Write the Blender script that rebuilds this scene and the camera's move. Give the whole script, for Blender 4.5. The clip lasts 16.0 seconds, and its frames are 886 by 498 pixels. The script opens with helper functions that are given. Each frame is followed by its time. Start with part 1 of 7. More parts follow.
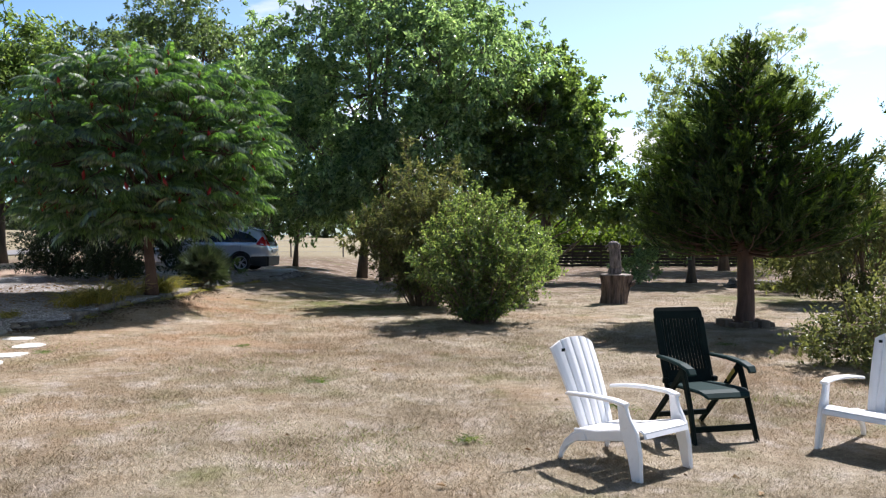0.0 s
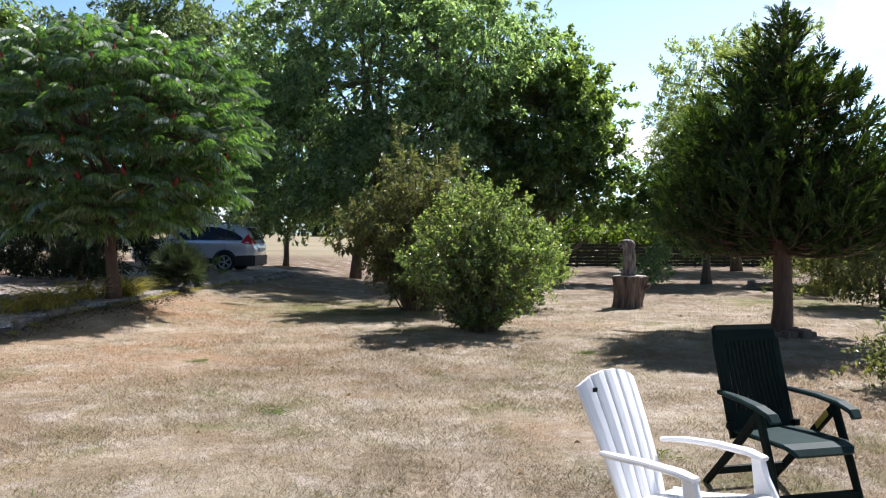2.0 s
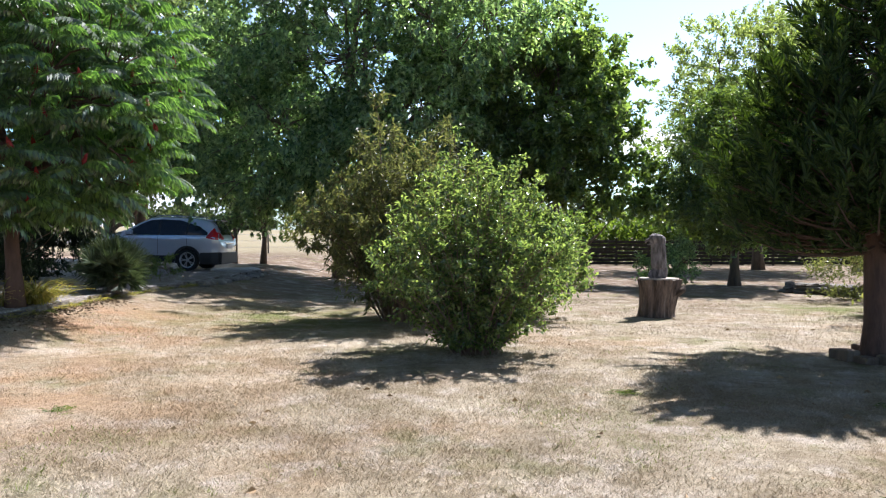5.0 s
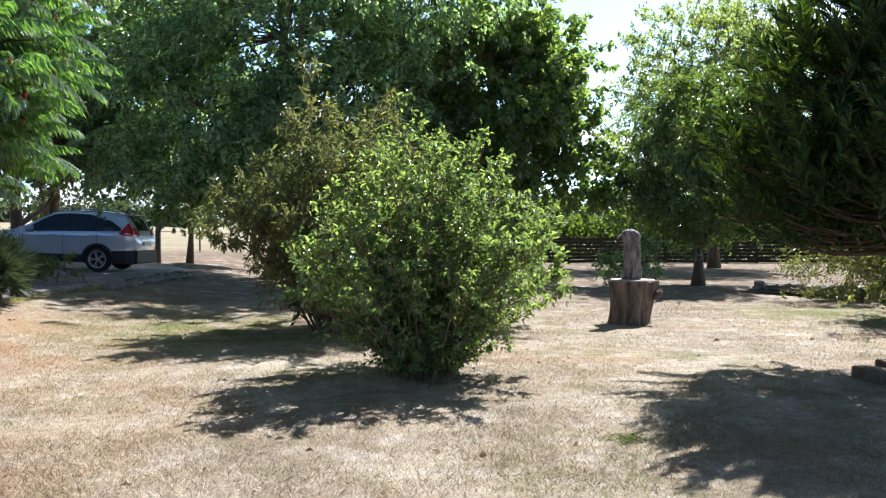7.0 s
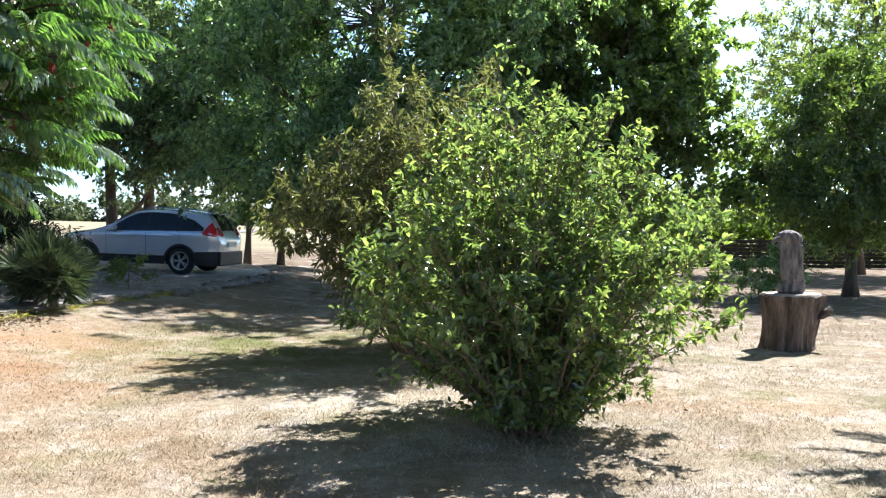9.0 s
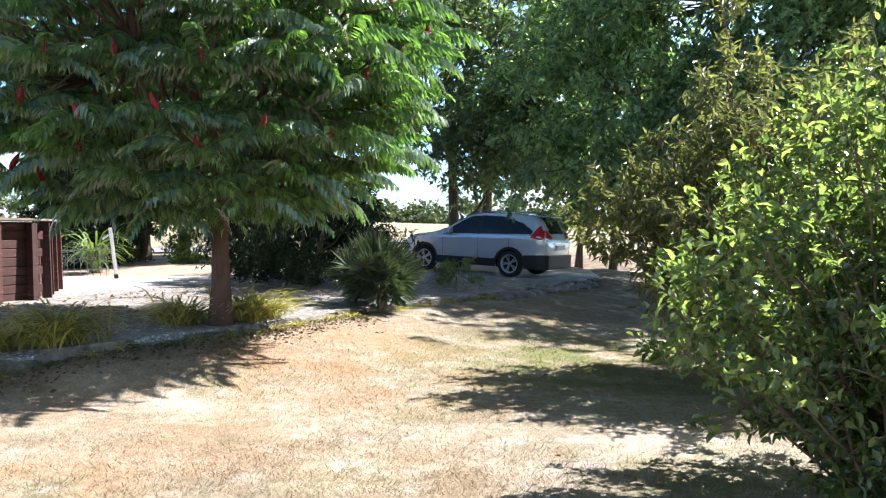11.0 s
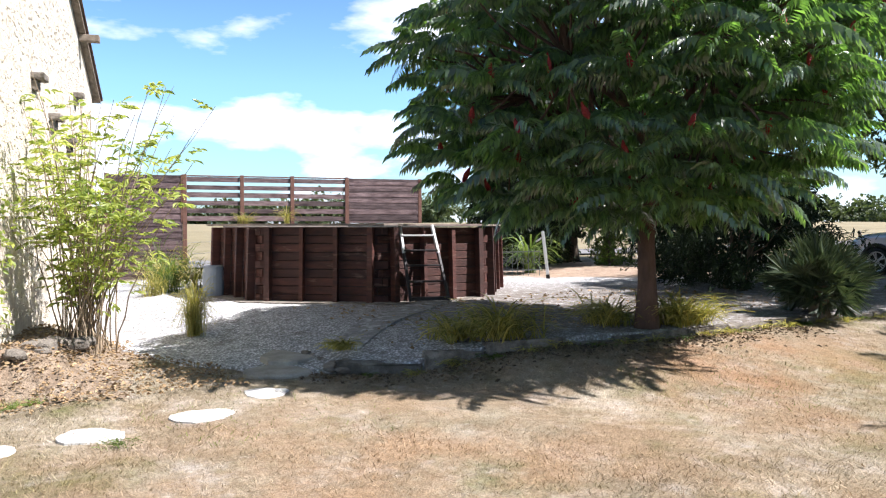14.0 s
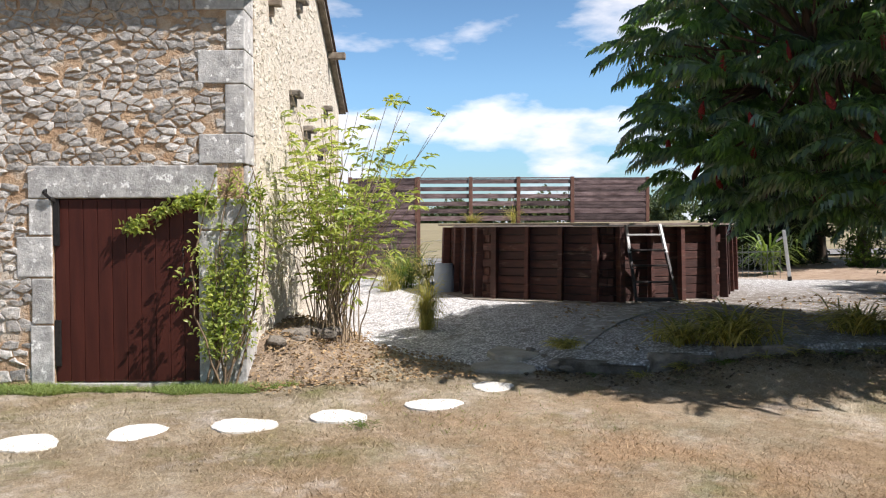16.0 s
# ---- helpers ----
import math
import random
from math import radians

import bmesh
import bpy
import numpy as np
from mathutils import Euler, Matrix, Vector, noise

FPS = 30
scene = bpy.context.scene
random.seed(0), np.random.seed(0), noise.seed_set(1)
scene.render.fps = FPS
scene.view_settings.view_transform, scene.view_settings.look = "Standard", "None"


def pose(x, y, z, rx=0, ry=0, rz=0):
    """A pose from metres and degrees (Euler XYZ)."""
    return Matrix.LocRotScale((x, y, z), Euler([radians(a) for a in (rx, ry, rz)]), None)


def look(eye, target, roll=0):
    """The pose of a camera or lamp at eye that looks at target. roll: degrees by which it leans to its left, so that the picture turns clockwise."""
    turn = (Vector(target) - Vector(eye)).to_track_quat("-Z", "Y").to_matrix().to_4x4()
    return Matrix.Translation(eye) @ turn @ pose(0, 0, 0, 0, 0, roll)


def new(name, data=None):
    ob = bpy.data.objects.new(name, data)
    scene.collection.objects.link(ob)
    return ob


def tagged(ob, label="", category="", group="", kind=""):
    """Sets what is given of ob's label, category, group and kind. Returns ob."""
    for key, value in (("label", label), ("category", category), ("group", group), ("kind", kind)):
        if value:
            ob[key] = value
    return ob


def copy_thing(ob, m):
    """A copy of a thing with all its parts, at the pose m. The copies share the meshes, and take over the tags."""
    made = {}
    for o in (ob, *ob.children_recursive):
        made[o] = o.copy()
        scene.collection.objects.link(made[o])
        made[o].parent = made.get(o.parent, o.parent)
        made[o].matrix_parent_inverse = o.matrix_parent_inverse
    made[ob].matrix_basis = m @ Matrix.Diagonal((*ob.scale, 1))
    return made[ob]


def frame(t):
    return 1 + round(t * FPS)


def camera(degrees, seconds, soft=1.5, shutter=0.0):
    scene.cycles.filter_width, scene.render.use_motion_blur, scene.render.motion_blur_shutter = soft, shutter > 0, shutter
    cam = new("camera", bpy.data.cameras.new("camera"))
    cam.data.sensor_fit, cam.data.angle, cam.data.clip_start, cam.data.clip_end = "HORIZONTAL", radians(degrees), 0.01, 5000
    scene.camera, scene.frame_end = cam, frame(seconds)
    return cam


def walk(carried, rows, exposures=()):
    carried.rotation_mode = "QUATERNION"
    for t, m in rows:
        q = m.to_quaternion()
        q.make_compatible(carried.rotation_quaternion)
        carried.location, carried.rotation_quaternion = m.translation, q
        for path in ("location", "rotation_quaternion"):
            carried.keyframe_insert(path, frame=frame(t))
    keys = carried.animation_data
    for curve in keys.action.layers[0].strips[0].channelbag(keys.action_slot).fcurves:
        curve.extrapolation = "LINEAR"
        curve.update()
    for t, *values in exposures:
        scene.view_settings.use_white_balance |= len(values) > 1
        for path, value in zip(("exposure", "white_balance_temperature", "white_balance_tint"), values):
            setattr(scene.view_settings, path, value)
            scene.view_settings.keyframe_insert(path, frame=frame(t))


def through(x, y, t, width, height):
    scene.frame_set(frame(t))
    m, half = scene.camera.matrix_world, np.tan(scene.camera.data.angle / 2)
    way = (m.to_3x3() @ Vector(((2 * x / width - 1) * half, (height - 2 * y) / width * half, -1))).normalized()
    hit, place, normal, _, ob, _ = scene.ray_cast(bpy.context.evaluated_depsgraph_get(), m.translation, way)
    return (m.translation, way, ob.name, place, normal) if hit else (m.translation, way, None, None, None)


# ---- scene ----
cam = camera(59.51, 16.0, soft=1.2)
PATH = [
    (0, 0.000, -0.000, 1.748, 89.177, -0.099, 0.000),
    (0.5, 0.026, 0.450, 1.739, 89.204, -0.106, 0.038),
    (1, 0.053, 0.908, 1.730, 89.185, -0.110, 0.063),
    (1.5, 0.088, 1.388, 1.725, 89.118, -0.108, 0.082),
    (2, 0.121, 1.889, 1.704, 89.127, -0.164, 0.116),
    (2.5, 0.153, 2.421, 1.690, 89.100, -0.128, 0.145),
    (3, 0.174, 2.977, 1.676, 89.045, -0.118, 0.120),
    (3.5, 0.184, 3.540, 1.663, 89.024, -0.160, 0.088),
    (4, 0.227, 4.102, 1.662, 88.947, -0.159, 0.125),
    (4.5, 0.274, 4.662, 1.660, 88.906, -0.177, 0.163),
    (5, 0.325, 5.224, 1.655, 88.863, -0.232, 0.108),
    (5.2, 0.333, 5.450, 1.654, 88.850, -0.240, -1.450),
    (7.3, 0.372, 7.690, 1.602, 88.710, -0.280, -3.930),
    (7.5, 0.387, 7.913, 1.598, 88.711, -0.283, -3.936),
    (8, 0.421, 8.484, 1.591, 88.733, -0.295, -3.895),
    (8.2, 0.425, 8.710, 1.594, 88.730, -0.310, -2.550),
    (10.3, 0.418, 10.590, 1.637, 88.710, -0.640, 16.800),
    (10.5, 0.418, 10.647, 1.639, 88.704, -0.641, 20.206),
    (11, 0.445, 10.680, 1.647, 88.636, -0.622, 28.545),
    (11.5, 0.453, 10.689, 1.650, 88.517, -0.563, 35.635),
    (12, 0.448, 10.690, 1.657, 88.501, -0.470, 41.093),
    (12.5, 0.429, 10.686, 1.660, 88.499, -0.362, 44.676),
    (13, 0.409, 10.677, 1.663, 88.532, -0.231, 48.236),
    (13.5, 0.386, 10.648, 1.665, 88.547, 0.023, 53.900),
    (14, 0.365, 10.678, 1.669, 88.568, 0.010, 58.963),
    (14.5, 0.406, 10.674, 1.685, 88.534, -0.026, 63.470),
    (15, 0.449, 10.660, 1.690, 88.510, -0.046, 67.501),
    (15.5, 0.485, 10.641, 1.690, 88.533, 0.202, 72.043),
    (16, 0.514, 10.633, 1.689, 88.483, 0.193, 75.537),
]
walk(cam, [(t, pose(x, y, z, rx, ry, rz)) for t, x, y, z, rx, ry, rz in PATH],
     exposures=[(0, 1.02, 6050, 18), (2, 1.12, 6050, 18), (5, 1.42, 5950, 17), (8, 1.64, 5850, 14), (10.5, 2.0, 5950, 14), (12.5, 1.92, 5850, 16), (14, 1.38, 6050, 16), (15, 1.06, 6250, 15), (16, 0.84, 6300, 15)])

# ---- light ----
SUN_AZ = math.atan2(0.643, 0.766)      # clockwise from +y
SUN_EL = radians(51.0)
TO_SUN = Vector((math.sin(SUN_AZ) * math.cos(SUN_EL), math.cos(SUN_AZ) * math.cos(SUN_EL), math.sin(SUN_EL)))


def make_world():
    w = bpy.data.worlds.new("sky")
    w.use_nodes = True
    scene.world = w
    nt = w.node_tree
    N, L = nt.nodes, nt.links
    N.clear()
    out = N.new("ShaderNodeOutputWorld")
    bg = N.new("ShaderNodeBackground")
    sky = N.new("ShaderNodeTexSky")
    sky.sky_type = 'NISHITA'
    sky.sun_disc = False
    sky.sun_elevation = SUN_EL
    sky.sun_rotation = SUN_AZ
    sky.air_density, sky.dust_density, sky.ozone_density = 1.0, 1.3, 1.6
    bg.inputs["Strength"].default_value = 0.066
    # cumulus: noise on the direction, flattened towards the horizon
    tc = N.new("ShaderNodeTexCoord")
    sep = N.new("ShaderNodeSeparateXYZ")
    L.new(tc.outputs["Generated"], sep.inputs[0])
    zz = N.new("ShaderNodeMath"); zz.operation = 'ADD'; zz.inputs[1].default_value = 0.50
    L.new(sep.outputs["Z"], zz.inputs[0])
    zc = N.new("ShaderNodeMath"); zc.operation = 'MAXIMUM'; zc.inputs[1].default_value = 0.08
    L.new(zz.outputs[0], zc.inputs[0])
    dx = N.new("ShaderNodeMath"); dx.operation = 'DIVIDE'
    dy = N.new("ShaderNodeMath"); dy.operation = 'DIVIDE'
    L.new(sep.outputs["X"], dx.inputs[0]); L.new(zc.outputs[0], dx.inputs[1])
    L.new(sep.outputs["Y"], dy.inputs[0]); L.new(zc.outputs[0], dy.inputs[1])
    comb = N.new("ShaderNodeCombineXYZ")
    L.new(dx.outputs[0], comb.inputs["X"]); L.new(dy.outputs[0], comb.inputs["Y"])
    zs = N.new("ShaderNodeMath"); zs.operation = 'MULTIPLY'; zs.inputs[1].default_value = 3.4
    L.new(sep.outputs["Z"], zs.inputs[0]); L.new(zs.outputs[0], comb.inputs["Z"])
    mp = N.new("ShaderNodeMapping")
    mp.inputs["Location"].default_value = (8.1, 4.7, 2.0)
    L.new(comb.outputs[0], mp.inputs[0])
    n1 = N.new("ShaderNodeTexNoise")
    n1.inputs["Scale"].default_value = 2.3
    n1.inputs["Detail"].default_value = 7.0
    n1.inputs["Roughness"].default_value = 0.53
    L.new(mp.outputs[0], n1.inputs["Vector"])
    ramp = N.new("ShaderNodeValToRGB")
    ramp.color_ramp.elements[0].position = 0.575
    ramp.color_ramp.elements[1].position = 0.665
    low = N.new("ShaderNodeMapRange")
    low.inputs["From Min"].default_value, low.inputs["From Max"].default_value = 0.05, 0.42
    low.inputs["To Min"].default_value, low.inputs["To Max"].default_value = 0.075, -0.05
    L.new(sep.outputs["Z"], low.inputs[0])
    more = N.new("ShaderNodeMath")
    L.new(n1.outputs["Fac"], more.inputs[0])
    L.new(low.outputs[0], more.inputs[1])
    L.new(more.outputs[0], ramp.inputs[0])
    n2 = N.new("ShaderNodeTexNoise")
    n2.inputs["Scale"].default_value = 4.5
    n2.inputs["Detail"].default_value = 6.0
    L.new(mp.outputs[0], n2.inputs["Vector"])
    shade = N.new("ShaderNodeMixRGB")
    shade.inputs[1].default_value = (7.0, 7.4, 8.1, 1)
    shade.inputs[2].default_value = (11.5, 11.7, 11.9, 1)
    L.new(n2.outputs["Fac"], shade.inputs[0])
    mix = N.new("ShaderNodeMixRGB")
    L.new(ramp.outputs["Color"], mix.inputs[0])
    clear = N.new("ShaderNodeMixRGB")
    clear.blend_type = 'MULTIPLY'
    clear.inputs[0].default_value = 1.0
    clear.inputs[2].default_value = (1.08, 1.42, 1.56, 1)
    L.new(sky.outputs[0], clear.inputs[1])
    L.new(clear.outputs[0], mix.inputs[1])
    L.new(shade.outputs[0], mix.inputs[2])
    # bright haze around the sun
    sd = N.new("ShaderNodeVectorMath")
    sd.operation = 'DOT_PRODUCT'
    sd.inputs[1].default_value = TO_SUN
    L.new(tc.outputs["Generated"], sd.inputs[0])
    au = N.new("ShaderNodeMapRange")
    au.inputs["From Min"].default_value, au.inputs["From Max"].default_value = 0.35, 0.95
    au.inputs["To Max"].default_value = 0.32
    L.new(sd.outputs["Value"], au.inputs[0])
    haze = N.new("ShaderNodeMixRGB")
    haze.inputs[2].default_value = (11.5, 12.0, 12.6, 1)
    L.new(au.outputs[0], haze.inputs[0])
    L.new(mix.outputs[0], haze.inputs[1])
    # the sky deepens towards the zenith
    deep = N.new("ShaderNodeMapRange")
    deep.inputs["From Min"].default_value, deep.inputs["From Max"].default_value = 0.18, 0.65
    deep.inputs["To Min"].default_value, deep.inputs["To Max"].default_value = 1.0, 0.20
    L.new(sep.outputs["Z"], deep.inputs[0])
    whole = N.new("ShaderNodeMixRGB")
    whole.blend_type = 'MULTIPLY'
    whole.inputs[0].default_value = 1.0
    L.new(haze.outputs[0], whole.inputs[1])
    L.new(deep.outputs[0], whole.inputs[2])
    L.new(whole.outputs[0], bg.inputs["Color"])
    L.new(bg.outputs[0], out.inputs["Surface"])


make_world()
sun_data = bpy.data.lights.new("sun", 'SUN')
sun_data.energy, sun_data.angle, sun_data.color = 5.0, radians(0.55), (1.0, 0.95, 0.88)
sun = new("sun", sun_data)
sun.matrix_world = look(TO_SUN * 80, (0, 0, 0))

# ---- tools ----
rng = np.random.default_rng(7)


def tri_mesh(name, V, F, smooth=False):
    """A mesh from arrays of vertices and triangles."""
    me = bpy.data.meshes.new(name)
    V = np.asarray(V, np.float32)
    F = np.asarray(F, np.int32)
    me.vertices.add(len(V))
    me.vertices.foreach_set("co", V.ravel())
    k = F.shape[1]
    me.loops.add(F.size)
    me.loops.foreach_set("vertex_index", F.ravel())
    me.polygons.add(len(F))
    me.polygons.foreach_set("loop_start", np.arange(0, F.size, k, dtype=np.int32))
    me.polygons.foreach_set("loop_total", np.full(len(F), k, np.int32))
    me.update(calc_edges=True)
    me.polygons.foreach_set("use_smooth", np.full(len(F), smooth))
    me.validate()
    return me


def put(name, me, material=None, parent=None, label=""):
    """Links a mesh as one object, under a thing where one is given."""
    ob = new(name, me)
    if material and not me.materials:
        me.materials.append(material)
    if parent:
        ob.parent = parent
    return tagged(ob, label)


def part(name, bm, material, parent=None, label="", smooth=False):
    """Links a bmesh as one mesh object."""
    me = bpy.data.meshes.new(name)
    bmesh.ops.recalc_face_normals(bm, faces=bm.faces)
    if smooth:
        for f in bm.faces:
            f.smooth = True
    bm.to_mesh(me)
    bm.free()
    return put(name, me, material, parent, label)


def thing(name, label, category, at=(0, 0, 0), rz=0.0, group="", kind=""):
    """An Empty at the base of a thing."""
    ob = new(name)
    ob.empty_display_size = 0.2
    ob.matrix_world = pose(at[0], at[1], at[2], 0, 0, rz)
    return tagged(ob, label, category, group, kind)


def box(bm, lo, hi, bevel=0.0, m=None):
    """Adds a box between two corners, its edges bevelled."""
    lo, hi = Vector(lo), Vector(hi)
    r = bmesh.ops.create_cube(bm, size=1.0)
    vs = r["verts"]
    for v in vs:
        v.co = Vector((lo[i] + (v.co[i] + 0.5) * (hi[i] - lo[i]) for i in range(3)))
    if bevel > 0:
        es = list({e for v in vs for e in v.link_edges})
        r = bmesh.ops.bevel(bm, geom=es, offset=bevel, segments=2, affect='EDGES', profile=0.6)
        vs = list({v for f in r["faces"] for v in f.verts} | {v for v in vs if v.is_valid})
    if m is not None:
        bmesh.ops.transform(bm, matrix=m, verts=[v for v in vs if v.is_valid])
    return vs


def bar(bm, a, b, w, h, bevel=0.0, up=(0, 0, 1)):
    """A square bar from a to b, w across and h along up."""
    a, b = Vector(a), Vector(b)
    d = b - a
    z = d.normalized()
    x = Vector(up).cross(z)
    if x.length < 1e-4:
        x = Vector((1, 0, 0)).cross(z)
    x.normalize()
    y = z.cross(x)
    m = Matrix((x, y, z)).transposed().to_4x4()
    m.translation = a
    return box(bm, (-w / 2, -h / 2, 0), (w / 2, h / 2, d.length), bevel, m)


def tube_arrays(pts, radii, sides=7, cap=True):
    """Vertices and quads (as triangles) of a tube along a line of points."""
    pts = np.asarray(pts, float)
    n = len(pts)
    radii = np.broadcast_to(np.asarray(radii, float), (n,))
    tan = np.gradient(pts, axis=0)
    tan /= np.linalg.norm(tan, axis=1)[:, None] + 1e-9
    ref = np.array([0.0, 0.0, 1.0]) if abs(tan[0][2]) < 0.9 else np.array([1.0, 0.0, 0.0])
    X = np.cross(tan, ref)
    X /= np.linalg.norm(X, axis=1)[:, None] + 1e-9
    Y = np.cross(tan, X)
    a = np.linspace(0, 2 * np.pi, sides, endpoint=False)
    V = (pts[:, None] + radii[:, None, None] * (np.cos(a)[None, :, None] * X[:, None] + np.sin(a)[None, :, None] * Y[:, None])).reshape(-1, 3)
    i = np.arange(n - 1)[:, None] * sides
    j = np.arange(sides)[None]
    k = (j + 1) % sides
    A, B, C, D = (i + j).ravel(), (i + k).ravel(), (i + sides + k).ravel(), (i + sides + j).ravel()
    F = np.concatenate([np.stack([A, B, C], 1), np.stack([A, C, D], 1)])
    if cap:
        V = np.concatenate([V, pts[:1], pts[-1:]])
        e = len(V) - 2
        jj = np.arange(sides)
        kk = (jj + 1) % sides
        F = np.concatenate([F, np.stack([kk, jj, np.full(sides, e)], 1),
                            np.stack([(n - 1) * sides + jj, (n - 1) * sides + kk, np.full(sides, e + 1)], 1)])
    return V, F


def join_arrays(items):
    Vs, Fs, o = [], [], 0
    for V, F in items:
        Vs.append(V)
        Fs.append(F + o)
        o += len(V)
    return np.concatenate(Vs), np.concatenate(Fs)


def unit(a):
    return a / (np.linalg.norm(a, axis=-1, keepdims=True) + 1e-9)


def leaves(P, D, L, W, gen, fold=0.18, oval=False):
    """Folded leaves: base points P, directions D, lengths L, widths W."""
    n = len(P)
    L = np.broadcast_to(L, (n,))[:, None]
    W = np.broadcast_to(W, (n,))[:, None]
    D = unit(D)
    R = unit(gen.normal(size=(n, 3)) + np.array([0, 0, 1.2]))
    S = unit(np.cross(D, R))
    N = np.cross(S, D)
    N *= np.sign(N[:, 2:3]) + (N[:, 2:3] == 0)
    o = np.arange(n)[:, None]
    if not oval:
        V = np.stack([P, P + D * L * 0.5 + S * W * 0.5 + N * W * fold, P + D * L - N * L * 0.08, P + D * L * 0.5 - S * W * 0.5 + N * W * fold], 1)
        F = np.concatenate([o * 4 + np.array([[0, 1, 2]]), o * 4 + np.array([[0, 2, 3]])])
        return V.reshape(-1, 3), F
    f = N * W * fold
    V = np.stack([P, P + D * L * 0.3 + S * W * 0.45 + f, P + D * L * 0.68 + S * W * 0.38 + f, P + D * L - N * L * 0.15,
                  P + D * L * 0.68 - S * W * 0.38 + f, P + D * L * 0.3 - S * W * 0.45 + f, P + D * L * 0.5], 1)
    F = np.concatenate([o * 7 + np.array([t]) for t in ([0, 1, 6], [1, 2, 6], [2, 3, 6], [3, 4, 6], [4, 5, 6], [5, 0, 6])])
    return V.reshape(-1, 3), F


def smooth01(a, b, x):
    t = np.clip((np.asarray(x, float) - a) / (b - a), 0, 1)
    return t * t * (3 - 2 * t)


# ---- materials ----
def nodes(name):
    m = bpy.data.materials.new(name)
    m.use_nodes = True
    N, L = m.node_tree.nodes, m.node_tree.links
    return m, N, L, N["Principled BSDF"]


def noise_node(N, L, vec, scale, detail=6.0, rough=0.6):
    n = N.new("ShaderNodeTexNoise")
    n.inputs["Scale"].default_value, n.inputs["Detail"].default_value, n.inputs["Roughness"].default_value = scale, detail, rough
    L.new(vec, n.inputs["Vector"])
    return n.outputs["Fac"]


def ramp_node(N, L, fac, stops):
    r = N.new("ShaderNodeValToRGB")
    e = r.color_ramp.elements
    while len(e) < len(stops):
        e.new(0.5)
    for k, (p, c) in enumerate(stops):
        e[k].position, e[k].color = p, (*c, 1)
    L.new(fac, r.inputs[0])
    return r.outputs["Color"]


def mixed(N, L, fac, a, b, how='MIX'):
    n = N.new("ShaderNodeMixRGB")
    n.blend_type = how
    for k, v in ((0, fac), (1, a), (2, b)):
        if isinstance(v, (int, float)):
            n.inputs[k].default_value = v
        elif isinstance(v, tuple):
            n.inputs[k].default_value = (*v, 1)
        else:
            L.new(v, n.inputs[k])
    return n.outputs[0]


def bump_node(N, L, height, strength, distance, bsdf):
    b = N.new("ShaderNodeBump")
    b.inputs["Strength"].default_value, b.inputs["Distance"].default_value = strength, distance
    L.new(height, b.inputs["Height"])
    L.new(b.outputs[0], bsdf.inputs["Normal"])


def surface(name, dark, light, scale=6.0, rough=0.7, bump=0.3, distance=0.01, fine=40.0, metal=0.0, random_part=0.0, stain=None, stretch=(1, 1, 1), spec=0.5):
    """A surface with colour at two scales, fine relief and an optional stain."""
    m, N, L, b = nodes(name)
    tc = N.new("ShaderNodeTexCoord")
    mp = N.new("ShaderNodeMapping")
    mp.inputs["Scale"].default_value = stretch
    L.new(tc.outputs["Object"], mp.inputs[0])
    v = mp.outputs[0]
    big = noise_node(N, L, v, scale)
    small = noise_node(N, L, v, fine, 4.0, 0.7)
    c = ramp_node(N, L, big, [(0.3, dark), (0.7, light)])
    c = mixed(N, L, 0.35, c, ramp_node(N, L, small, [(0.3, (0.35, 0.35, 0.35)), (0.7, (1, 1, 1))]), 'MULTIPLY')
    if random_part:
        oi = N.new("ShaderNodeObjectInfo")
        hs = N.new("ShaderNodeHueSaturation")
        ma = N.new("ShaderNodeMapRange")
        ma.inputs["To Min"].default_value, ma.inputs["To Max"].default_value = 1 - random_part, 1 + random_part
        L.new(oi.outputs["Random"], ma.inputs[0])
        L.new(ma.outputs[0], hs.inputs["Value"])
        L.new(c, hs.inputs["Color"])
        c = hs.outputs[0]
    if stain:
        col, sc, lo, hi = stain
        f = ramp_node(N, L, noise_node(N, L, v, sc, 8.0, 0.65), [(lo, (0, 0, 0)), (hi, (1, 1, 1))])
        c = mixed(N, L, f, c, col)
    L.new(c, b.inputs["Base Color"])
    b.inputs["Roughness"].default_value, b.inputs["Metallic"].default_value = rough, metal
    b.inputs["Specular IOR Level"].default_value = spec
    bump_node(N, L, small, bump, distance, b)
    return m


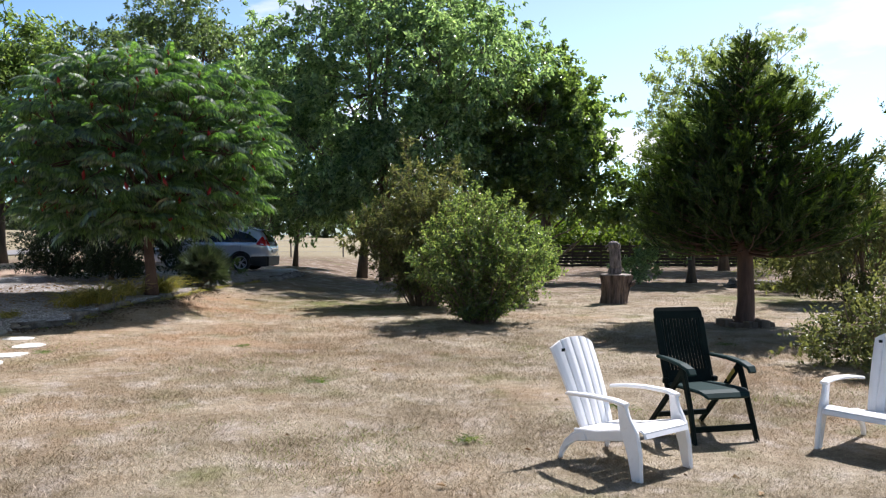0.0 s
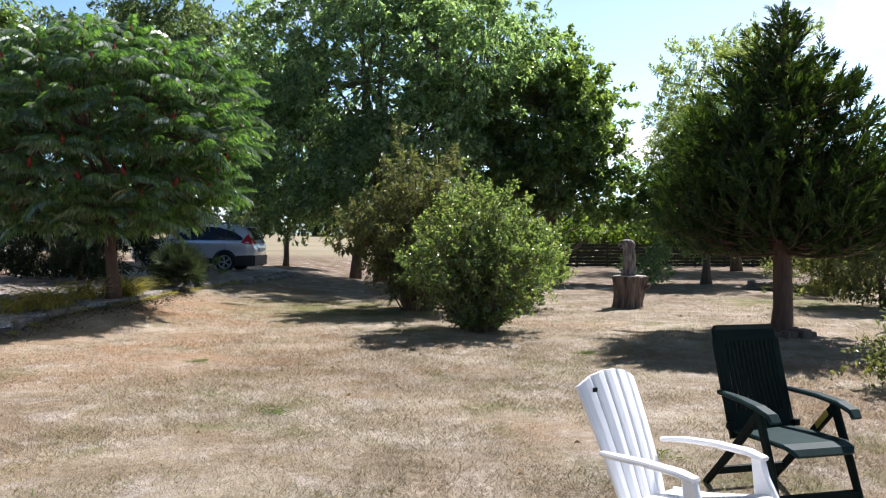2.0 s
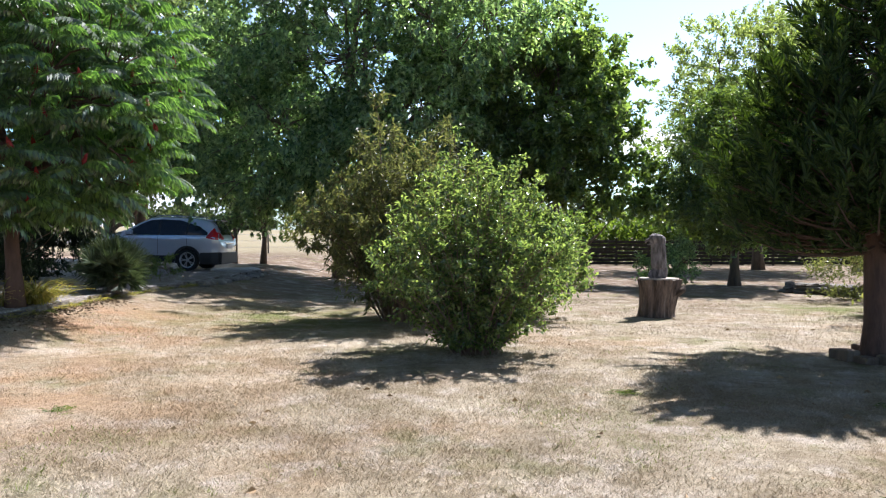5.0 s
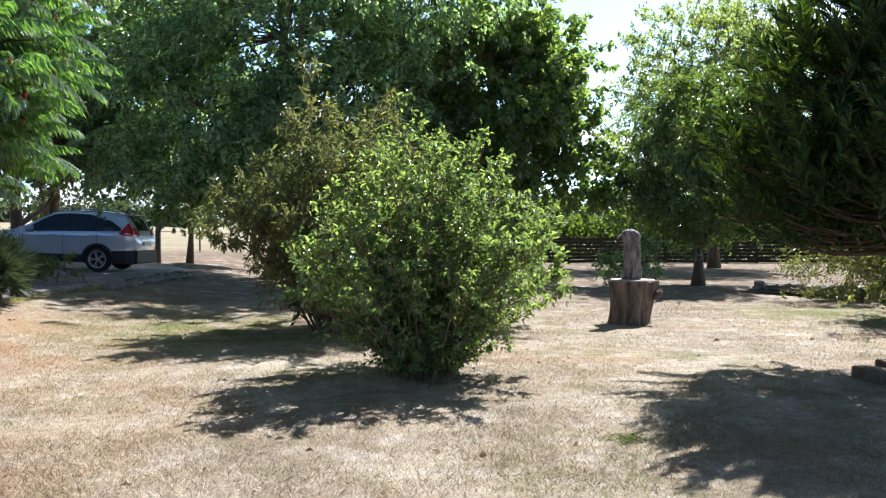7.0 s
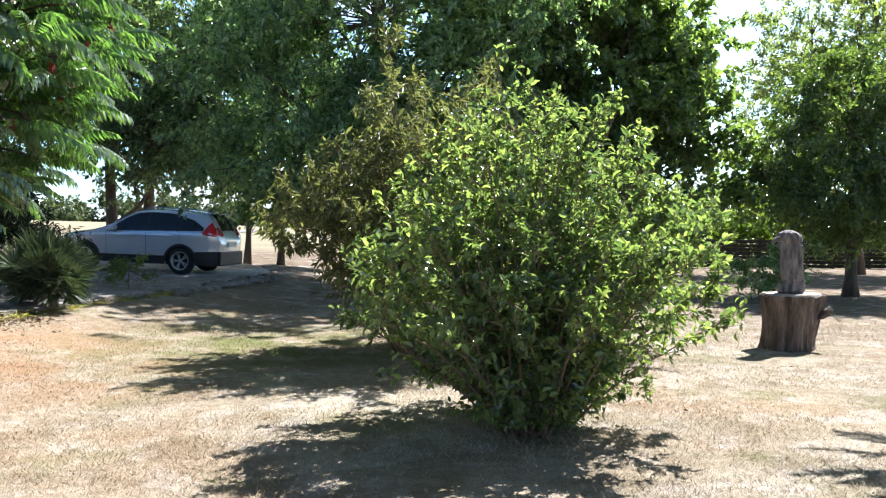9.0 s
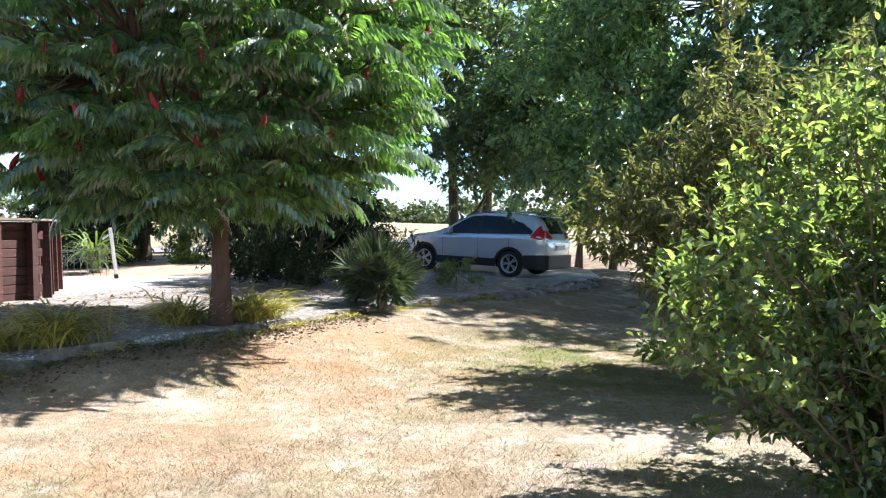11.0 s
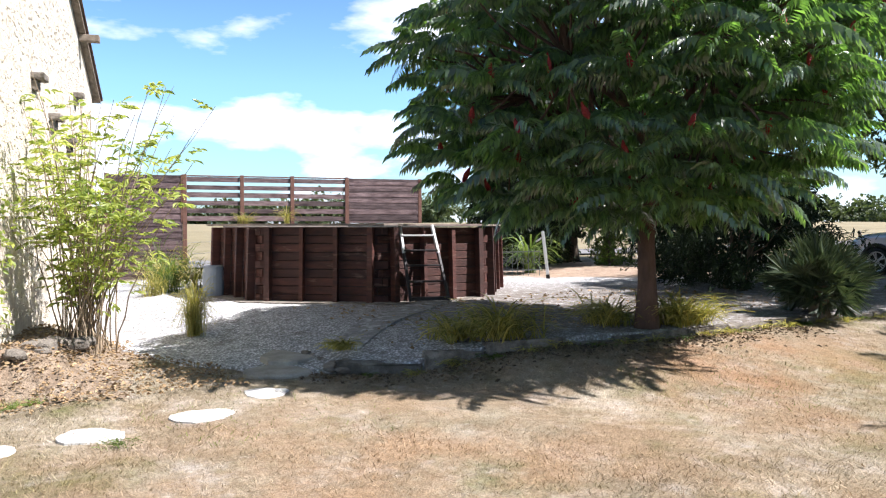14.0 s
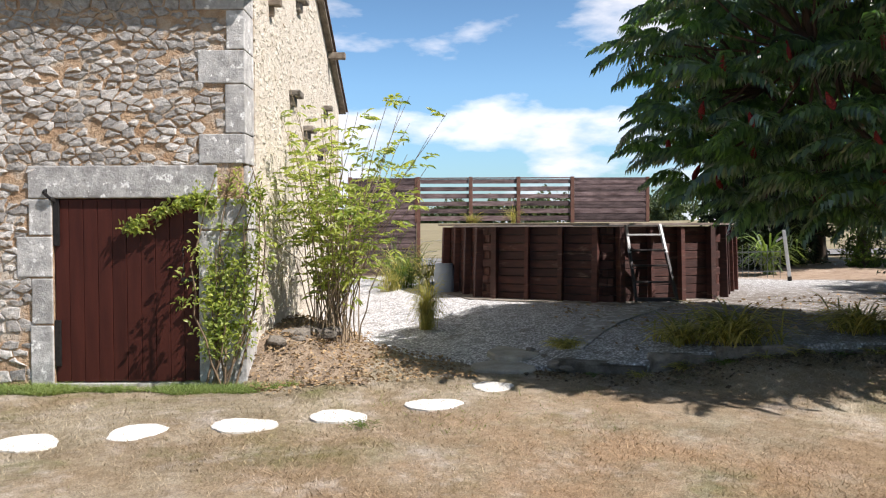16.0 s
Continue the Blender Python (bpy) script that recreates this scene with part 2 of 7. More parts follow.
def leaf_material(name, dark, light, rough=0.45, through=0.35, glow=(1.35, 1.4, 0.7), spec=0.4, coat=0.0):
    """Leaves: colour varied leaf by leaf, light coming through them."""
    m, N, L, b = nodes(name)
    geo = N.new("ShaderNodeNewGeometry")
    tc = N.new("ShaderNodeTexCoord")
    c = ramp_node(N, L, geo.outputs["Random Per Island"], [(0.0, dark), (0.55, tuple((a + d) / 2 for a, d in zip(dark, light))), (1.0, light)])
    patch = noise_node(N, L, tc.outputs["Object"], 0.9, 3.0)
    c = mixed(N, L, 0.6, c, ramp_node(N, L, patch, [(0.35, (0.65, 0.7, 0.65)), (0.65, (1.15, 1.1, 0.95))]), 'MULTIPLY')
    L.new(c, b.inputs["Base Color"])
    b.inputs["Roughness"].default_value = rough
    b.inputs["Specular IOR Level"].default_value = spec
    b.inputs["Coat Weight"].default_value, b.inputs["Coat Roughness"].default_value = coat, rough * 0.8
    t = N.new("ShaderNodeBsdfTranslucent")
    L.new(mixed(N, L, 1.0, c, glow, 'MULTIPLY'), t.inputs["Color"])
    s = N.new("ShaderNodeMixShader")
    s.inputs[0].default_value = through
    L.new(b.outputs[0], s.inputs[1])
    L.new(t.outputs[0], s.inputs[2])
    L.new(s.outputs[0], N["Material Output"].inputs["Surface"])
    return m


def plain(name, color, rough=0.5, metal=0.0, spec=0.5):
    m, N, L, b = nodes(name)
    b.inputs["Base Color"].default_value = (*color, 1)
    b.inputs["Roughness"].default_value, b.inputs["Metallic"].default_value = rough, metal
    b.inputs["Specular IOR Level"].default_value = spec
    return m


def lawn_colour(N, L, v):
    """Colour of the dried turf by place: straw, rust, bleached and surviving green patches."""
    c = ramp_node(N, L, noise_node(N, L, v, 1.1, 8.0, 0.70), [(0.30, (0.215, 0.180, 0.118)), (0.5, (0.352, 0.312, 0.228)), (0.70, (0.492, 0.456, 0.368))])
    rust = ramp_node(N, L, noise_node(N, L, v, 0.33, 7.0, 0.66), [(0.49, (0, 0, 0)), (0.62, (0.55, 0.55, 0.55))])
    c = mixed(N, L, rust, c, (0.345, 0.25, 0.155))
    # the far end is drier and browner, with tree and hedge shade painted in
    sp = N.new("ShaderNodeSeparateXYZ")
    L.new(v, sp.inputs[0])
    far = N.new("ShaderNodeMapRange")
    far.inputs["From Min"].default_value, far.inputs["From Max"].default_value, far.inputs["To Max"].default_value = 19.0, 31.0, 0.85
    L.new(sp.outputs["Y"], far.inputs[0])
    c = mixed(N, L, far.outputs[0], c, ramp_node(N, L, noise_node(N, L, v, 1.6, 8.0, 0.7), [(0.35, (0.105, 0.070, 0.045)), (0.65, (0.180, 0.127, 0.083))]))
    pale = ramp_node(N, L, noise_node(N, L, v, 1.9, 8.0, 0.7), [(0.51, (0, 0, 0)), (0.66, (0.8, 0.8, 0.8))])
    c = mixed(N, L, pale, c, (0.53, 0.495, 0.445))
    mp = N.new("ShaderNodeMapping")
    mp.inputs["Location"].default_value = (31.0, 7.0, 0)
    L.new(v, mp.inputs[0])
    green = ramp_node(N, L, noise_node(N, L, mp.outputs[0], 0.8, 9.0, 0.72), [(0.53, (0, 0, 0)), (0.69, (0.85, 0.85, 0.85))])
    c = mixed(N, L, green, c, (0.160, 0.172, 0.062))
    # broad paler and darker drifts
    drift = ramp_node(N, L, noise_node(N, L, mp.outputs[0], 0.45, 5.0, 0.6), [(0.34, (0.84, 0.81, 0.79)), (0.64, (1.15, 1.15, 1.16))])
    c = mixed(N, L, 0.8, c, drift, 'MULTIPLY')
    # a rusty, worn stretch beside the terrace
    spots = []
    for centre, reach in (((-5.2, 18.3, 0.22), 3.5), ((-4.2, 13.3, 0.05), 3.8)):
        red = N.new("ShaderNodeVectorMath")
        red.operation = 'DISTANCE'
        red.inputs[1].default_value = centre
        L.new(v, red.inputs[0])
        redf = N.new("ShaderNodeMapRange")
        redf.inputs["From Min"].default_value, redf.inputs["From Max"].default_value = reach, 0.6
        L.new(red.outputs["Value"], redf.inputs[0])
        spots.append(redf.outputs[0])
    rb = ramp_node(N, L, noise_node(N, L, v, 0.9, 8.0, 0.7), [(0.38, (0, 0, 0)), (0.58, (0.85, 0.85, 0.85))])
    for spot, paint in zip(spots, ((0.350, 0.215, 0.120), (0.395, 0.275, 0.170))):
        c = mixed(N, L, mixed(N, L, 1.0, rb, spot, 'MULTIPLY'), c, paint)
    # turf that stays green in the shade of the shrubs
    blot = ramp_node(N, L, noise_node(N, L, v, 1.4, 8.0, 0.7), [(0.38, (0, 0, 0)), (0.56, (1, 1, 1))])
    for centre, reach in (((-2.4, 20.0, 0.1), 3.2), ((9.2, 22.2, 0.0), 2.6)):
        cen = N.new("ShaderNodeVectorMath")
        cen.operation = 'DISTANCE'
        cen.inputs[1].default_value = centre
        L.new(v, cen.inputs[0])
        near = N.new("ShaderNodeMapRange")
        near.inputs["From Min"].default_value, near.inputs["From Max"].default_value = reach, 0.8
        L.new(cen.outputs["Value"], near.inputs[0])
        c = mixed(N, L, mixed(N, L, 1.0, blot, near.outputs[0], 'MULTIPLY'), c, (0.165, 0.185, 0.062))
    return mixed(N, L, 1.0, c, (0.89, 0.865, 0.845), 'MULTIPLY')


def lawn_material():
    m, N, L, b = nodes("dry_lawn")
    tc = N.new("ShaderNodeTexCoord")
    v = tc.outputs["Object"]
    c = lawn_colour(N, L, v)
    fine = noise_node(N, L, v, 60.0, 5.0, 0.75)
    c = mixed(N, L, 0.65, c, ramp_node(N, L, fine, [(0.34, (0.42, 0.40, 0.36)), (0.64, (1.25, 1.25, 1.25))]), 'MULTIPLY')
    mid = noise_node(N, L, v, 9.0, 6.0, 0.7)
    c = mixed(N, L, 0.75, c, ramp_node(N, L, mid, [(0.30, (0.62, 0.59, 0.55)), (0.62, (1.16, 1.16, 1.16))]), 'MULTIPLY')
    sep = N.new("ShaderNodeSeparateXYZ")
    L.new(v, sep.inputs[0])
    far = N.new("ShaderNodeMapRange")
    far.inputs["From Min"].default_value, far.inputs["From Max"].default_value = -23.0, -27.0
    L.new(sep.outputs["X"], far.inputs[0])
    far2 = N.new("ShaderNodeMapRange")
    far2.inputs["From Min"].default_value, far2.inputs["From Max"].default_value = 46.0, 54.0
    L.new(sep.outputs["Y"], far2.inputs[0])
    either = N.new("ShaderNodeMath")
    either.operation = 'MAXIMUM'
    L.new(far.outputs[0], either.inputs[0])
    L.new(far2.outputs[0], either.inputs[1])
    field = ramp_node(N, L, noise_node(N, L, v, 0.12, 8.0, 0.7), [(0.3, (0.19, 0.160, 0.098)), (0.7, (0.28, 0.245, 0.155))])
    c = mixed(N, L, either.outputs[0], c, field)
    L.new(c, b.inputs["Base Color"])
    b.inputs["Roughness"].default_value = 0.9
    b.inputs["Specular IOR Level"].default_value = 0.15
    bump_node(N, L, fine, 0.8, 0.03, b)
    return m


def blade_material():
    """Dry grass blades that take the turf's colour, varied blade by blade."""
    m, N, L, b = nodes("dry_blade")
    tc = N.new("ShaderNodeTexCoord")
    geo = N.new("ShaderNodeNewGeometry")
    c = lawn_colour(N, L, tc.outputs["Object"])
    c = mixed(N, L, 1.0, c, ramp_node(N, L, geo.outputs["Random Per Island"], [(0.0, (0.72, 0.68, 0.61)), (0.5, (1.06, 1.04, 1.0)), (1.0, (1.50, 1.50, 1.46))]), 'MULTIPLY')
    L.new(c, b.inputs["Base Color"])
    b.inputs["Roughness"].default_value = 0.75
    b.inputs["Specular IOR Level"].default_value = 0.2
    t = N.new("ShaderNodeBsdfTranslucent")
    L.new(c, t.inputs["Color"])
    s = N.new("ShaderNodeMixShader")
    s.inputs[0].default_value = 0.3
    L.new(b.outputs[0], s.inputs[1])
    L.new(t.outputs[0], s.inputs[2])
    L.new(s.outputs[0], N["Material Output"].inputs["Surface"])
    return m


def gravel_material():
    m, N, L, b = nodes("white_gravel")
    tc = N.new("ShaderNodeTexCoord")
    v = tc.outputs["Object"]
    vo = N.new("ShaderNodeTexVoronoi")
    vo.inputs["Scale"].default_value = 30.0
    L.new(v, vo.inputs["Vector"])
    c = ramp_node(N, L, vo.outputs["Color"], [(0.1, (0.36, 0.36, 0.36)), (0.5, (0.66, 0.66, 0.66)), (0.9, (0.90, 0.898, 0.895))])
    c = mixed(N, L, 1.0, c, ramp_node(N, L, vo.outputs["Distance"], [(0.25, (1.12, 1.12, 1.12)), (0.62, (0.46, 0.45, 0.44))]), 'MULTIPLY')
    litter = ramp_node(N, L, noise_node(N, L, v, 2.6, 10.0, 0.80), [(0.52, (0, 0, 0)), (0.66, (0.85, 0.85, 0.85))])
    c = mixed(N, L, litter, c, (0.16, 0.135, 0.105))
    # twigs and trodden-in leaves by the sumac, tree shade painted in with them
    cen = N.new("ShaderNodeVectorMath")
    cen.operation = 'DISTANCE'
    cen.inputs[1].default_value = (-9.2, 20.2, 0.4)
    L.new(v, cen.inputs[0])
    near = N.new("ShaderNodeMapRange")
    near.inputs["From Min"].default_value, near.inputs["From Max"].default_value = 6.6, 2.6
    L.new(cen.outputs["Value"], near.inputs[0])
    litter_shade = ramp_node(N, L, noise_node(N, L, v, 5.0, 10.0, 0.8), [(0.34, (0, 0, 0)), (0.52, (0.92, 0.92, 0.92))])
    c = mixed(N, L, mixed(N, L, 1.0, litter_shade, near.outputs[0], 'MULTIPLY'), c, (0.13, 0.105, 0.08))
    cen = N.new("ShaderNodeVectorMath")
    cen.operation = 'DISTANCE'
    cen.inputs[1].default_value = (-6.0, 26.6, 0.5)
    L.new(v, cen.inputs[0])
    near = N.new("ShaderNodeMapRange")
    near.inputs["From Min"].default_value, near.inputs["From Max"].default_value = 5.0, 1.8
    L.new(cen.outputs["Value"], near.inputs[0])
    c = mixed(N, L, mixed(N, L, 1.0, litter_shade, near.outputs[0], 'MULTIPLY'), c, (0.15, 0.115, 0.085))
    # bare earth beyond the gravel
    sx = N.new("ShaderNodeSeparateXYZ")
    L.new(v, sx.inputs[0])
    df = N.new("ShaderNodeMath")
    df.operation = 'SUBTRACT'
    L.new(sx.outputs["Y"], df.inputs[0])
    L.new(sx.outputs["X"], df.inputs[1])
    wob = N.new("ShaderNodeMath")
    wob.operation = 'MULTIPLY_ADD'
    wob.inputs[1].default_value = 2.5
    L.new(noise_node(N, L, v, 0.8, 6.0, 0.7), wob.inputs[0])
    L.new(df.outputs[0], wob.inputs[2])
    ef = N.new("ShaderNodeMapRange")
    ef.inputs["From Min"].default_value, ef.inputs["From Max"].default_value = 39.2, 40.2
    L.new(wob.outputs[0], ef.inputs[0])
    earth = ramp_node(N, L, noise_node(N, L, v, 3.0, 9.0, 0.75), [(0.35, (0.20, 0.13, 0.085)), (0.65, (0.42, 0.32, 0.235))])
    c = mixed(N, L, ef.outputs[0], c, earth)
    L.new(c, b.inputs["Base Color"])
    b.inputs["Roughness"].default_value = 0.85
    bump_node(N, L, vo.outputs["Distance"], 0.9, 0.02, b)
    return m


M_LAWN = lawn_material()
M_GRAVEL = gravel_material()
M_BARK = surface("bark", (0.07, 0.05, 0.035), (0.20, 0.15, 0.105), 5, 0.9, 0.9, 0.03, 24, stretch=(1, 1, 0.25))
M_BARK_RED = surface("reddish_bark", (0.06, 0.034, 0.024), (0.155, 0.09, 0.062), 5, 0.9, 0.9, 0.03, 24, stretch=(1, 1, 0.25))
M_TWIG = surface("twig", (0.10, 0.065, 0.04), (0.24, 0.17, 0.10), 8, 0.85, 0.3)
M_KERB = surface("old_concrete", (0.17, 0.145, 0.115), (0.36, 0.32, 0.27), 6, 0.95, 0.9, 0.03, 26, random_part=0.28, stain=((0.07, 0.060, 0.046), 4.0, 0.44, 0.64))
M_STEP = surface("white_stone", (0.62, 0.60, 0.55), (0.80, 0.78, 0.73), 4, 0.85, 0.4, 0.01, 30, random_part=0.06)

# ---- ground ----
KERB_Y = [11.9, 12.4, 12.9, 13.5, 14.3, 15.0, 16.0, 17.0, 18.0, 20.0, 22.0, 24.0, 27.0, 31.0, 34.0, 40.0]
KERB_X = [-12.0, -10.6, -9.3, -8.4, -7.6, -7.15, -6.85, -6.65, -6.5, -6.55, -6.45, -5.95, -5.7, -5.8, -7.0, -11.0]


def kerb_x(y):
    return np.interp(y, KERB_Y, KERB_X)


def terrace_z(x, y):
    """Height of the gravel terrace."""
    return 0.02 + 0.38 * smooth01(13.0, 16.0, y + (-8.5 - x) * 0.3) + 0.06 * smooth01(15.5, 26, y) + 0.035 * np.clip(-8.0 - x, 0, 3) * smooth01(24, 28, y)


def lawn_z(x, y):
    """Height of the lawn and the land beyond it."""
    x, y = np.asarray(x, float), np.asarray(y, float)
    z = 0.46 * smooth01(-2.0, -7.5, x) * smooth01(11.0, 29.0, y)
    near = smooth01(2.6, 0.0, x - kerb_x(y)) * smooth01(13.4, 15.8, y) * smooth01(31, 27, y)
    z = np.maximum(z, near * (terrace_z(kerb_x(y), y) - 0.10))
    z = z + 1.9 * smooth01(-20, -95, x) + 0.9 * smooth01(34, 120, y) * smooth01(8, -15, x)
    z = z - 0.085 * smooth01(-6.6, -7.9, x) * smooth01(11.6, 10.6, y)
    on = (y > 12.2) & (y < 40) & (x < kerb_x(y)) & (x > -20)
    return np.where(on, np.minimum(z, terrace_z(x, y) - 0.07), z)


def steps(*spans):
    v = []
    for a, b, s in spans:
        v += list(np.arange(a, b, s))
    return np.array(v + [spans[-1][1]])


def grid_mesh(name, X, Y, Z, smooth=True):
    r, c = X.shape
    V = np.stack([X, Y, Z], -1).reshape(-1, 3)
    i = (np.arange(r - 1)[:, None] * c + np.arange(c - 1)[None]).ravel()
    return tri_mesh(name, V, np.stack([i, i + 1, i + c + 1, i + c], 1), smooth)


def rough_noise(X, Y, s, a):
    out = np.zeros(X.shape)
    for k in range(4):
        p = np.random.default_rng(40 + k).uniform(0, 6.28, 4)
        f = s * 1.9 ** k
        out += a / 1.7 ** k * np.sin(f * X + p[0] + 1.3 * np.sin(0.7 * f * Y + p[1])) * np.sin(f * Y * 1.1 + p[2] + np.sin(0.6 * f * X + p[3]))
    return out


gx = steps((-1500, -300, 150), (-300, -80, 20), (-80, -24, 3), (-24, -13, 0.8), (-13, 12, 0.3), (12, 30, 1.2), (30, 90, 6), (90, 400, 40), (400, 1500, 160))
gy = steps((-400, -60, 60), (-60, -6, 6), (-6, 33, 0.3), (33, 60, 1.5), (60, 140, 8), (140, 400, 40), (400, 1600, 160))
GX, GY = np.meshgrid(gx, gy)
ground = put("ground", grid_mesh("ground", GX, GY, lawn_z(GX, GY) + rough_noise(GX, GY, 1.1, 0.012) * (np.abs(GX) < 40)), M_LAWN)
tagged(ground, "dry straw-coloured lawn with rusty and greenish patches", "lawn", kind="structure")

ty = steps((11.95, 31, 0.25), (31, 40, 1.0))
tu = np.linspace(0, 1, 60) ** 1.4
TX = kerb_x(ty)[:, None] + (-20.0 - kerb_x(ty)[:, None]) * tu[None]
TY = np.repeat(ty[:, None], 60, 1)
TZ = terrace_z(TX, TY) + rough_noise(TX, TY, 2.0, 0.010)
TX, TY, TZ = (np.concatenate([a[:, :1], a], 1) for a in (TX, TY, TZ))
TZ[:, 0] -= 0.3
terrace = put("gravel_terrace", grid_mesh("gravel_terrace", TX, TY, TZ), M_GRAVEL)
tagged(terrace, "white gravel terrace with fallen leaf litter, shade by the sumac painted in", "gravel", kind="structure")


def kerb_stones():
    """Old concrete edging along the terrace, stone by stone."""
    root = thing("kerb", "low weathered concrete edging along the gravel terrace", "kerb", kind="structure")
    g = random.Random(5)
    y = 14.15
    while y < 30.5:
        ln = g.uniform(0.55, 0.95) if y < 24 else g.uniform(0.22, 0.55)
        y2 = y + ln
        a = Vector((kerb_x(y) + 0.0, y, 0))
        b = Vector((kerb_x(y2) + 0.0, y2, 0))
        zl = float(lawn_z(a.x + 0.3, (y + y2) / 2)) - 0.12
        zt = float(terrace_z(a.x - 0.2, (y + y2) / 2)) + g.uniform(-0.06, 0.005)
        d = (b - a)
        bm = bmesh.new()
        w = g.uniform(0.10, 0.15) if y < 24 else g.uniform(0.16, 0.30)
        box(bm, (0.008, -w / 2, zl), (d.length - 0.012, w / 2, zt), 0.018)
        for v in bm.verts:
            v.co += Vector((g.uniform(-.02, .02), g.uniform(-.022, .022), g.uniform(-.018, .018)))
        m = Matrix.Translation((a.x, a.y, 0)) @ Matrix.Rotation(math.atan2(d.y, d.x) + g.uniform(-.05, .05), 4, 'Z')
        bmesh.ops.transform(bm, matrix=m, verts=bm.verts)
        part("stone", bm, M_KERB, root)
        y = y2


kerb_stones()


def stone_slab(name, x, y, rx, ry, rz, seed, material, label, category, group="", thick=0.05, z=None):
    """An irregular flat stone set in the ground."""
    g = random.Random(seed)
    bm = bmesh.new()
    n = 18
    ph = [g.uniform(0, 6.28) for _ in range(3)]
    zz = float(lawn_z(x, y)) if z is None else z
    rings = []
    for k, (s, h) in enumerate(((1.0, -0.03), (1.0, thick * 0.6), (0.93, thick), (0.5, thick * 1.1))):
        ring = []
        for i in range(n):
            a = 2 * math.pi * i / n
            r = 1 + 0.10 * math.sin(2 * a + ph[0]) + 0.07 * math.sin(3 * a + ph[1]) + 0.04 * math.sin(7 * a + ph[2])
            ring.append(bm.verts.new((rx * r * s * math.cos(a), ry * r * s * math.sin(a), h + g.uniform(-.003, .003))))
        rings.append(ring)
    for A, B in zip(rings, rings[1:]):
        for i in range(n):
            bm.faces.new((A[i], A[(i + 1) % n], B[(i + 1) % n], B[i]))
    bm.faces.new(rings[-1])
    ob = part(name, bm, material, smooth=False)
    ob.matrix_world = pose(x, y, zz, 0, 0, rz)
    return tagged(ob, label, category, group)


for i, (x, y) in enumerate([(-6.1, 8.1), (-6.2, 8.95), (-6.32, 9.76), (-6.32, 10.62), (-6.43, 11.44), (-6.62, 12.38), (-7.22, 13.17)]):
    stone_slab("stepping_stone", x, y, 0.235 + 0.03 * (i % 2), 0.25, 70 + 9 * i, 60 + i, M_STEP, "white irregular stepping stone set in dry lawn", "stepping stone", "stepping stones in the lawn", 0.014)
M_OLDSLAB = surface("worn_step", (0.30, 0.27, 0.22), (0.50, 0.46, 0.39), 4, 0.9, 0.5)
for i, (x, y, rx, ry) in enumerate([(-8.15, 13.62, 0.36, 0.42), (-8.75, 13.95, 0.34, 0.5)]):
    stone_slab("step_stone", x, y, rx, ry, 60, 80 + i, M_OLDSLAB, "worn limestone step leading up to the gravel", "step", "steps to the terrace", 0.05, z=float(lawn_z(x, y)) + 0.06 * i)

# ---- barn ----
M_MORTAR = surface("ochre_mortar", (0.38, 0.225, 0.12), (0.60, 0.435, 0.285), 7, 0.95, 1.0, 0.06, 22, stain=((0.60, 0.55, 0.47), 2.0, 0.50, 0.66))
M_RUBBLE = surface("rubble_stone", (0.26, 0.235, 0.205), (0.68, 0.65, 0.61), 12, 0.9, 0.9, 0.03, 34, random_part=0.42, stain=((0.48, 0.33, 0.19), 5.0, 0.56, 0.70))
M_DRESSED = surface("dressed_limestone", (0.27, 0.262, 0.25), (0.60, 0.585, 0.555), 7, 0.95, 0.7, 0.015, 30, random_part=0.14, stain=((0.76, 0.75, 0.72), 9.0, 0.58, 0.63))
M_LIME = surface("limewashed_rubble", (0.56, 0.485, 0.375), (0.76, 0.70, 0.60), 5, 0.95, 1.0, 0.05, 16, stain=((0.46, 0.355, 0.235), 6.0, 0.60, 0.72))
M_DOOR = surface("dark_red_paint", (0.040, 0.010, 0.007), (0.068, 0.017, 0.011), 3, 0.55, 0.25, 0.004, 60, random_part=0.10, stretch=(4, 4, 0.4), spec=0.2)
M_IRON = surface("black_iron", (0.015, 0.014, 0.014), (0.04, 0.035, 0.032), 20, 0.55, 0.4, 0.004, 80, metal=0.6)
M_TILE = surface("old_roof_tile", (0.07, 0.045, 0.035), (0.16, 0.10, 0.075), 6, 0.9, 0.6)
M_OLDWOOD = surface("grey_old_wood", (0.13, 0.10, 0.075), (0.30, 0.25, 0.19), 8, 0.9, 0.6, 0.01, 50)
HOUSE = pose(-8.47, 10.65, 0, 0, 0, 75.5)
DOOR_L, DOOR_R, DOOR_H = -2.156, -0.52, 2.04
EAVE, RIDGE, DEPTH, LONG = 4.30, 6.32, 7.93, 11.0


def clip(poly, p, n):
    """The part of a polygon on the far side of the line through p with normal n."""
    out = []
    for a, b in zip(poly, poly[1:] + poly[:1]):
        da, db = (a[0] - p[0]) * n[0] + (a[1] - p[1]) * n[1], (b[0] - p[0]) * n[0] + (b[1] - p[1]) * n[1]
        if da <= 0:
            out.append(a)
        if da * db < 0:
            t = da / (da - db)
            out.append((a[0] + (b[0] - a[0]) * t, a[1] + (b[1] - a[1]) * t))
    return out


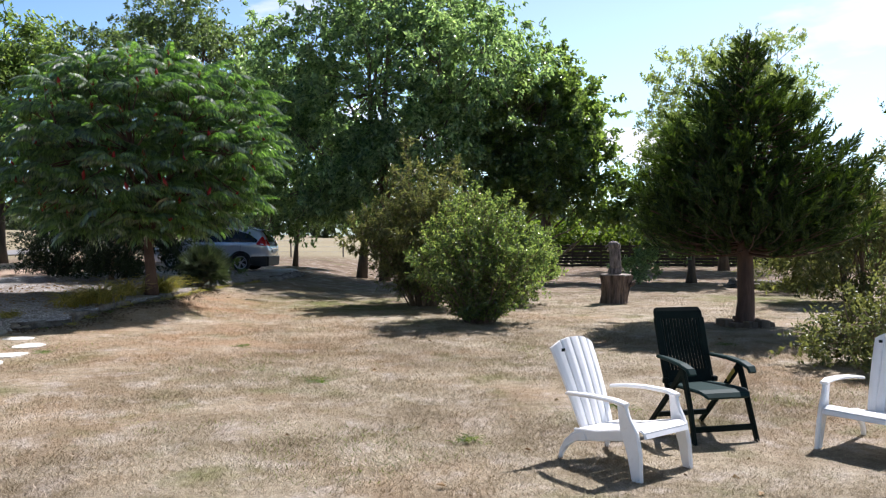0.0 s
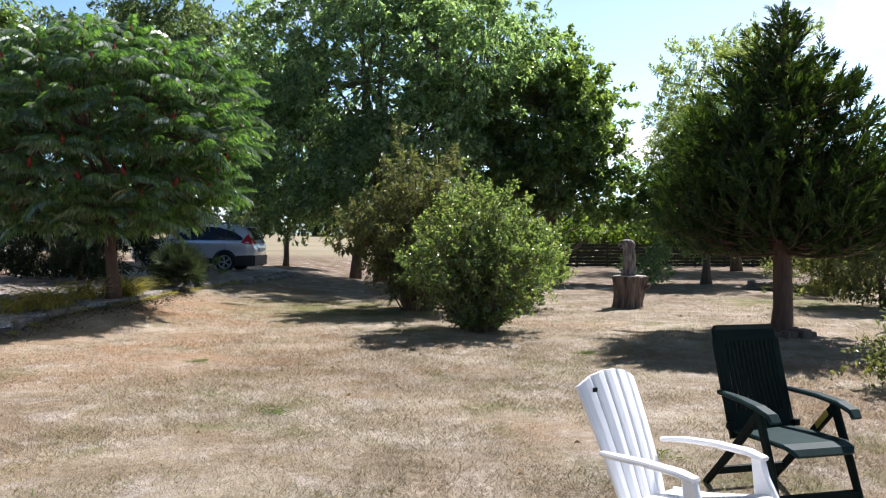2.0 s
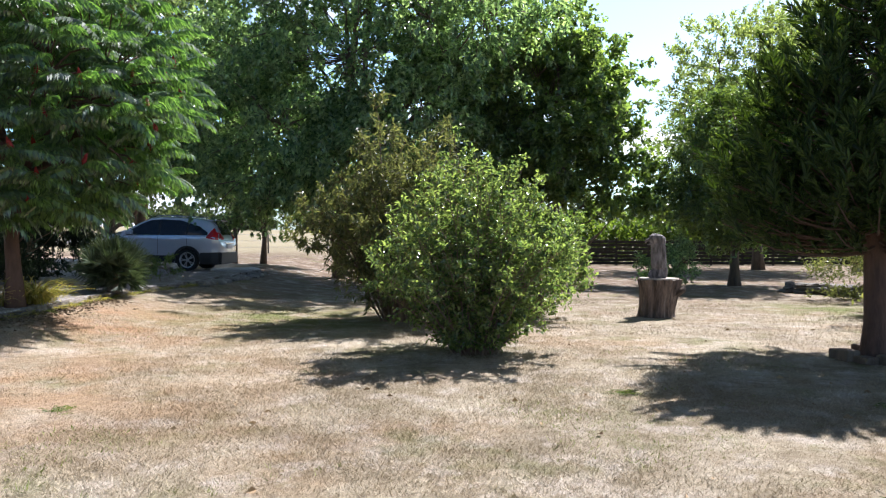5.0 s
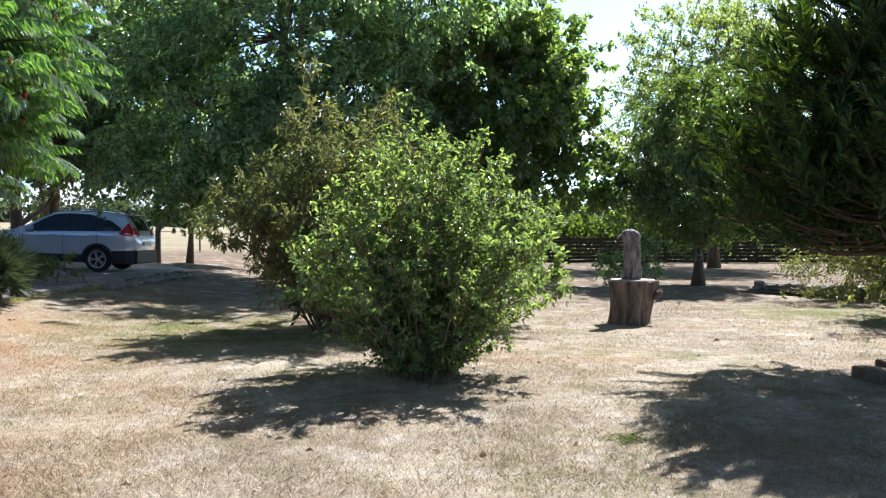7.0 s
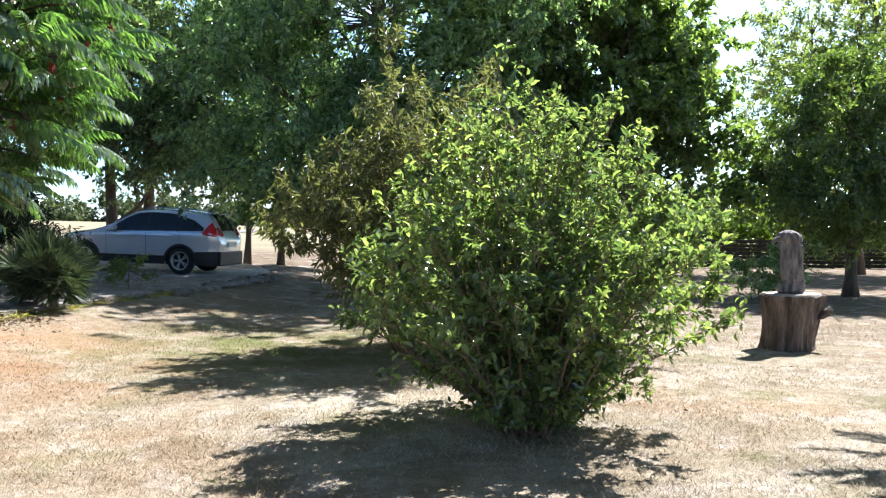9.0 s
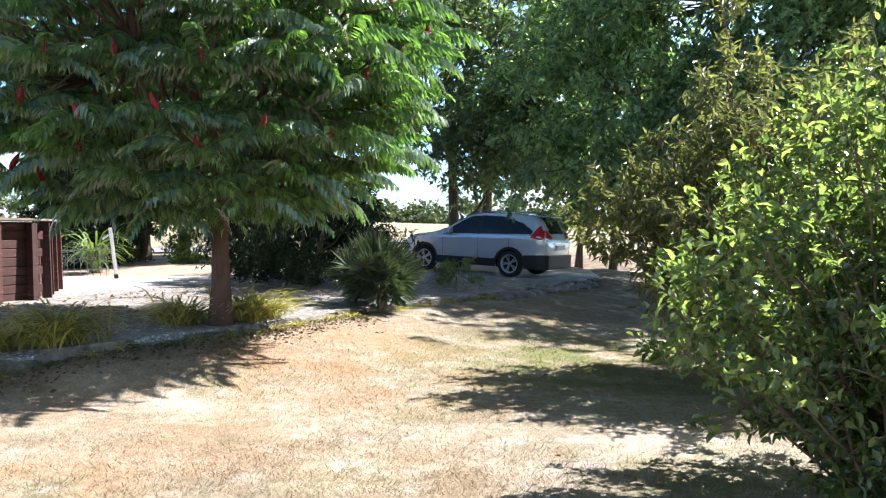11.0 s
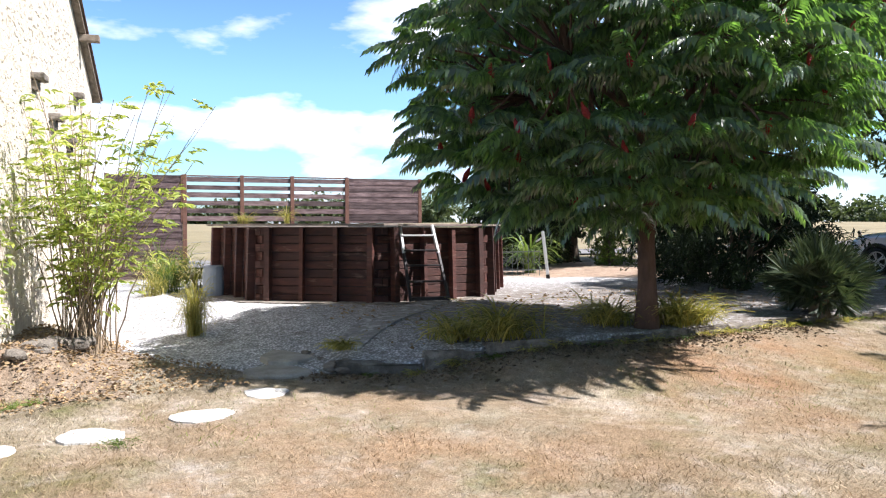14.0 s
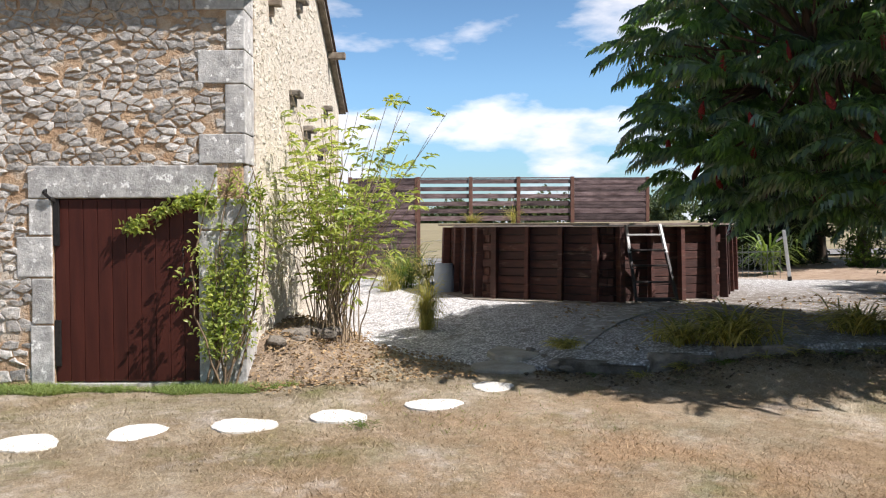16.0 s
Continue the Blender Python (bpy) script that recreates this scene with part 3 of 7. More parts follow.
def rubble_cells(g, x0, x1, z0, z1, w, h):
    """Irregular stones that fill a wall: cells round jittered points, wider than high."""
    k = w / h
    seeds = []
    z, row = z0, 0
    while z < z1:
        x = x0 + (row % 2) * w * 0.5
        while x < x1:
            if g.random() < 0.93:
                seeds.append((x + g.uniform(-.42, .42) * w, (z + g.uniform(-.40, .40) * h) * k))
            x += w
        z += h
        row += 1
    for i, p in enumerate(seeds):
        r = w * 1.1
        poly = [(p[0] - r, p[1] - r), (p[0] + r, p[1] - r), (p[0] + r, p[1] + r), (p[0] - r, p[1] + r)]
        for q in seeds:
            d = (q[0] - p[0], q[1] - p[1])
            if q != p and abs(d[0]) < 2.3 * w and abs(d[1]) < 2.3 * w:
                poly = clip(poly, (p[0] + d[0] / 2, p[1] + d[1] / 2), d)
        if len(poly) > 2:
            yield [(a, b / k) for a, b in poly]


def rubble_stone(g, poly, gap):
    """One stone: a cell drawn in by the joint, its face uneven."""
    n = len(poly)
    cx, cz = sum(p[0] for p in poly) / n, sum(p[1] for p in poly) / n
    pts = []
    for a, b in zip(poly, poly[1:] + poly[:1]):
        m = max(1, round(math.hypot(b[0] - a[0], b[1] - a[1]) / 0.06))
        for t in range(m):
            pts.append((a[0] + (b[0] - a[0]) * t / m - cx, a[1] + (b[1] - a[1]) * t / m - cz))
    bm = bmesh.new()
    d = g.uniform(0.003, 0.019)
    tx, tz = g.uniform(-.06, .06), g.uniform(-.06, .06)
    rings = []
    jit = [(g.uniform(-.010, .010), g.uniform(-.009, .009)) for _ in pts]
    for s, y in ((0.0, 0.012), (0.004, -d * 0.75), (0.016, -d)):
        ring = []
        for (x, z), (jx, jz) in zip(pts, jit):
            r = math.hypot(x, z) + 1e-6
            f = max(0.2, 1 - (gap + s) / r)
            x2, z2 = x * f + jx, z * f + jz
            ring.append(bm.verts.new((x2, y + ((x2 * tx + z2 * tz) if y < 0 else 0) + (g.uniform(-.003, .003) if y < 0 else 0), z2)))
        rings.append(ring)
    m = len(pts)
    for A, B in zip(rings, rings[1:]):
        for i in range(m):
            bm.faces.new((A[i], A[(i + 1) % m], B[(i + 1) % m], B[i]))
    c = bm.verts.new((0, -d - g.uniform(-.002, .008), 0))
    for i in range(m):
        bm.faces.new((rings[-1][i], rings[-1][(i + 1) % m], c))
    me = bpy.data.meshes.new("rubble_stone")
    bmesh.ops.recalc_face_normals(bm, faces=bm.faces)
    bm.to_mesh(me)
    bm.free()
    return me, cx, cz


def build_barn():
    g = random.Random(11)
    root = thing("barn", "old rubble-stone barn with limestone quoins and a dark red door", "barn")
    root.matrix_world = HOUSE
    # facade wall with the door opening through it
    bm = bmesh.new()
    box(bm, (-LONG, 0, -0.25), (DOOR_L, 0.55, EAVE))
    box(bm, (DOOR_R, 0, -0.25), (-0.02, 0.55, DOOR_H))
    box(bm, (DOOR_L, 0, DOOR_H), (-0.02, 0.55, EAVE))
    wall = part("wall", bm, M_MORTAR, root, "ochre mortared rubble-stone front wall")
    # gable wall
    bm = bmesh.new()
    prof = [(0.55, -0.25), (DEPTH, -0.25), (DEPTH, EAVE), (DEPTH / 2, RIDGE), (0.55, EAVE + 0.26)]
    for x in (-0.55, 0.0):
        vs = [bm.verts.new((x, y, z)) for y, z in prof]
        bm.faces.new(vs)
    bm.verts.ensure_lookup_table()
    for i in range(5):
        bm.faces.new((bm.verts[i], bm.verts[(i + 1) % 5], bm.verts[5 + (i + 1) % 5], bm.verts[5 + i]))
    gable = part("gable_wall", bm, M_LIME, root, "cream lime-washed rubble gable wall")
    bm = bmesh.new()
    box(bm, (-LONG, DEPTH - 0.5, -0.25), (-0.56, DEPTH, EAVE))
    part("back_wall", bm, M_MORTAR, root)
    bm = bmesh.new()
    box(bm, (-LONG, 0.56, -0.25), (-LONG + 0.5, DEPTH - 0.51, EAVE))
    part("end_wall", bm, M_MORTAR, root)
    # relief of the gable: many flat stones under the limewash
    items = []
    for _ in range(2200):
        y, z = g.uniform(0.15, DEPTH - 0.1), g.uniform(0.15, 6.0)
        if z > EAVE + (RIDGE - EAVE) * (1 - abs(y - DEPTH / 2) / (DEPTH / 2)) - 0.2:
            continue
        w, h, d = g.uniform(0.06, 0.20), g.uniform(0.04, 0.10), g.uniform(0.002, 0.010)
        n = 7
        V = [(0.004 + d, y, z)]
        for s, q in ((1.0, -0.004), (0.8, d * 0.9)):
            for i in range(n):
                a = 2 * math.pi * i / n
                r = g.uniform(0.85, 1.1) * s
                V.append((q, y + w / 2 * r * math.cos(a), z + h / 2 * r * math.sin(a)))
        F = []
        for i in range(n):
            j = (i + 1) % n
            F += [(1 + i, 1 + j, 1 + n + j), (1 + i, 1 + n + j, 1 + n + i), (1 + n + i, 1 + n + j, 0)]
        items.append((np.array(V), np.array(F)))
    rel = put("gable_relief", tri_mesh("gable_relief", *join_arrays(items)), M_LIME, gable)
    tagged(rel, kind="stuff")
    # corbel stones and stubs of beams on the gable
    for k, (d, z, w) in enumerate([(3.3, 5.15, 0.30), (1.35, 4.55, 0.12), (2.75, 3.62, 0.32), (3.9, 3.25, 0.40), (5.2, 3.05, 0.38), (5.9, 3.9, 0.2)]):
        bm = bmesh.new()
        box(bm, (-0.05, d - w / 2, z), (0.16, d + w / 2, z + 0.09), 0.02)
        box(bm, (-0.05, d - w / 2 + 0.04, z - 0.13), (0.07, d + w / 2 - 0.05, z - 0.005), 0.02)
        part("corbel", bm, M_KERB if k != 1 else M_OLDWOOD, root)
    # quoins
    z, k = 2.42, 0
    for h, w in ((0.34, 0.50), (0.55, 0.20), (0.38, 0.50), (0.44, 0.18), (0.50, 0.52)):
        bm = bmesh.new()
        box(bm, (-w, -0.020, z + 0.006), (0.022, 0.40, z + h - 0.006), 0.012)
        part("quoin", bm, M_DRESSED, root)
        z += h
    for z0, z1 in ((-0.15, 0.62), (0.63, 1.12), (1.13, 1.68), (1.69, 2.04)):
        bm = bmesh.new()
        box(bm, (DOOR_R + 0.005, -0.020, z0), (0.018, 0.45, z1 - 0.01), 0.012)
        part("quoin", bm, M_DRESSED, root)
    for z0, z1, w in ((-0.15, 0.62, 0.26), (0.63, 1.15, 0.24), (1.16, 1.62, 0.40), (1.63, 2.04, 0.26)):
        bm = bmesh.new()
        box(bm, (DOOR_L - w, -0.020, z0), (DOOR_L - 0.004, 0.45, z1 - 0.01), 0.012)
        part("jamb_stone", bm, M_DRESSED, root)
    bm = bmesh.new()
    box(bm, (-2.42, -0.024, DOOR_H + 0.004), (-0.30, 0.42, 2.405), 0.014)
    part("lintel", bm, M_DRESSED, root, "grey limestone lintel with lichen spots")
    bm = bmesh.new()
    box(bm, (-0.29, 0.06, 2.10), (0.016, 0.42, 2.405), 0.012)
    part("quoin", bm, M_DRESSED, root)
    # rubble stones, each fitted to its neighbours
    kept, rest = 0, []
    for poly in rubble_cells(g, -3.1, -0.1, 0.05, EAVE - 0.06, 0.158, 0.088):
        me, cx, cz = rubble_stone(g, poly, g.choice((0.003, 0.006, 0.010, 0.016, 0.026)))
        in_door = cx > DOOR_L - 0.26 and cz < 2.36
        in_quoin = cx > -0.18 or (cx > -0.46 and not (2.80 < cz < 3.26 or 3.74 < cz < 4.06))
        if in_door or in_quoin or g.random() < 0.10:
            bpy.data.meshes.remove(me)
            continue
        if kept < 300:
            ob = put("rubble_stone", me, M_RUBBLE, wall)
            ob.location = (cx, -0.002, cz)
            kept += 1
        else:
            rest.append((me, cx, cz))
    bm = bmesh.new()
    for me, cx, cz in rest:
        k = len(bm.verts)
        bm.from_mesh(me)
        bm.verts.ensure_lookup_table()
        bmesh.ops.translate(bm, vec=(cx, -0.002, cz), verts=bm.verts[k:])
        bpy.data.meshes.remove(me)
    tagged(part("upper_rubble", bm, M_RUBBLE, wall), kind="stuff")
    # door
    door = part("door_back", boxed((DOOR_L + 0.01, 0.055, -0.03), (DOOR_R - 0.01, 0.085, DOOR_H - 0.01)), M_DOOR, root, "dark red plank door")
    door.name = "door"
    n = 10
    pw = (DOOR_R - DOOR_L - 0.02) / n
    for i in range(n):
        bm = bmesh.new()
        x = DOOR_L + 0.01 + i * pw
        box(bm, (x + 0.002, 0.022, -0.035 + g.uniform(0, .012)), (x + pw - 0.003, 0.053, DOOR_H - 0.012), 0.004)
        part("plank", bm, M_DOOR, door)
    for z in (1.56, 0.20):
        bm = bmesh.new()
        box(bm, (DOOR_L + 0.005, -0.005, z - 0.05), (DOOR_L + 0.075, 0.020, z + 0.47), 0.006)
        part("hinge_strap", bm, M_IRON, door)
    bm = bmesh.new()
    for a, b in (((DOOR_L - 0.06, -0.06, 2.10), (DOOR_L + 0.0, -0.05, 2.04)), ((DOOR_L + 0.0, -0.05, 2.04), (DOOR_L + 0.04, 0.02, 2.0)), ((DOOR_L - 0.06, 0.0, 2.14), (DOOR_L - 0.06, -0.07, 2.10))):
        bar(bm, a, b, 0.035, 0.035, 0.006)
    part("hook", bm, M_IRON, root, "black iron hook")
    V, F = tube_arrays([(DOOR_R - 0.17, 0.02, 1.50), (DOOR_R - 0.17, -0.02, 1.46), (DOOR_R - 0.165, -0.025, 1.34), (DOOR_R - 0.17, -0.02, 1.24), (DOOR_R - 0.17, 0.02, 1.20)], 0.010, 6)
    put("door_handle", tri_mesh("door_handle", V, F, True), M_IRON, door, "black iron pull handle")
    bm = bmesh.new()
    box(bm, (DOOR_R - 0.20, -0.005, 1.10), (DOOR_R - 0.03, 0.020, 1.145), 0.006)
    part("latch", bm, M_IRON, door)
    bm = bmesh.new()
    box(bm, (DOOR_L - 0.02, 0.0, -0.15), (DOOR_R + 0.02, 0.4, -0.045), 0.012)
    part("threshold", bm, M_DRESSED, root)
    # cable down the gable
    V, F = tube_arrays([(0.012, 0.34, 4.2), (0.014, 0.35, 3.0), (0.012, 0.33, 2.45), (0.014, 0.34, 1.2)], 0.006, 5)
    put("cable", tri_mesh("cable", V, F), M_IRON, root)
    # roof
    th = math.atan2(RIDGE - EAVE, DEPTH / 2)
    for s in (1, -1):
        bm = bmesh.new()
        run = DEPTH / 2 / math.cos(th) + (0.10 if s > 0 else 0.32)
        m = Matrix.Translation((0, DEPTH / 2, RIDGE + 0.02)) @ (Matrix.Rotation(math.pi, 4, 'Z') if s > 0 else Matrix.Identity(4)) @ Matrix.Rotation(-th, 4, 'X')
        lo, hi = (-0.12, 0, 0), (LONG, run, 0.07)
        if s < 0:
            lo, hi = (-LONG, 0, 0), (0.12, run, 0.07)
        box(bm, lo, hi, 0.0, m)
        roof = part("roof", bm, M_OLDWOOD, root, "boarded roof with dark old tiles")
        for k in range(26):
            bm = bmesh.new()
            q = k * run / 26
            x0, x1 = (-0.16, 2.4) if s > 0 else (-2.4, 0.16)
            box(bm, (x0, q, 0.074), (x1, q + run / 26 + 0.03, 0.098), 0.004, m)
            part("tile_course", bm, M_TILE, roof)
    bm = bmesh.new()
    box(bm, (-0.3, 6.35, 4.98), (0.34, 6.52, 5.10), 0.015)
    part("purlin", bm, M_OLDWOOD, root, "grey purlin end jutting from the gable")
    return root


def boxed(lo, hi, bevel=0.0):
    bm = bmesh.new()
    box(bm, lo, hi, bevel)
    return bm


build_barn()

# ---- raised pool, ladder, fence ----
M_POOLWOOD = surface("red_brown_plank", (0.036, 0.011, 0.008), (0.098, 0.031, 0.020), 3, 0.7, 0.6, 0.008, 50, random_part=0.38, stretch=(1, 1, 5), stain=((0.26, 0.17, 0.13), 2.0, 0.60, 0.78))
M_POOLTOP = surface("weathered_deck", (0.15, 0.11, 0.09), (0.30, 0.25, 0.21), 4, 0.85, 0.5, 0.006, 40, random_part=0.15)
M_FENCE = surface("faded_red_slat", (0.042, 0.022, 0.022), (0.250, 0.180, 0.176), 2.5, 0.85, 0.6, 0.008, 40, random_part=0.48, stretch=(1, 1, 6))
M_FENCEPOST = surface("red_fence_post", (0.11, 0.05, 0.036), (0.20, 0.10, 0.07), 5, 0.85, 0.4)
M_TRIM_DARK = plain("dark_backing", (0.012, 0.011, 0.012), 0.7)
M_LADDER = plain("dark_paint", (0.025, 0.02, 0.02), 0.5)
M_GREYTUBE = plain("grey_coating", (0.55, 0.54, 0.52), 0.45)
POOL = (-14.45, 17.6)
POOL_Z, POOL_TOP, POOL_R = 0.40, 1.78, 2.9


def build_pool():
    g = random.Random(3)
    root = thing("raised_pool", "octagonal above-ground pool clad in dark red planks", "pool", (POOL[0], POOL[1], POOL_Z - 0.04), -18)
    H = POOL_TOP - POOL_Z
    vs = [Vector((POOL_R * math.cos(math.radians(45 * k)), POOL_R * math.sin(math.radians(45 * k)), 0)) for k in range(8)]
    n = 9
    bh = (H - 0.04) / n
    for k in range(8):
        a, b = vs[k], vs[(k + 1) % 8]
        d = (b - a).normalized()
        out = Vector((d.y, -d.x, 0))
        for i in range(n):
            ext = 0.10 if (i + k) % 2 else 0.02
            bm = bmesh.new()
            z = 0.02 + i * bh
            bar(bm, a - d * ext + Vector((0, 0, z + bh / 2)), b + d * ext + Vector((0, 0, z + bh / 2)), 0.045, bh - 0.013, 0.006)
            ob = part("plank", bm, M_POOLWOOD, root)
            ob.location += out * g.uniform(-0.004, 0.004)
        for f, w, q in ((0.08, 0.10, 0.15), (0.36, 0.07, 0.12), (0.64, 0.08, 0.13), (0.92, 0.10, 0.15)):
            bm = bmesh.new()
            p = a.lerp(b, f) + out * (0.026 + q / 2)
            lean = out * 0.05
            bar(bm, p + lean + Vector((0, 0, -0.03)), p + Vector((0, 0, H - 0.03)), w, q, 0.006, up=out)
            part("post", bm, M_POOLWOOD, root)
        # coping board
        bm = bmesh.new()
        o, q = 0.22, -0.20
        A, B = a * (1 + o / POOL_R), b * (1 + o / POOL_R)
        C, D = b * (1 + q / POOL_R), a * (1 + q / POOL_R)
        lo = [bm.verts.new((p.x, p.y, H)) for p in (A, B, C, D)]
        hi = [bm.verts.new((p.x, p.y, H + 0.035)) for p in (A, B, C, D)]
        bm.faces.new(lo)
        bm.faces.new(hi)
        for i in range(4):
            bm.faces.new((lo[i], lo[(i + 1) % 4], hi[(i + 1) % 4], hi[i]))
        part("coping_board", bm, M_POOLTOP, root, "weathered grey coping board")
    # unseen dark panels behind the planks, added to stop light through the gaps
    for k in range(8):
        a, b = vs[k] * 0.982, vs[(k + 1) % 8] * 0.982
        bm = bmesh.new()
        bar(bm, a + Vector((0, 0, H / 2)), b + Vector((0, 0, H / 2)), 0.012, H - 0.06)
        part("gap_backing", bm, M_TRIM_DARK, root)
    bm = bmesh.new()
    bmesh.ops.create_circle(bm, cap_ends=True, segments=8, radius=POOL_R - 0.09)
    bmesh.ops.translate(bm, vec=(0, 0, H - 0.25), verts=bm.verts)
    part("water", bm, plain("pool_water", (0.05, 0.16, 0.20), 0.05), root)
    # concrete apron
    bm = bmesh.new()
    bmesh.ops.create_circle(bm, cap_ends=True, segments=8, radius=POOL_R + 0.5)
    r = bmesh.ops.extrude_face_region(bm, geom=list(bm.faces))
    bmesh.ops.translate(bm, vec=(0, 0, 0.07), verts=[v for v in r["geom"] if isinstance(v, bmesh.types.BMVert)])
    bmesh.ops.translate(bm, vec=(0, 0, -0.02), verts=bm.verts)
    ap = part("pool_apron", bm, M_KERB)
    ap.matrix_world = pose(POOL[0], POOL[1], POOL_Z - 0.035, 0, 0, -18)
    tagged(ap, "pale concrete apron around the raised pool", "apron", kind="structure")


build_pool()


def build_ladder():
    foot = Vector((-11.19, 16.99, 0.45))
    side = Vector((0.25, 0.968, 0)).normalized()
    back = Vector((-0.968, 0.25, 0))
    root = thing("pool_ladder", "dark leaning pool ladder with pale rail tops", "ladder", foot)
    H, W = 1.30, 0.68
    bm = bmesh.new()
    for s in (0, 1):
        bm = bmesh.new()
        a = side * (W * s)
        b = a * 0.86 - side * 0.07 + back * 0.50 + Vector((0, 0, H))
        bar(bm, a, a.lerp(b, 0.62), 0.05, 0.05, 0.008)
        rail = part("rail", bm, M_LADDER, root)
        bm = bmesh.new()
        bar(bm, a.lerp(b, 0.622), b, 0.048, 0.048, 0.008)
        part("rail_top", bm, M_GREYTUBE, root, "pale grey rail top")
    for k in range(5):
        f = (0.03, 0.25, 0.46, 0.66, 0.86)[k]
        bm = bmesh.new()
        a0, b0 = Vector((0, 0, 0)), side * -0.07 + back * 0.5 + Vector((0, 0, H))
        a1, b1 = side * W, side * (W * 0.86 - 0.07) + back * 0.5 + Vector((0, 0, H))
        bar(bm, a0.lerp(b0, f), a1.lerp(b1, f), 0.09 if k else 0.12, 0.03 if k else 0.06, 0.006)
        part("rung", bm, M_LADDER if k < 4 else M_GREYTUBE, root)


build_ladder()
FENCE = pose(-21.27, 16.26, 0, 0, 0, 75.5)


def build_fence():
    g = random.Random(9)
    z0, z1 = 1.86, 3.15
    deck = part("deck", boxed((0.3, -0.5, 0.2), (6.3, 0.9, 1.82), 0.01), M_POOLTOP)
    deck.matrix_world = FENCE
    tagged(deck, "raised weathered timber deck behind the pool", "deck", kind="structure")
    root = thing("slatted_fence", "faded red slatted timber fence on a raised deck", "fence")
    root.matrix_world = FENCE
    for x in (-2.69, -0.72, 0.80, 2.18, 3.74):
        bm = bmesh.new()
        box(bm, (x - 0.055, -0.055, z0 - 0.02 if x > 0.3 else 0.25), (x + 0.055, 0.055, z1 + 0.03), 0.008)
        part("post", bm, M_FENCEPOST, root)
    for a, b in ((-0.72, 0.80), (0.80, 2.18), (2.18, 3.74)):
        for i in range(6):
            z = z0 + 0.05 + i * 0.215
            bm = bmesh.new()
            box(bm, (a + 0.06, -0.02, z), (b - 0.06, 0.012, z + g.uniform(0.12, 0.145)), 0.004)
            part("slat", bm, M_FENCE, root)
        bm = bmesh.new()
        box(bm, (a + 0.06, -0.03, z1 - 0.02), (b - 0.06, 0.03, z1 + 0.012), 0.004)
        part("cap_rail", bm, M_FENCEPOST, root)
    for a, b in ((-2.69, -0.72), (3.74, 5.97)):
        pan = thing("woven_panel", "weathered overlapping-board fence panel on a deck", "fence panel", group="woven fence panels")
        pan.matrix_world = FENCE
        for i in range(15 if a > 0 else 33):
            z = (z0 if a > 0 else z0 - 18 * 0.085) + i * 0.085
            bm = bmesh.new()
            vs = box(bm, (a + 0.06, -0.035, z), (b - 0.06, -0.02, z + 0.10), 0.003)
            for v in bm.verts:
                v.co.y += 0.018 * math.sin((v.co.x - a) / (b - a) * 9.4 + (i % 2) * 3.14) - 0.02 * (v.co.z - z)
            part("board", bm, M_FENCE, pan)
        bm = bmesh.new()
        box(bm, (b - 0.10, -0.05, z0), (b, 0.05, z1 + 0.02), 0.008)
        part("post", bm, M_FENCEPOST, pan)


build_fence()

# ---- trees and shrubs ----
L_DARK = leaf_material("leaf_dark_green", (0.058, 0.100, 0.064), (0.262, 0.345, 0.205), 0.25, 0.56, (2.1, 2.3, 1.15), 1.0)
# darker leaf tone with shade painted in, for the trees that look shaded
L_SHADE = leaf_material("leaf_shaded_green", (0.042, 0.068, 0.040), (0.170, 0.225, 0.122), 0.30, 0.50, (1.9, 2.0, 0.9), 1.0)
L_MAPLE = leaf_material("leaf_maple", (0.052, 0.088, 0.040), (0.195, 0.265, 0.110), 0.30, 0.58, (2.0, 2.1, 0.8), 1.0)
L_SHRUB = leaf_material("leaf_glossy_shrub", (0.042, 0.078, 0.040), (0.195, 0.255, 0.118), 0.25, 0.56, (2.2, 2.2, 0.9), 1.0)
L_BROWN = leaf_material("leaf_browning", (0.066, 0.084, 0.040), (0.205, 0.215, 0.105), 0.42, 0.48, (1.6, 1.6, 0.8))
L_SUMAC = leaf_material("leaf_sumac", (0.024, 0.050, 0.028), (0.112, 0.172, 0.088), 0.32, 0.38, (3.0, 3.7, 0.9), 1.0, 1.0)
L_CONIFER = leaf_material("conifer_spray", (0.010, 0.024, 0.010), (0.062, 0.098, 0.024), 0.55, 0.24, (2.0, 2.1, 0.5), 0.25)
L_YEW = leaf_material("yew_needle", (0.008, 0.018, 0.008), (0.030, 0.050, 0.019), 0.55, 0.12, spec=0.25)
L_POPLAR = leaf_material("leaf_grey_green", (0.10, 0.138, 0.070), (0.300, 0.350, 0.180), 0.38, 0.56, (1.8, 1.9, 0.8))
L_YELLOW = leaf_material("leaf_yellow_green", (0.200, 0.270, 0.065), (0.540, 0.570, 0.190), 0.40, 0.50)
L_FAR = leaf_material("leaf_far", (0.045, 0.070, 0.035), (0.120, 0.150, 0.075), 0.6, 0.30)
L_HEDGE = leaf_material("leaf_hedge", (0.034, 0.066, 0.018), (0.130, 0.185, 0.045), 0.45, 0.48, (1.9, 1.9, 0.7))
L_ROUND = leaf_material("leaf_round_tree", (0.034, 0.066, 0.036), (0.140, 0.200, 0.080), 0.30, 0.45, (2.3, 2.3, 0.7), 0.8)
L_STRAP = leaf_material("strap_leaf", (0.17, 0.180, 0.045), (0.560, 0.470, 0.165), 0.5, 0.38)
L_PALM = leaf_material("palm_leaf", (0.036, 0.058, 0.036), (0.110, 0.142, 0.090), 0.40, 0.22)


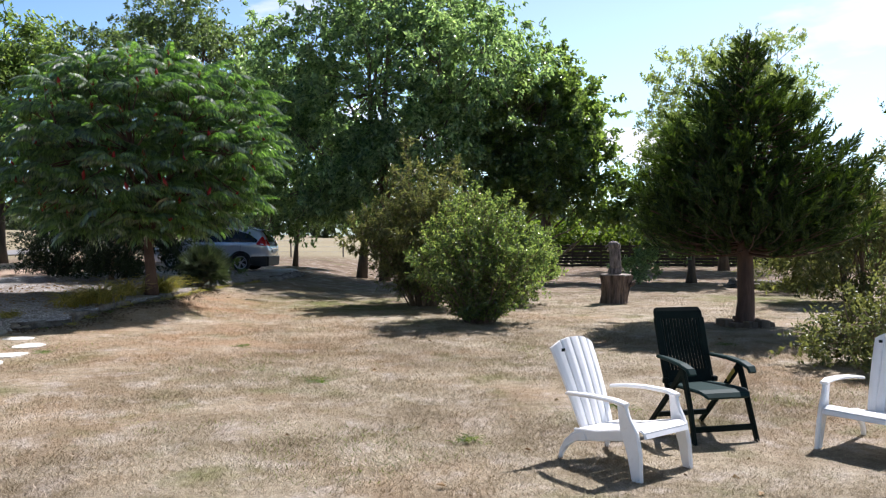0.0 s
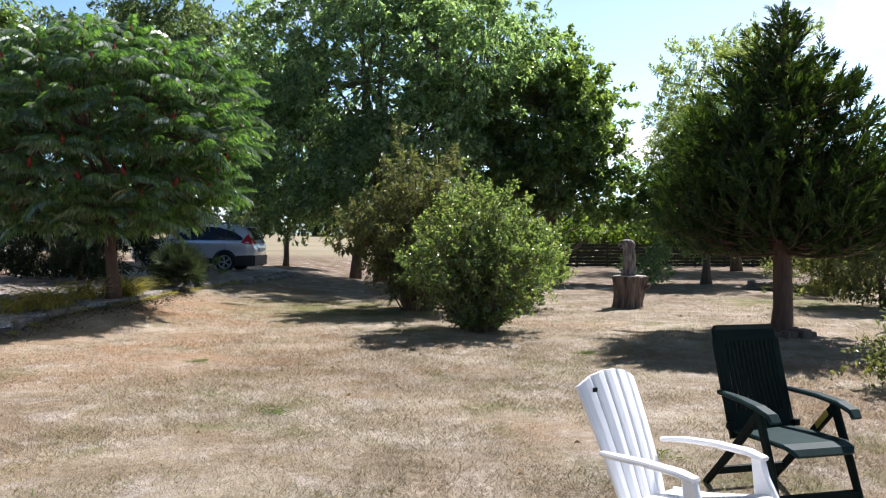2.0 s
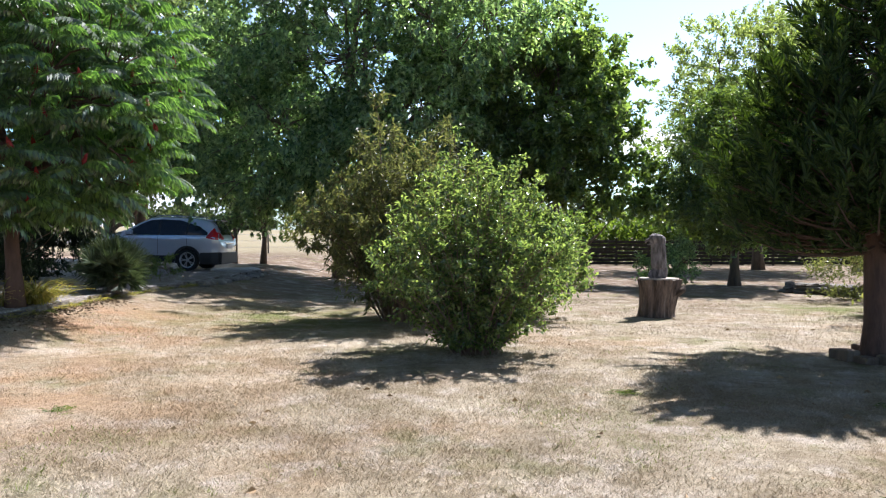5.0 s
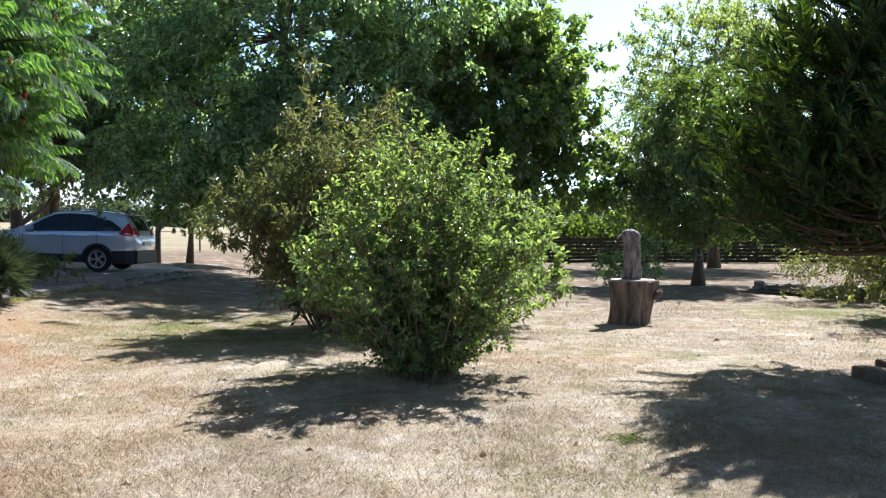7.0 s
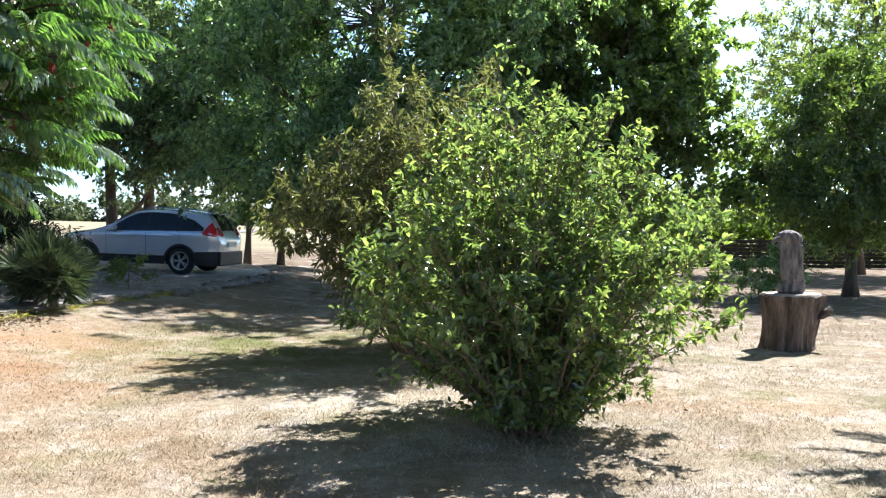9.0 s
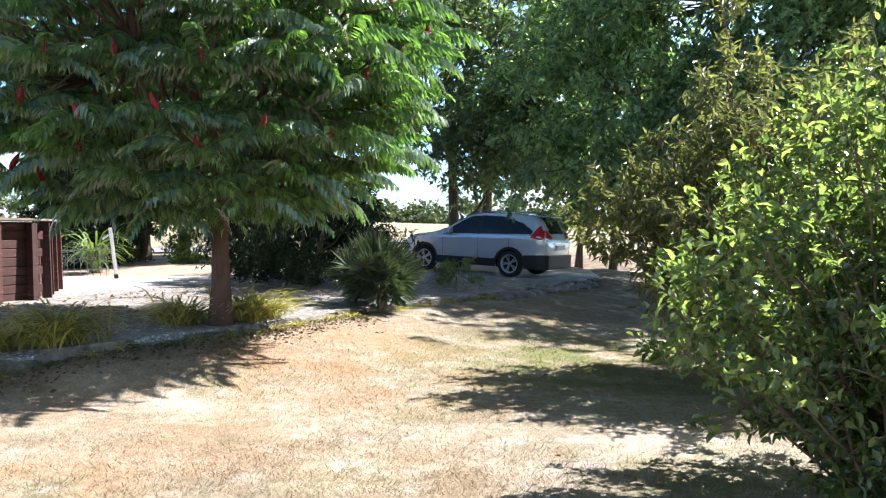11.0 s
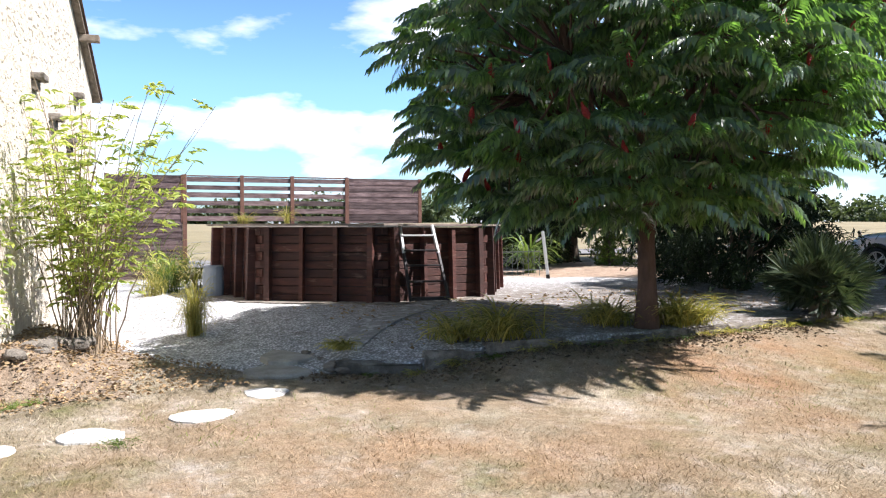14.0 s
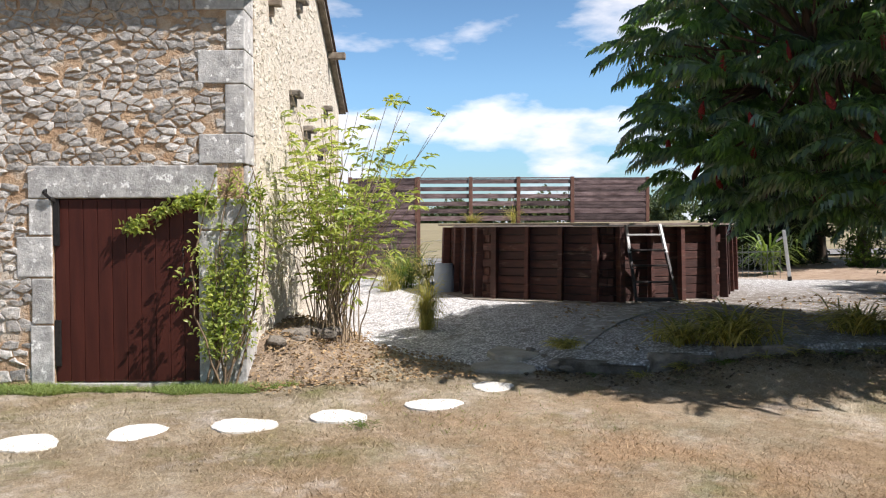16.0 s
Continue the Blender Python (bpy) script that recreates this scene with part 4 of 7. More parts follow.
def lobes_sample(gen, lobes, n, lo=0.5, hi=1.06):
    """Points in the outer part of a set of ellipsoid lobes, and their outward directions."""
    lob = np.array(lobes, float)
    w = (lob[:, 3] * lob[:, 4] + lob[:, 3] * lob[:, 5])
    k = gen.choice(len(lob), n * 3, p=w / w.sum())
    d = unit(gen.normal(size=(n * 3, 3)))
    r = gen.uniform(lo ** 2.2, hi ** 2.2, (n * 3, 1)) ** (1 / 2.2)
    P = lob[k, :3] + d * lob[k, 3:6] * r
    ins = np.zeros(len(P))
    for q in lob:
        ins += (((P - q[:3]) / (q[3:6] * 0.5)) ** 2).sum(1) < 1
    ok = ins < 1
    return P[ok][:n], d[ok][:n]


def foliage(gen, lobes, clusters, per, size, spread, droop=0.3, lo=0.5, oval=False, slim=0.5, out=0.6, hi=1.06):
    """Arrays of leaves on boughs over the lobes; the cluster centres too. Each bough is a flattened tuft with gaps round it."""
    nb = max(14, clusters // 7)
    B, d = lobes_sample(gen, lobes, nb, lo, hi)
    nb = len(B)
    k = max(1, clusters // nb)
    scale = np.array(lobes, float)[:, 3:6].mean() * 0.21
    bs = scale * gen.uniform(0.55, 1.35, (nb, 1, 1))
    off = gen.normal(size=(nb, k, 3)) * bs * np.array([1, 1, 0.55])
    off += d[:, None] * np.abs(gen.normal(size=(nb, k, 1))) * bs * 0.7
    C = (B[:, None] + off).reshape(-1, 3)
    dd = np.repeat(d, k, 0)
    n = len(C)
    # each cluster is a short curved twig with leaves set along both of its sides
    T = unit(dd * out + gen.normal(size=(n, 3)) * 0.62 - np.array([0, 0, droop * 0.5]))
    ln = spread * gen.uniform(1.3, 3.0, (n, 1, 1))
    u = gen.uniform(-0.35, 1.0, (n, per, 1))
    side = unit(np.cross(T, gen.normal(size=(n, 3))))[:, None] * np.where(gen.random((n, per, 1)) < 0.5, 1.0, -1.0)
    P = C[:, None] + T[:, None] * u * ln + gen.normal(size=(n, per, 3)) * spread * 0.22
    P[..., 2] -= (0.25 * np.abs(u) ** 2 * ln)[..., 0] * max(droop, 0.0)
    P = P.reshape(-1, 3)
    D = (T[:, None] * 0.55 + side * 0.75 + gen.normal(size=(n, per, 3)) * 0.38).reshape(-1, 3)
    D[:, 2] -= droop
    L = size * gen.uniform(0.65, 1.3, len(P))
    V, F = leaves(P, D, L, L * slim, gen, oval=oval)
    return V, F, C


def wander(gen, a, b, n=6, bend=0.08):
    a, b = np.array(a, float), np.array(b, float)
    t = np.linspace(0, 1, n)[:, None]
    ln = np.linalg.norm(b - a)
    p = a + (b - a) * t
    return p + np.sin(t * np.pi) * gen.normal(size=(1, 3)) * bend * ln + gen.normal(size=(n, 3)) * bend * 0.18 * ln * np.sin(t * np.pi)


def tree(name, label, category, base, lobes, trunk, seed, leaf, bark=None, clusters=600, per=40, size=0.12, spread=0.3,
         droop=0.3, lo=0.5, oval=False, slim=0.5, stems=((0, 0),), twigs=60, group="", height=None, out=0.6, hi=1.06, kind=""):
    """A tree or shrub: tapered stems with limbs, twigs and a crown of leaves. lobes are relative to the base."""
    gen = np.random.default_rng(seed)
    bark = bark or M_BARK
    bz = float(lawn_z(base[0], base[1])) if len(base) < 3 else base[2]
    root = thing(name, label, category, (base[0], base[1], bz), 0, group, kind)
    V, F, C = foliage(gen, lobes, clusters, per, size, spread, droop, lo, oval, slim, out, hi)
    keep = (V.reshape(-1, 7 if oval else 4, 3)[:, :, 2].min(1) > 0.02)
    k = 7 if oval else 4
    idx = np.flatnonzero(keep)
    remap = -np.ones(len(keep), int)
    remap[idx] = np.arange(len(idx))
    F = F[keep[F[:, 0] // k]]
    F = remap[F // k] * k + F % k
    V = V.reshape(-1, k, 3)[keep].reshape(-1, 3)
    put("crown", tri_mesh("crown", V, F), leaf, root)
    lob = np.array(lobes, float)
    top = height or (lob[:, 2] + lob[:, 5] * 0.6).max()
    for sx, sy in stems:
        mid = lob[np.argmin(((lob[:, :2] - np.array([sx, sy]) * 2) ** 2).sum(1)), :2]
        pts = wander(gen, (sx, sy, -0.1), (mid[0] * 0.7 + sx, mid[1] * 0.7 + sy, top * 0.92), 10, 0.014)
        t = np.linspace(0, 1, 10)
        rad = trunk * (1 - 0.86 * t) * (1 + 0.55 * np.exp(-t * 22))
        put("trunk", tri_mesh("trunk", *tube_arrays(pts, rad, 10), True), bark, root)
        for q in lob:
            if len(stems) > 1 and gen.random() < 0.45:
                continue
            h = np.clip((q[2] - q[5] * 0.3) / top, 0.18, 0.8)
            i = int(h * 9)
            a = pts[max(1, i - 1)]
            lp = wander(gen, a, q[:3] + np.array([0, 0, q[5] * 0.3]), 7, 0.10)
            lr = trunk * (0.42 if len(lob) > 3 else 0.5) * np.linspace(1, 0.2, 7)
            put("limb", tri_mesh("limb", *tube_arrays(lp, lr, 7), True), bark, root)
    items = []
    for c in C[gen.permutation(len(C))[:twigs]]:
        q = lob[np.argmin((((c - lob[:, :3]) / lob[:, 3:6]) ** 2).sum(1))]
        a = q[:3] + (c - q[:3]) * 0.1
        items.append(tube_arrays(wander(gen, a, c, 5, 0.12), trunk * 0.12 * np.linspace(1, 0.3, 5) + 0.004, 4, False))
    if items:
        tagged(put("twig_mass", tri_mesh("twig_mass", *join_arrays(items)), bark, root), kind="stuff")
    return root


def stem_shrub(name, label, base, seed, leaf, bark, stems, reach, height, splay, side, per, size, slim, sag=0.0, thick=0.014, foot=0.3, hang=0.2, low=0.16, oval=True, lean=(0, 0)):
    """A shrub of many stems that fan out from its foot, each with leafy side twigs."""
    gen = np.random.default_rng(seed)
    root = thing(name, label, "shrub", (base[0], base[1], float(lawn_z(base[0], base[1]))))
    P, D, wood = [], [], []
    t = np.linspace(0, 1, 8)
    for k in range(stems):
        a = 2.39996 * k + gen.uniform(-0.3, 0.3)
        q = math.sqrt((k + 0.5) / stems)
        r = reach * q ** 0.9 * gen.uniform(0.86, 1.10) * (1 + 0.13 * math.sin(3 * a + seed) + 0.08 * math.sin(5 * a))
        h = height * (1 - splay * q ** 2.3) * gen.uniform(0.80, 1.05) * (1.16 if k % 9 == 4 else 1.0)
        b = np.array([math.cos(a) * foot * q, math.sin(a) * foot * q, -0.05])
        e = np.array([math.cos(a) * r + lean[0], math.sin(a) * r + lean[1], h])
        pts = b + (e - b) * np.stack([t ** 1.1, t ** 1.1, t ** (0.82 + 0.2 * q)], 1)
        pts[:, 2] += np.sin(t * np.pi) * 0.10 * h * q - sag * r * t ** 3
        pts[1:-1] += gen.normal(size=(6, 3)) * 0.025 * h / 2.4
        put("stem", tri_mesh("stem", *tube_arrays(pts, thick * np.linspace(1, 0.22, 8), 5, False), True), bark, root)
        for s0 in np.concatenate([low + (1 - low) * gen.uniform(0, 1, side) ** 0.95, [0.97, 1.0]]):
            o = np.array([np.interp(s0, t, pts[:, i]) for i in range(3)])
            ln = gen.uniform(0.16, 0.46) * height / 2.5 * (1.15 - 0.45 * s0)
            dr = unit(gen.normal(size=3) * np.array([1, 1, 0.6]) + unit(e - b) * (0.5 if s0 < 0.96 else 2.2) + np.array([0, 0, 0.25 - sag]))
            m = per
            u = gen.uniform(0.12, 1.0, m)[:, None]
            tip = o + dr * ln - np.array([0, 0, sag * 0.35 * ln])
            wood.append(tube_arrays(np.stack([o, (o + tip) / 2 + np.array([0, 0, 0.03 * ln]), tip]), [0.005, 0.0035, 0.002], 3, False))
            P.append(o + (tip - o) * u + gen.normal(size=(m, 3)) * 0.018)
            D.append(dr * 0.55 + gen.normal(size=(m, 3)) * 0.75 - np.array([0, 0, hang]))
    P, D = np.concatenate(P), np.concatenate(D)
    ok = P[:, 2] > 0.09
    P, D = P[ok], D[ok]
    L = size * gen.uniform(0.6, 1.25, len(P))
    V, F = leaves(P, D, L, L * slim, gen, 0.2, oval)
    V[:, 2] = np.maximum(V[:, 2], 0.02)
    put("foliage", tri_mesh("foliage", V, F), leaf, root)
    tagged(put("twig_mass", tri_mesh("twig_mass", *join_arrays(wood)), bark, root), kind="stuff")
    return root


# the broad shrub in the middle of the lawn, and the browning one behind it
stem_shrub("broadleaf_shrub", "spreading light-green shrub fanning from many thin stems in the lawn", (0.75, 16.0), 21, L_SHRUB, M_TWIG, 104, 1.52, 2.62, 0.60, 21, 14, 0.074, 0.54, 0.0, 0.013, 0.28, 0.12, 0.04)
stem_shrub("butterfly_bush", "tall browning shrub with drooping narrow leaves", (-0.5, 19.9), 22, L_BROWN, M_TWIG, 84, 1.95, 3.6, 0.42, 24, 17, 0.125, 0.30, 0.28, 0.020, 0.35, 0.75, 0.20, False)
tree("small_shrub", "bright green rounded shrub on the dry lawn", "shrub", (2.05, 20.3),
     [(0, 0, 0.8, 0.8, 0.8, 0.72), (0.1, 0, 1.3, 0.55, 0.55, 0.5), (-0.3, 0, 1.2, .5, .5, .5)], 0.04, 23, L_SHRUB, M_TWIG, 420, 28, 0.085, 0.14, 0.1, 0.5, False, 0.55, ((-.1, 0), (.15, .1)), 60)
# large trees behind
tree("ash_tree", "tall dense dark-green broadleaf tree with low branches", "tree", (-2.8, 31.8),
     [(0, 0, 7.6, 4.2, 4.0, 3.4), (-2.3, -0.6, 5.2, 2.7, 2.8, 2.4), (2.2, -0.4, 5.6, 2.8, 2.8, 2.6), (0.6, 0, 11.2, 3.0, 2.8, 2.3), (-2.6, 0, 9.4, 1.9, 2.0, 1.7),
      (3.4, 0, 9.0, 1.9, 2.0, 2.0), (-2.8, -0.8, 3.6, 2.0, 2.0, 1.4), (0.5, -1.5, 4.2, 2.6, 2.2, 1.7), (2.4, 0.2, 11.6, 1.6, 1.6, 1.4), (3.6, -0.3, 6.6, 1.6, 1.7, 1.7), (-3.1, -0.4, 7.4, 1.5, 1.6, 1.4), (0.2, -2.0, 7.4, 2.8, 2.0, 2.6), (4.3, -3.0, 8.3, 1.8, 1.8, 1.6), (2.7, -3.0, 8.0, 1.8, 1.7, 1.6), (2.3, -2.4, 5.4, 1.6, 1.6, 1.3), (0.8, 0.2, 13.2, 2.6, 2.4, 1.6)],
     0.17, 24, L_DARK, M_BARK, 4600, 25, 0.175, 0.20, 0.35, 0.25, False, 0.55, ((-0.6, 0.6), (0.45, -0.5)), 300)
tree("maple_tree", "spreading maple with several stems and layered foliage", "tree", (3.7, 31.6),
     [(0.1, 0, 6.0, 2.4, 2.5, 2.3), (0.1, 0, 8.3, 1.15, 1.2, 1.1), (1.1, 0, 7.7, 1.1, 1.2, 1.0), (1.7, -0.2, 6.5, 0.95, 1.2, 0.9), (1.9, -0.3, 5.2, 0.85, 1.1, 0.55), (-1.3, 0, 6.9, 1.6, 1.6, 1.5),
      (-1.7, -0.2, 4.4, 1.6, 1.6, 1.3), (0.3, -0.5, 4.1, 1.9, 1.7, 1.1), (2.6, -0.3, 3.9, 0.8, 1.0, 0.35), (2.7, -0.3, 2.7, 0.7, 0.9, 0.30)],
     0.13, 25, L_MAPLE, M_BARK, 2000, 30, 0.17, 0.20, 0.25, 0.35, False, 0.75, ((-1.1, 0), (-0.5, .3), (0.1, -.2), (.5, .3)), 160)
tree("tall_tree", "tall dark broadleaf tree behind the drive", "tree", (-12.8, 37.0),
     [(0, 0, 7.6, 3.8, 3.6, 3.3), (-1.6, 0, 10.2, 2.4, 2.4, 2.0), (1.4, 0, 9.7, 2.5, 2.4, 2.1), (0, 0, 11.6, 1.7, 1.7, 1.5), (2.6, -0.5, 6.2, 2.2, 2.2, 2.0), (-2.8, 0, 6.6, 2.2, 2.2, 2.1), (1.6, -1.0, 4.2, 2.4, 2.0, 1.4)],
     0.22, 26, L_SHADE, M_BARK, 1900, 34, 0.19, 0.27, 0.35, 0.5, False, 0.5, ((-0.5, 0), (0.5, 0.4)), 140)
tree("broadleaf_tree", "light-green broadleaf tree by the field", "tree", (-20.0, 35.0),
     [(0, 0, 6.6, 3.4, 3.2, 2.8), (-2.0, 0, 8.4, 2.2, 2.2, 1.9), (1.8, 0, 8.0, 2.4, 2.2, 2.0), (0, 0, 9.8, 1.8, 1.8, 1.6), (2.2, -.5, 5.0, 2.0, 2.0, 1.7)],
     0.24, 27, L_MAPLE, M_BARK, 900, 36, 0.22, 0.38, 0.3, 0.5, False, 0.5, ((0, 0),), 90)
tree("boundary_tree", "shady broadleaf tree by the wrought-iron gate", "tree", (-20.2, 28.2),
     [(0, 0, 4.8, 3.0, 2.8, 2.4), (1.6, -0.6, 2.9, 2.0, 2.0, 1.2), (-1.9, -.5, 2.9, 2.0, 2.0, 1.3), (0.2, -1.2, 2.7, 1.8, 1.6, 0.9), (-1.6, 0, 6.0, 2.2, 2.2, 1.8), (1.4, 0, 6.2, 2.0, 2.0, 1.6)],
     0.22, 28, L_SHADE, M_BARK, 800, 36, 0.20, 0.36, 0.35, 0.5, False, 0.5, ((0, 0), (1.3, 0.4)), 80)
tree("drive_tree", "leafy tree shading the parked car", "tree", (-7.5, 35.5),
     [(0, 0, 5.6, 3.2, 2.8, 2.6), (-2.2, 0, 4.6, 2.0, 2.0, 1.7), (2.0, -0.5, 4.4, 2.3, 2.2, 1.9), (0.3, 0, 7.8, 2.2, 2.0, 1.8), (1.2, -1.0, 3.0, 1.6, 1.4, 0.9)],
     0.10, 29, L_DARK, M_BARK, 1200, 34, 0.19, 0.34, 0.35, 0.5, False, 0.5, ((-0.4, 0), (0.7, 0.2)), 90)
tree("round_tree", "small round-crowned tree on a straight trunk", "tree", (9.75, 30.4),
     [(0, 0, 3.9, 2.1, 2.0, 2.0), (-0.5, 0, 2.6, 1.7, 1.7, 1.0), (0.6, 0, 2.7, 1.7, 1.7, 1.1), (0, 0, 5.2, 1.2, 1.2, 1.0)],
     0.16, 30, L_ROUND, M_BARK, 1700, 30, 0.13, 0.18, 0.3, 0.5, False, 0.5, ((0, 0),), 80)
tree("poplar_tree", "airy grey-green tree with upright twigs", "tree", (15.3, 42.2),
     [(0, 0, 7.6, 3.6, 3.4, 3.6), (-2.0, 0, 9.6, 1.7, 1.7, 2.3), (0.2, 0, 11.2, 1.6, 1.6, 1.9), (2.0, 0, 10.4, 1.8, 1.7, 2.2), (3.2, 0, 8.2, 1.6, 1.6, 2.0), (-2.8, 0, 6.6, 1.6, 1.6, 2.0), (0, 0, 4.0, 3.0, 3.0, 1.8)],
     0.22, 31, L_POPLAR, M_BARK, 1800, 30, 0.17, 0.25, -0.3, 0.35, False, 0.5, ((0, 0),), 200, hi=1.1)
tree("side_shrub", "large brownish-green shrub at the garden's edge", "shrub", (11.3, 21.0),
     [(0, 0, 1.7, 1.8, 1.6, 1.5), (0.9, 0, 2.6, 1.5, 1.4, 1.2), (-0.8, 0, 2.2, 1.1, 1.1, 1.0)], 0.08, 32, L_BROWN, M_TWIG, 700, 34, 0.12, 0.22, 0.3, 0.5, False, 0.45, ((-.3, 0), (.3, .2), (0, -.2)), 100)
tree("rose_bush", "loose leafy bush beside the garden chairs", "shrub", (5.75, 10.3),
     [(0, 0, 0.55, 0.85, 0.8, 0.52), (0.4, 0, 0.85, 0.6, 0.6, 0.42), (-0.4, -0.1, 0.62, 0.45, 0.5, 0.42)], 0.025, 33, L_BROWN, M_TWIG, 420, 24, 0.06, 0.12, 0.1, 0.5, True, 0.6, ((-.2, 0), (.2, .1), (0, -.15)), 120)
tree("border_bush", "dark low bush behind the carved stump", "shrub", (7.4, 29.3),
     [(0, 0, 0.6, 0.8, 0.8, 0.6), (0.3, 0, .8, .5, .5, .5)], 0.03, 34, L_DARK, M_TWIG, 160, 26, 0.10, 0.15, 0.2, 0.5, False, 0.5, ((0, 0),), 20)
tree("rock_shrub", "grey-green shrub behind the dry-stone pile", "shrub", (11.3, 25.0),
     [(0, 0, 0.75, 1.3, 1.0, 0.8), (0.8, 0, 1.2, 1.0, .9, .8)], 0.03, 35, L_BROWN, M_TWIG, 420, 26, 0.10, 0.18, 0.1, 0.5, False, 0.35, ((0, 0), (.4, 0)), 50)
tree("yew_bush", "dark spreading evergreen bush on the gravel", "shrub", (-10.2, 23.8, 0.5),
     [(0.3, 0, 0.85, 1.4, 1.3, 0.9), (-1.0, 0.8, 0.9, 1.5, 1.4, 0.95), (-2.2, 1.8, 0.95, 1.3, 1.3, 0.9), (0.6, 0, 1.6, 1.4, 1.1, 0.8), (-0.7, 0.5, 1.35, 1.4, 1.1, 0.85), (1.4, -0.2, 1.0, 0.9, 0.9, 0.8)],
     0.07, 36, L_YEW, M_TWIG, 1000, 36, 0.13, 0.18, 0.3, 0.5, False, 0.28, ((0, 0), (.4, 0)), 40)
tree("box_bush", "clipped round green bush by the road", "shrub", (-17.9, 27.9, 0.45),
     [(0, 0, 0.45, 0.62, 0.6, 0.48)], 0.03, 37, L_HEDGE, M_TWIG, 220, 26, 0.06, 0.08, 0.1, 0.6, False, 0.5, ((0, 0),), 8)
tree("small_plant", "small feathery green plant at the gravel's edge", "plant", (-6.75, 24.5, 0.48),
     [(0, 0, 0.32, 0.34, 0.34, 0.25)], 0.012, 38, L_SHRUB, M_TWIG, 110, 22, 0.06, 0.06, -0.3, 0.4, False, 0.3, ((0, 0),), 16)


for k, (x, y, q) in enumerate(((-19.4, 25.4, 1.15), (-20.6, 27.0, 1.0))):
    tree("laurel_bush", "tall dark laurel bush behind the iron gate", "shrub", (x, y, 0.42),
         [(0, 0, 1.0 * q, 1.1 * q, 1.1 * q, 1.0 * q), (-0.5, -.3, 1.7 * q, 0.9, 0.9, 0.7 * q), (0.6, .2, 1.5 * q, .8, .8, .7 * q)], 0.04, 39 + 100 * k, L_YEW, M_TWIG, 380, 32, 0.15, 0.18, 0.2, 0.4, False, 0.5, ((0, 0),), 20, "laurel bushes")
# hedges and far woods
def hedge(name, label, x0, y0, x1, y1, h, thick, n, seed, leaf, size=0.16):
    gen = np.random.default_rng(seed)
    t = gen.uniform(0, 1, n)
    P = np.stack([x0 + (x1 - x0) * t, y0 + (y1 - y0) * t, np.zeros(n)], 1)
    dd = unit(np.array([[-(y1 - y0), x1 - x0, 0.0]]))
    hh = h * (0.86 + 0.10 * np.sin(t * 37) + 0.08 * np.sin(t * 91 + 1))
    u = gen.uniform(0, 1, n) ** 0.8
    P = P + dd * gen.normal(size=(n, 1)) * thick * 0.35
    P[:, 2] = lawn_z(P[:, 0], P[:, 1]) + u * hh + gen.normal(size=n) * 0.1 * size
    D = gen.normal(size=(n, 3)) + np.array([0, 0, 0.2])
    L = size * gen.uniform(0.6, 1.4, n)
    ob = put(name, tri_mesh(name, *leaves(P, D, L, L * 0.6, gen)), leaf)
    return tagged(ob, label, "hedge", kind="stuff")


hedge("far_hedge", "leafy boundary hedge at the end of the garden", 5, 50, 46, 52, 3.0, 2.4, 40000, 50, L_HEDGE, 0.24)
hedge("side_hedge", "dark boundary hedge along the garden's side", 20, 16, 27, 50, 3.0, 2.4, 24000, 51, L_DARK, 0.24)

# near-black rails: shade of trees and hedge is put into their colour
M_HURDLE = surface("shaded_rail", (0.018, 0.015, 0.012), (0.055, 0.045, 0.036), 5, 0.9, 0.6)


def hurdle(x0, y0, x1, y1, n):
    g = random.Random(55)
    root = thing("hurdle_fence", "weathered rail fence at the end of the garden, shade painted into its dark colour", "fence")
    for k in range(n + 1):
        t = k / n
        x, y = x0 + (x1 - x0) * t, y0 + (y1 - y0) * t
        bm = bmesh.new()
        bar(bm, (x, y, -0.2), (x + g.uniform(-.04, .04), y, 1.45), 0.10, 0.10, 0.01)
        part("post", bm, M_HURDLE, root)
        if k == n:
            continue
        for i in range(7):
            bm = bmesh.new()
            z = 0.12 + 0.19 * i
            bar(bm, (x, y - 0.06, z + g.uniform(-.03, .03)), (x + (x1 - x0) / n, y + (y1 - y0) / n - 0.06, z + g.uniform(-.03, .03)), 0.03, 0.15, 0.005)
            part("rail", bm, M_HURDLE, root)


hurdle(6.0, 46.2, 27.0, 48.4, 12)


def far_wood(name, label, x0, y0, x1, y1, n, r, h, seed):
    gen = np.random.default_rng(seed)
    items = []
    for k in range(n):
        t = (k + gen.uniform(-.3, .3)) / n
        x, y = x0 + (x1 - x0) * t, y0 + (y1 - y0) * t + gen.normal() * r
        hh = h * gen.uniform(0.65, 1.2)
        z = float(lawn_z(x, y))
        lobes = [(x, y, z + hh * 0.45, r * gen.uniform(0.8, 1.3), r, hh * 0.45), (x + r * gen.uniform(-.7, .7), y, z + hh * 0.72, r * 0.6, r * 0.6, hh * 0.28)]
        V, F, C = foliage(gen, lobes, 90, 12, r * 0.17, r * 0.16, 0.2, 0.6, False, 0.7)
        items.append((V, F))
    ob = put(name, tri_mesh(name, *join_arrays(items)), L_FAR)
    return tagged(ob, label, "woodland", kind="stuff")


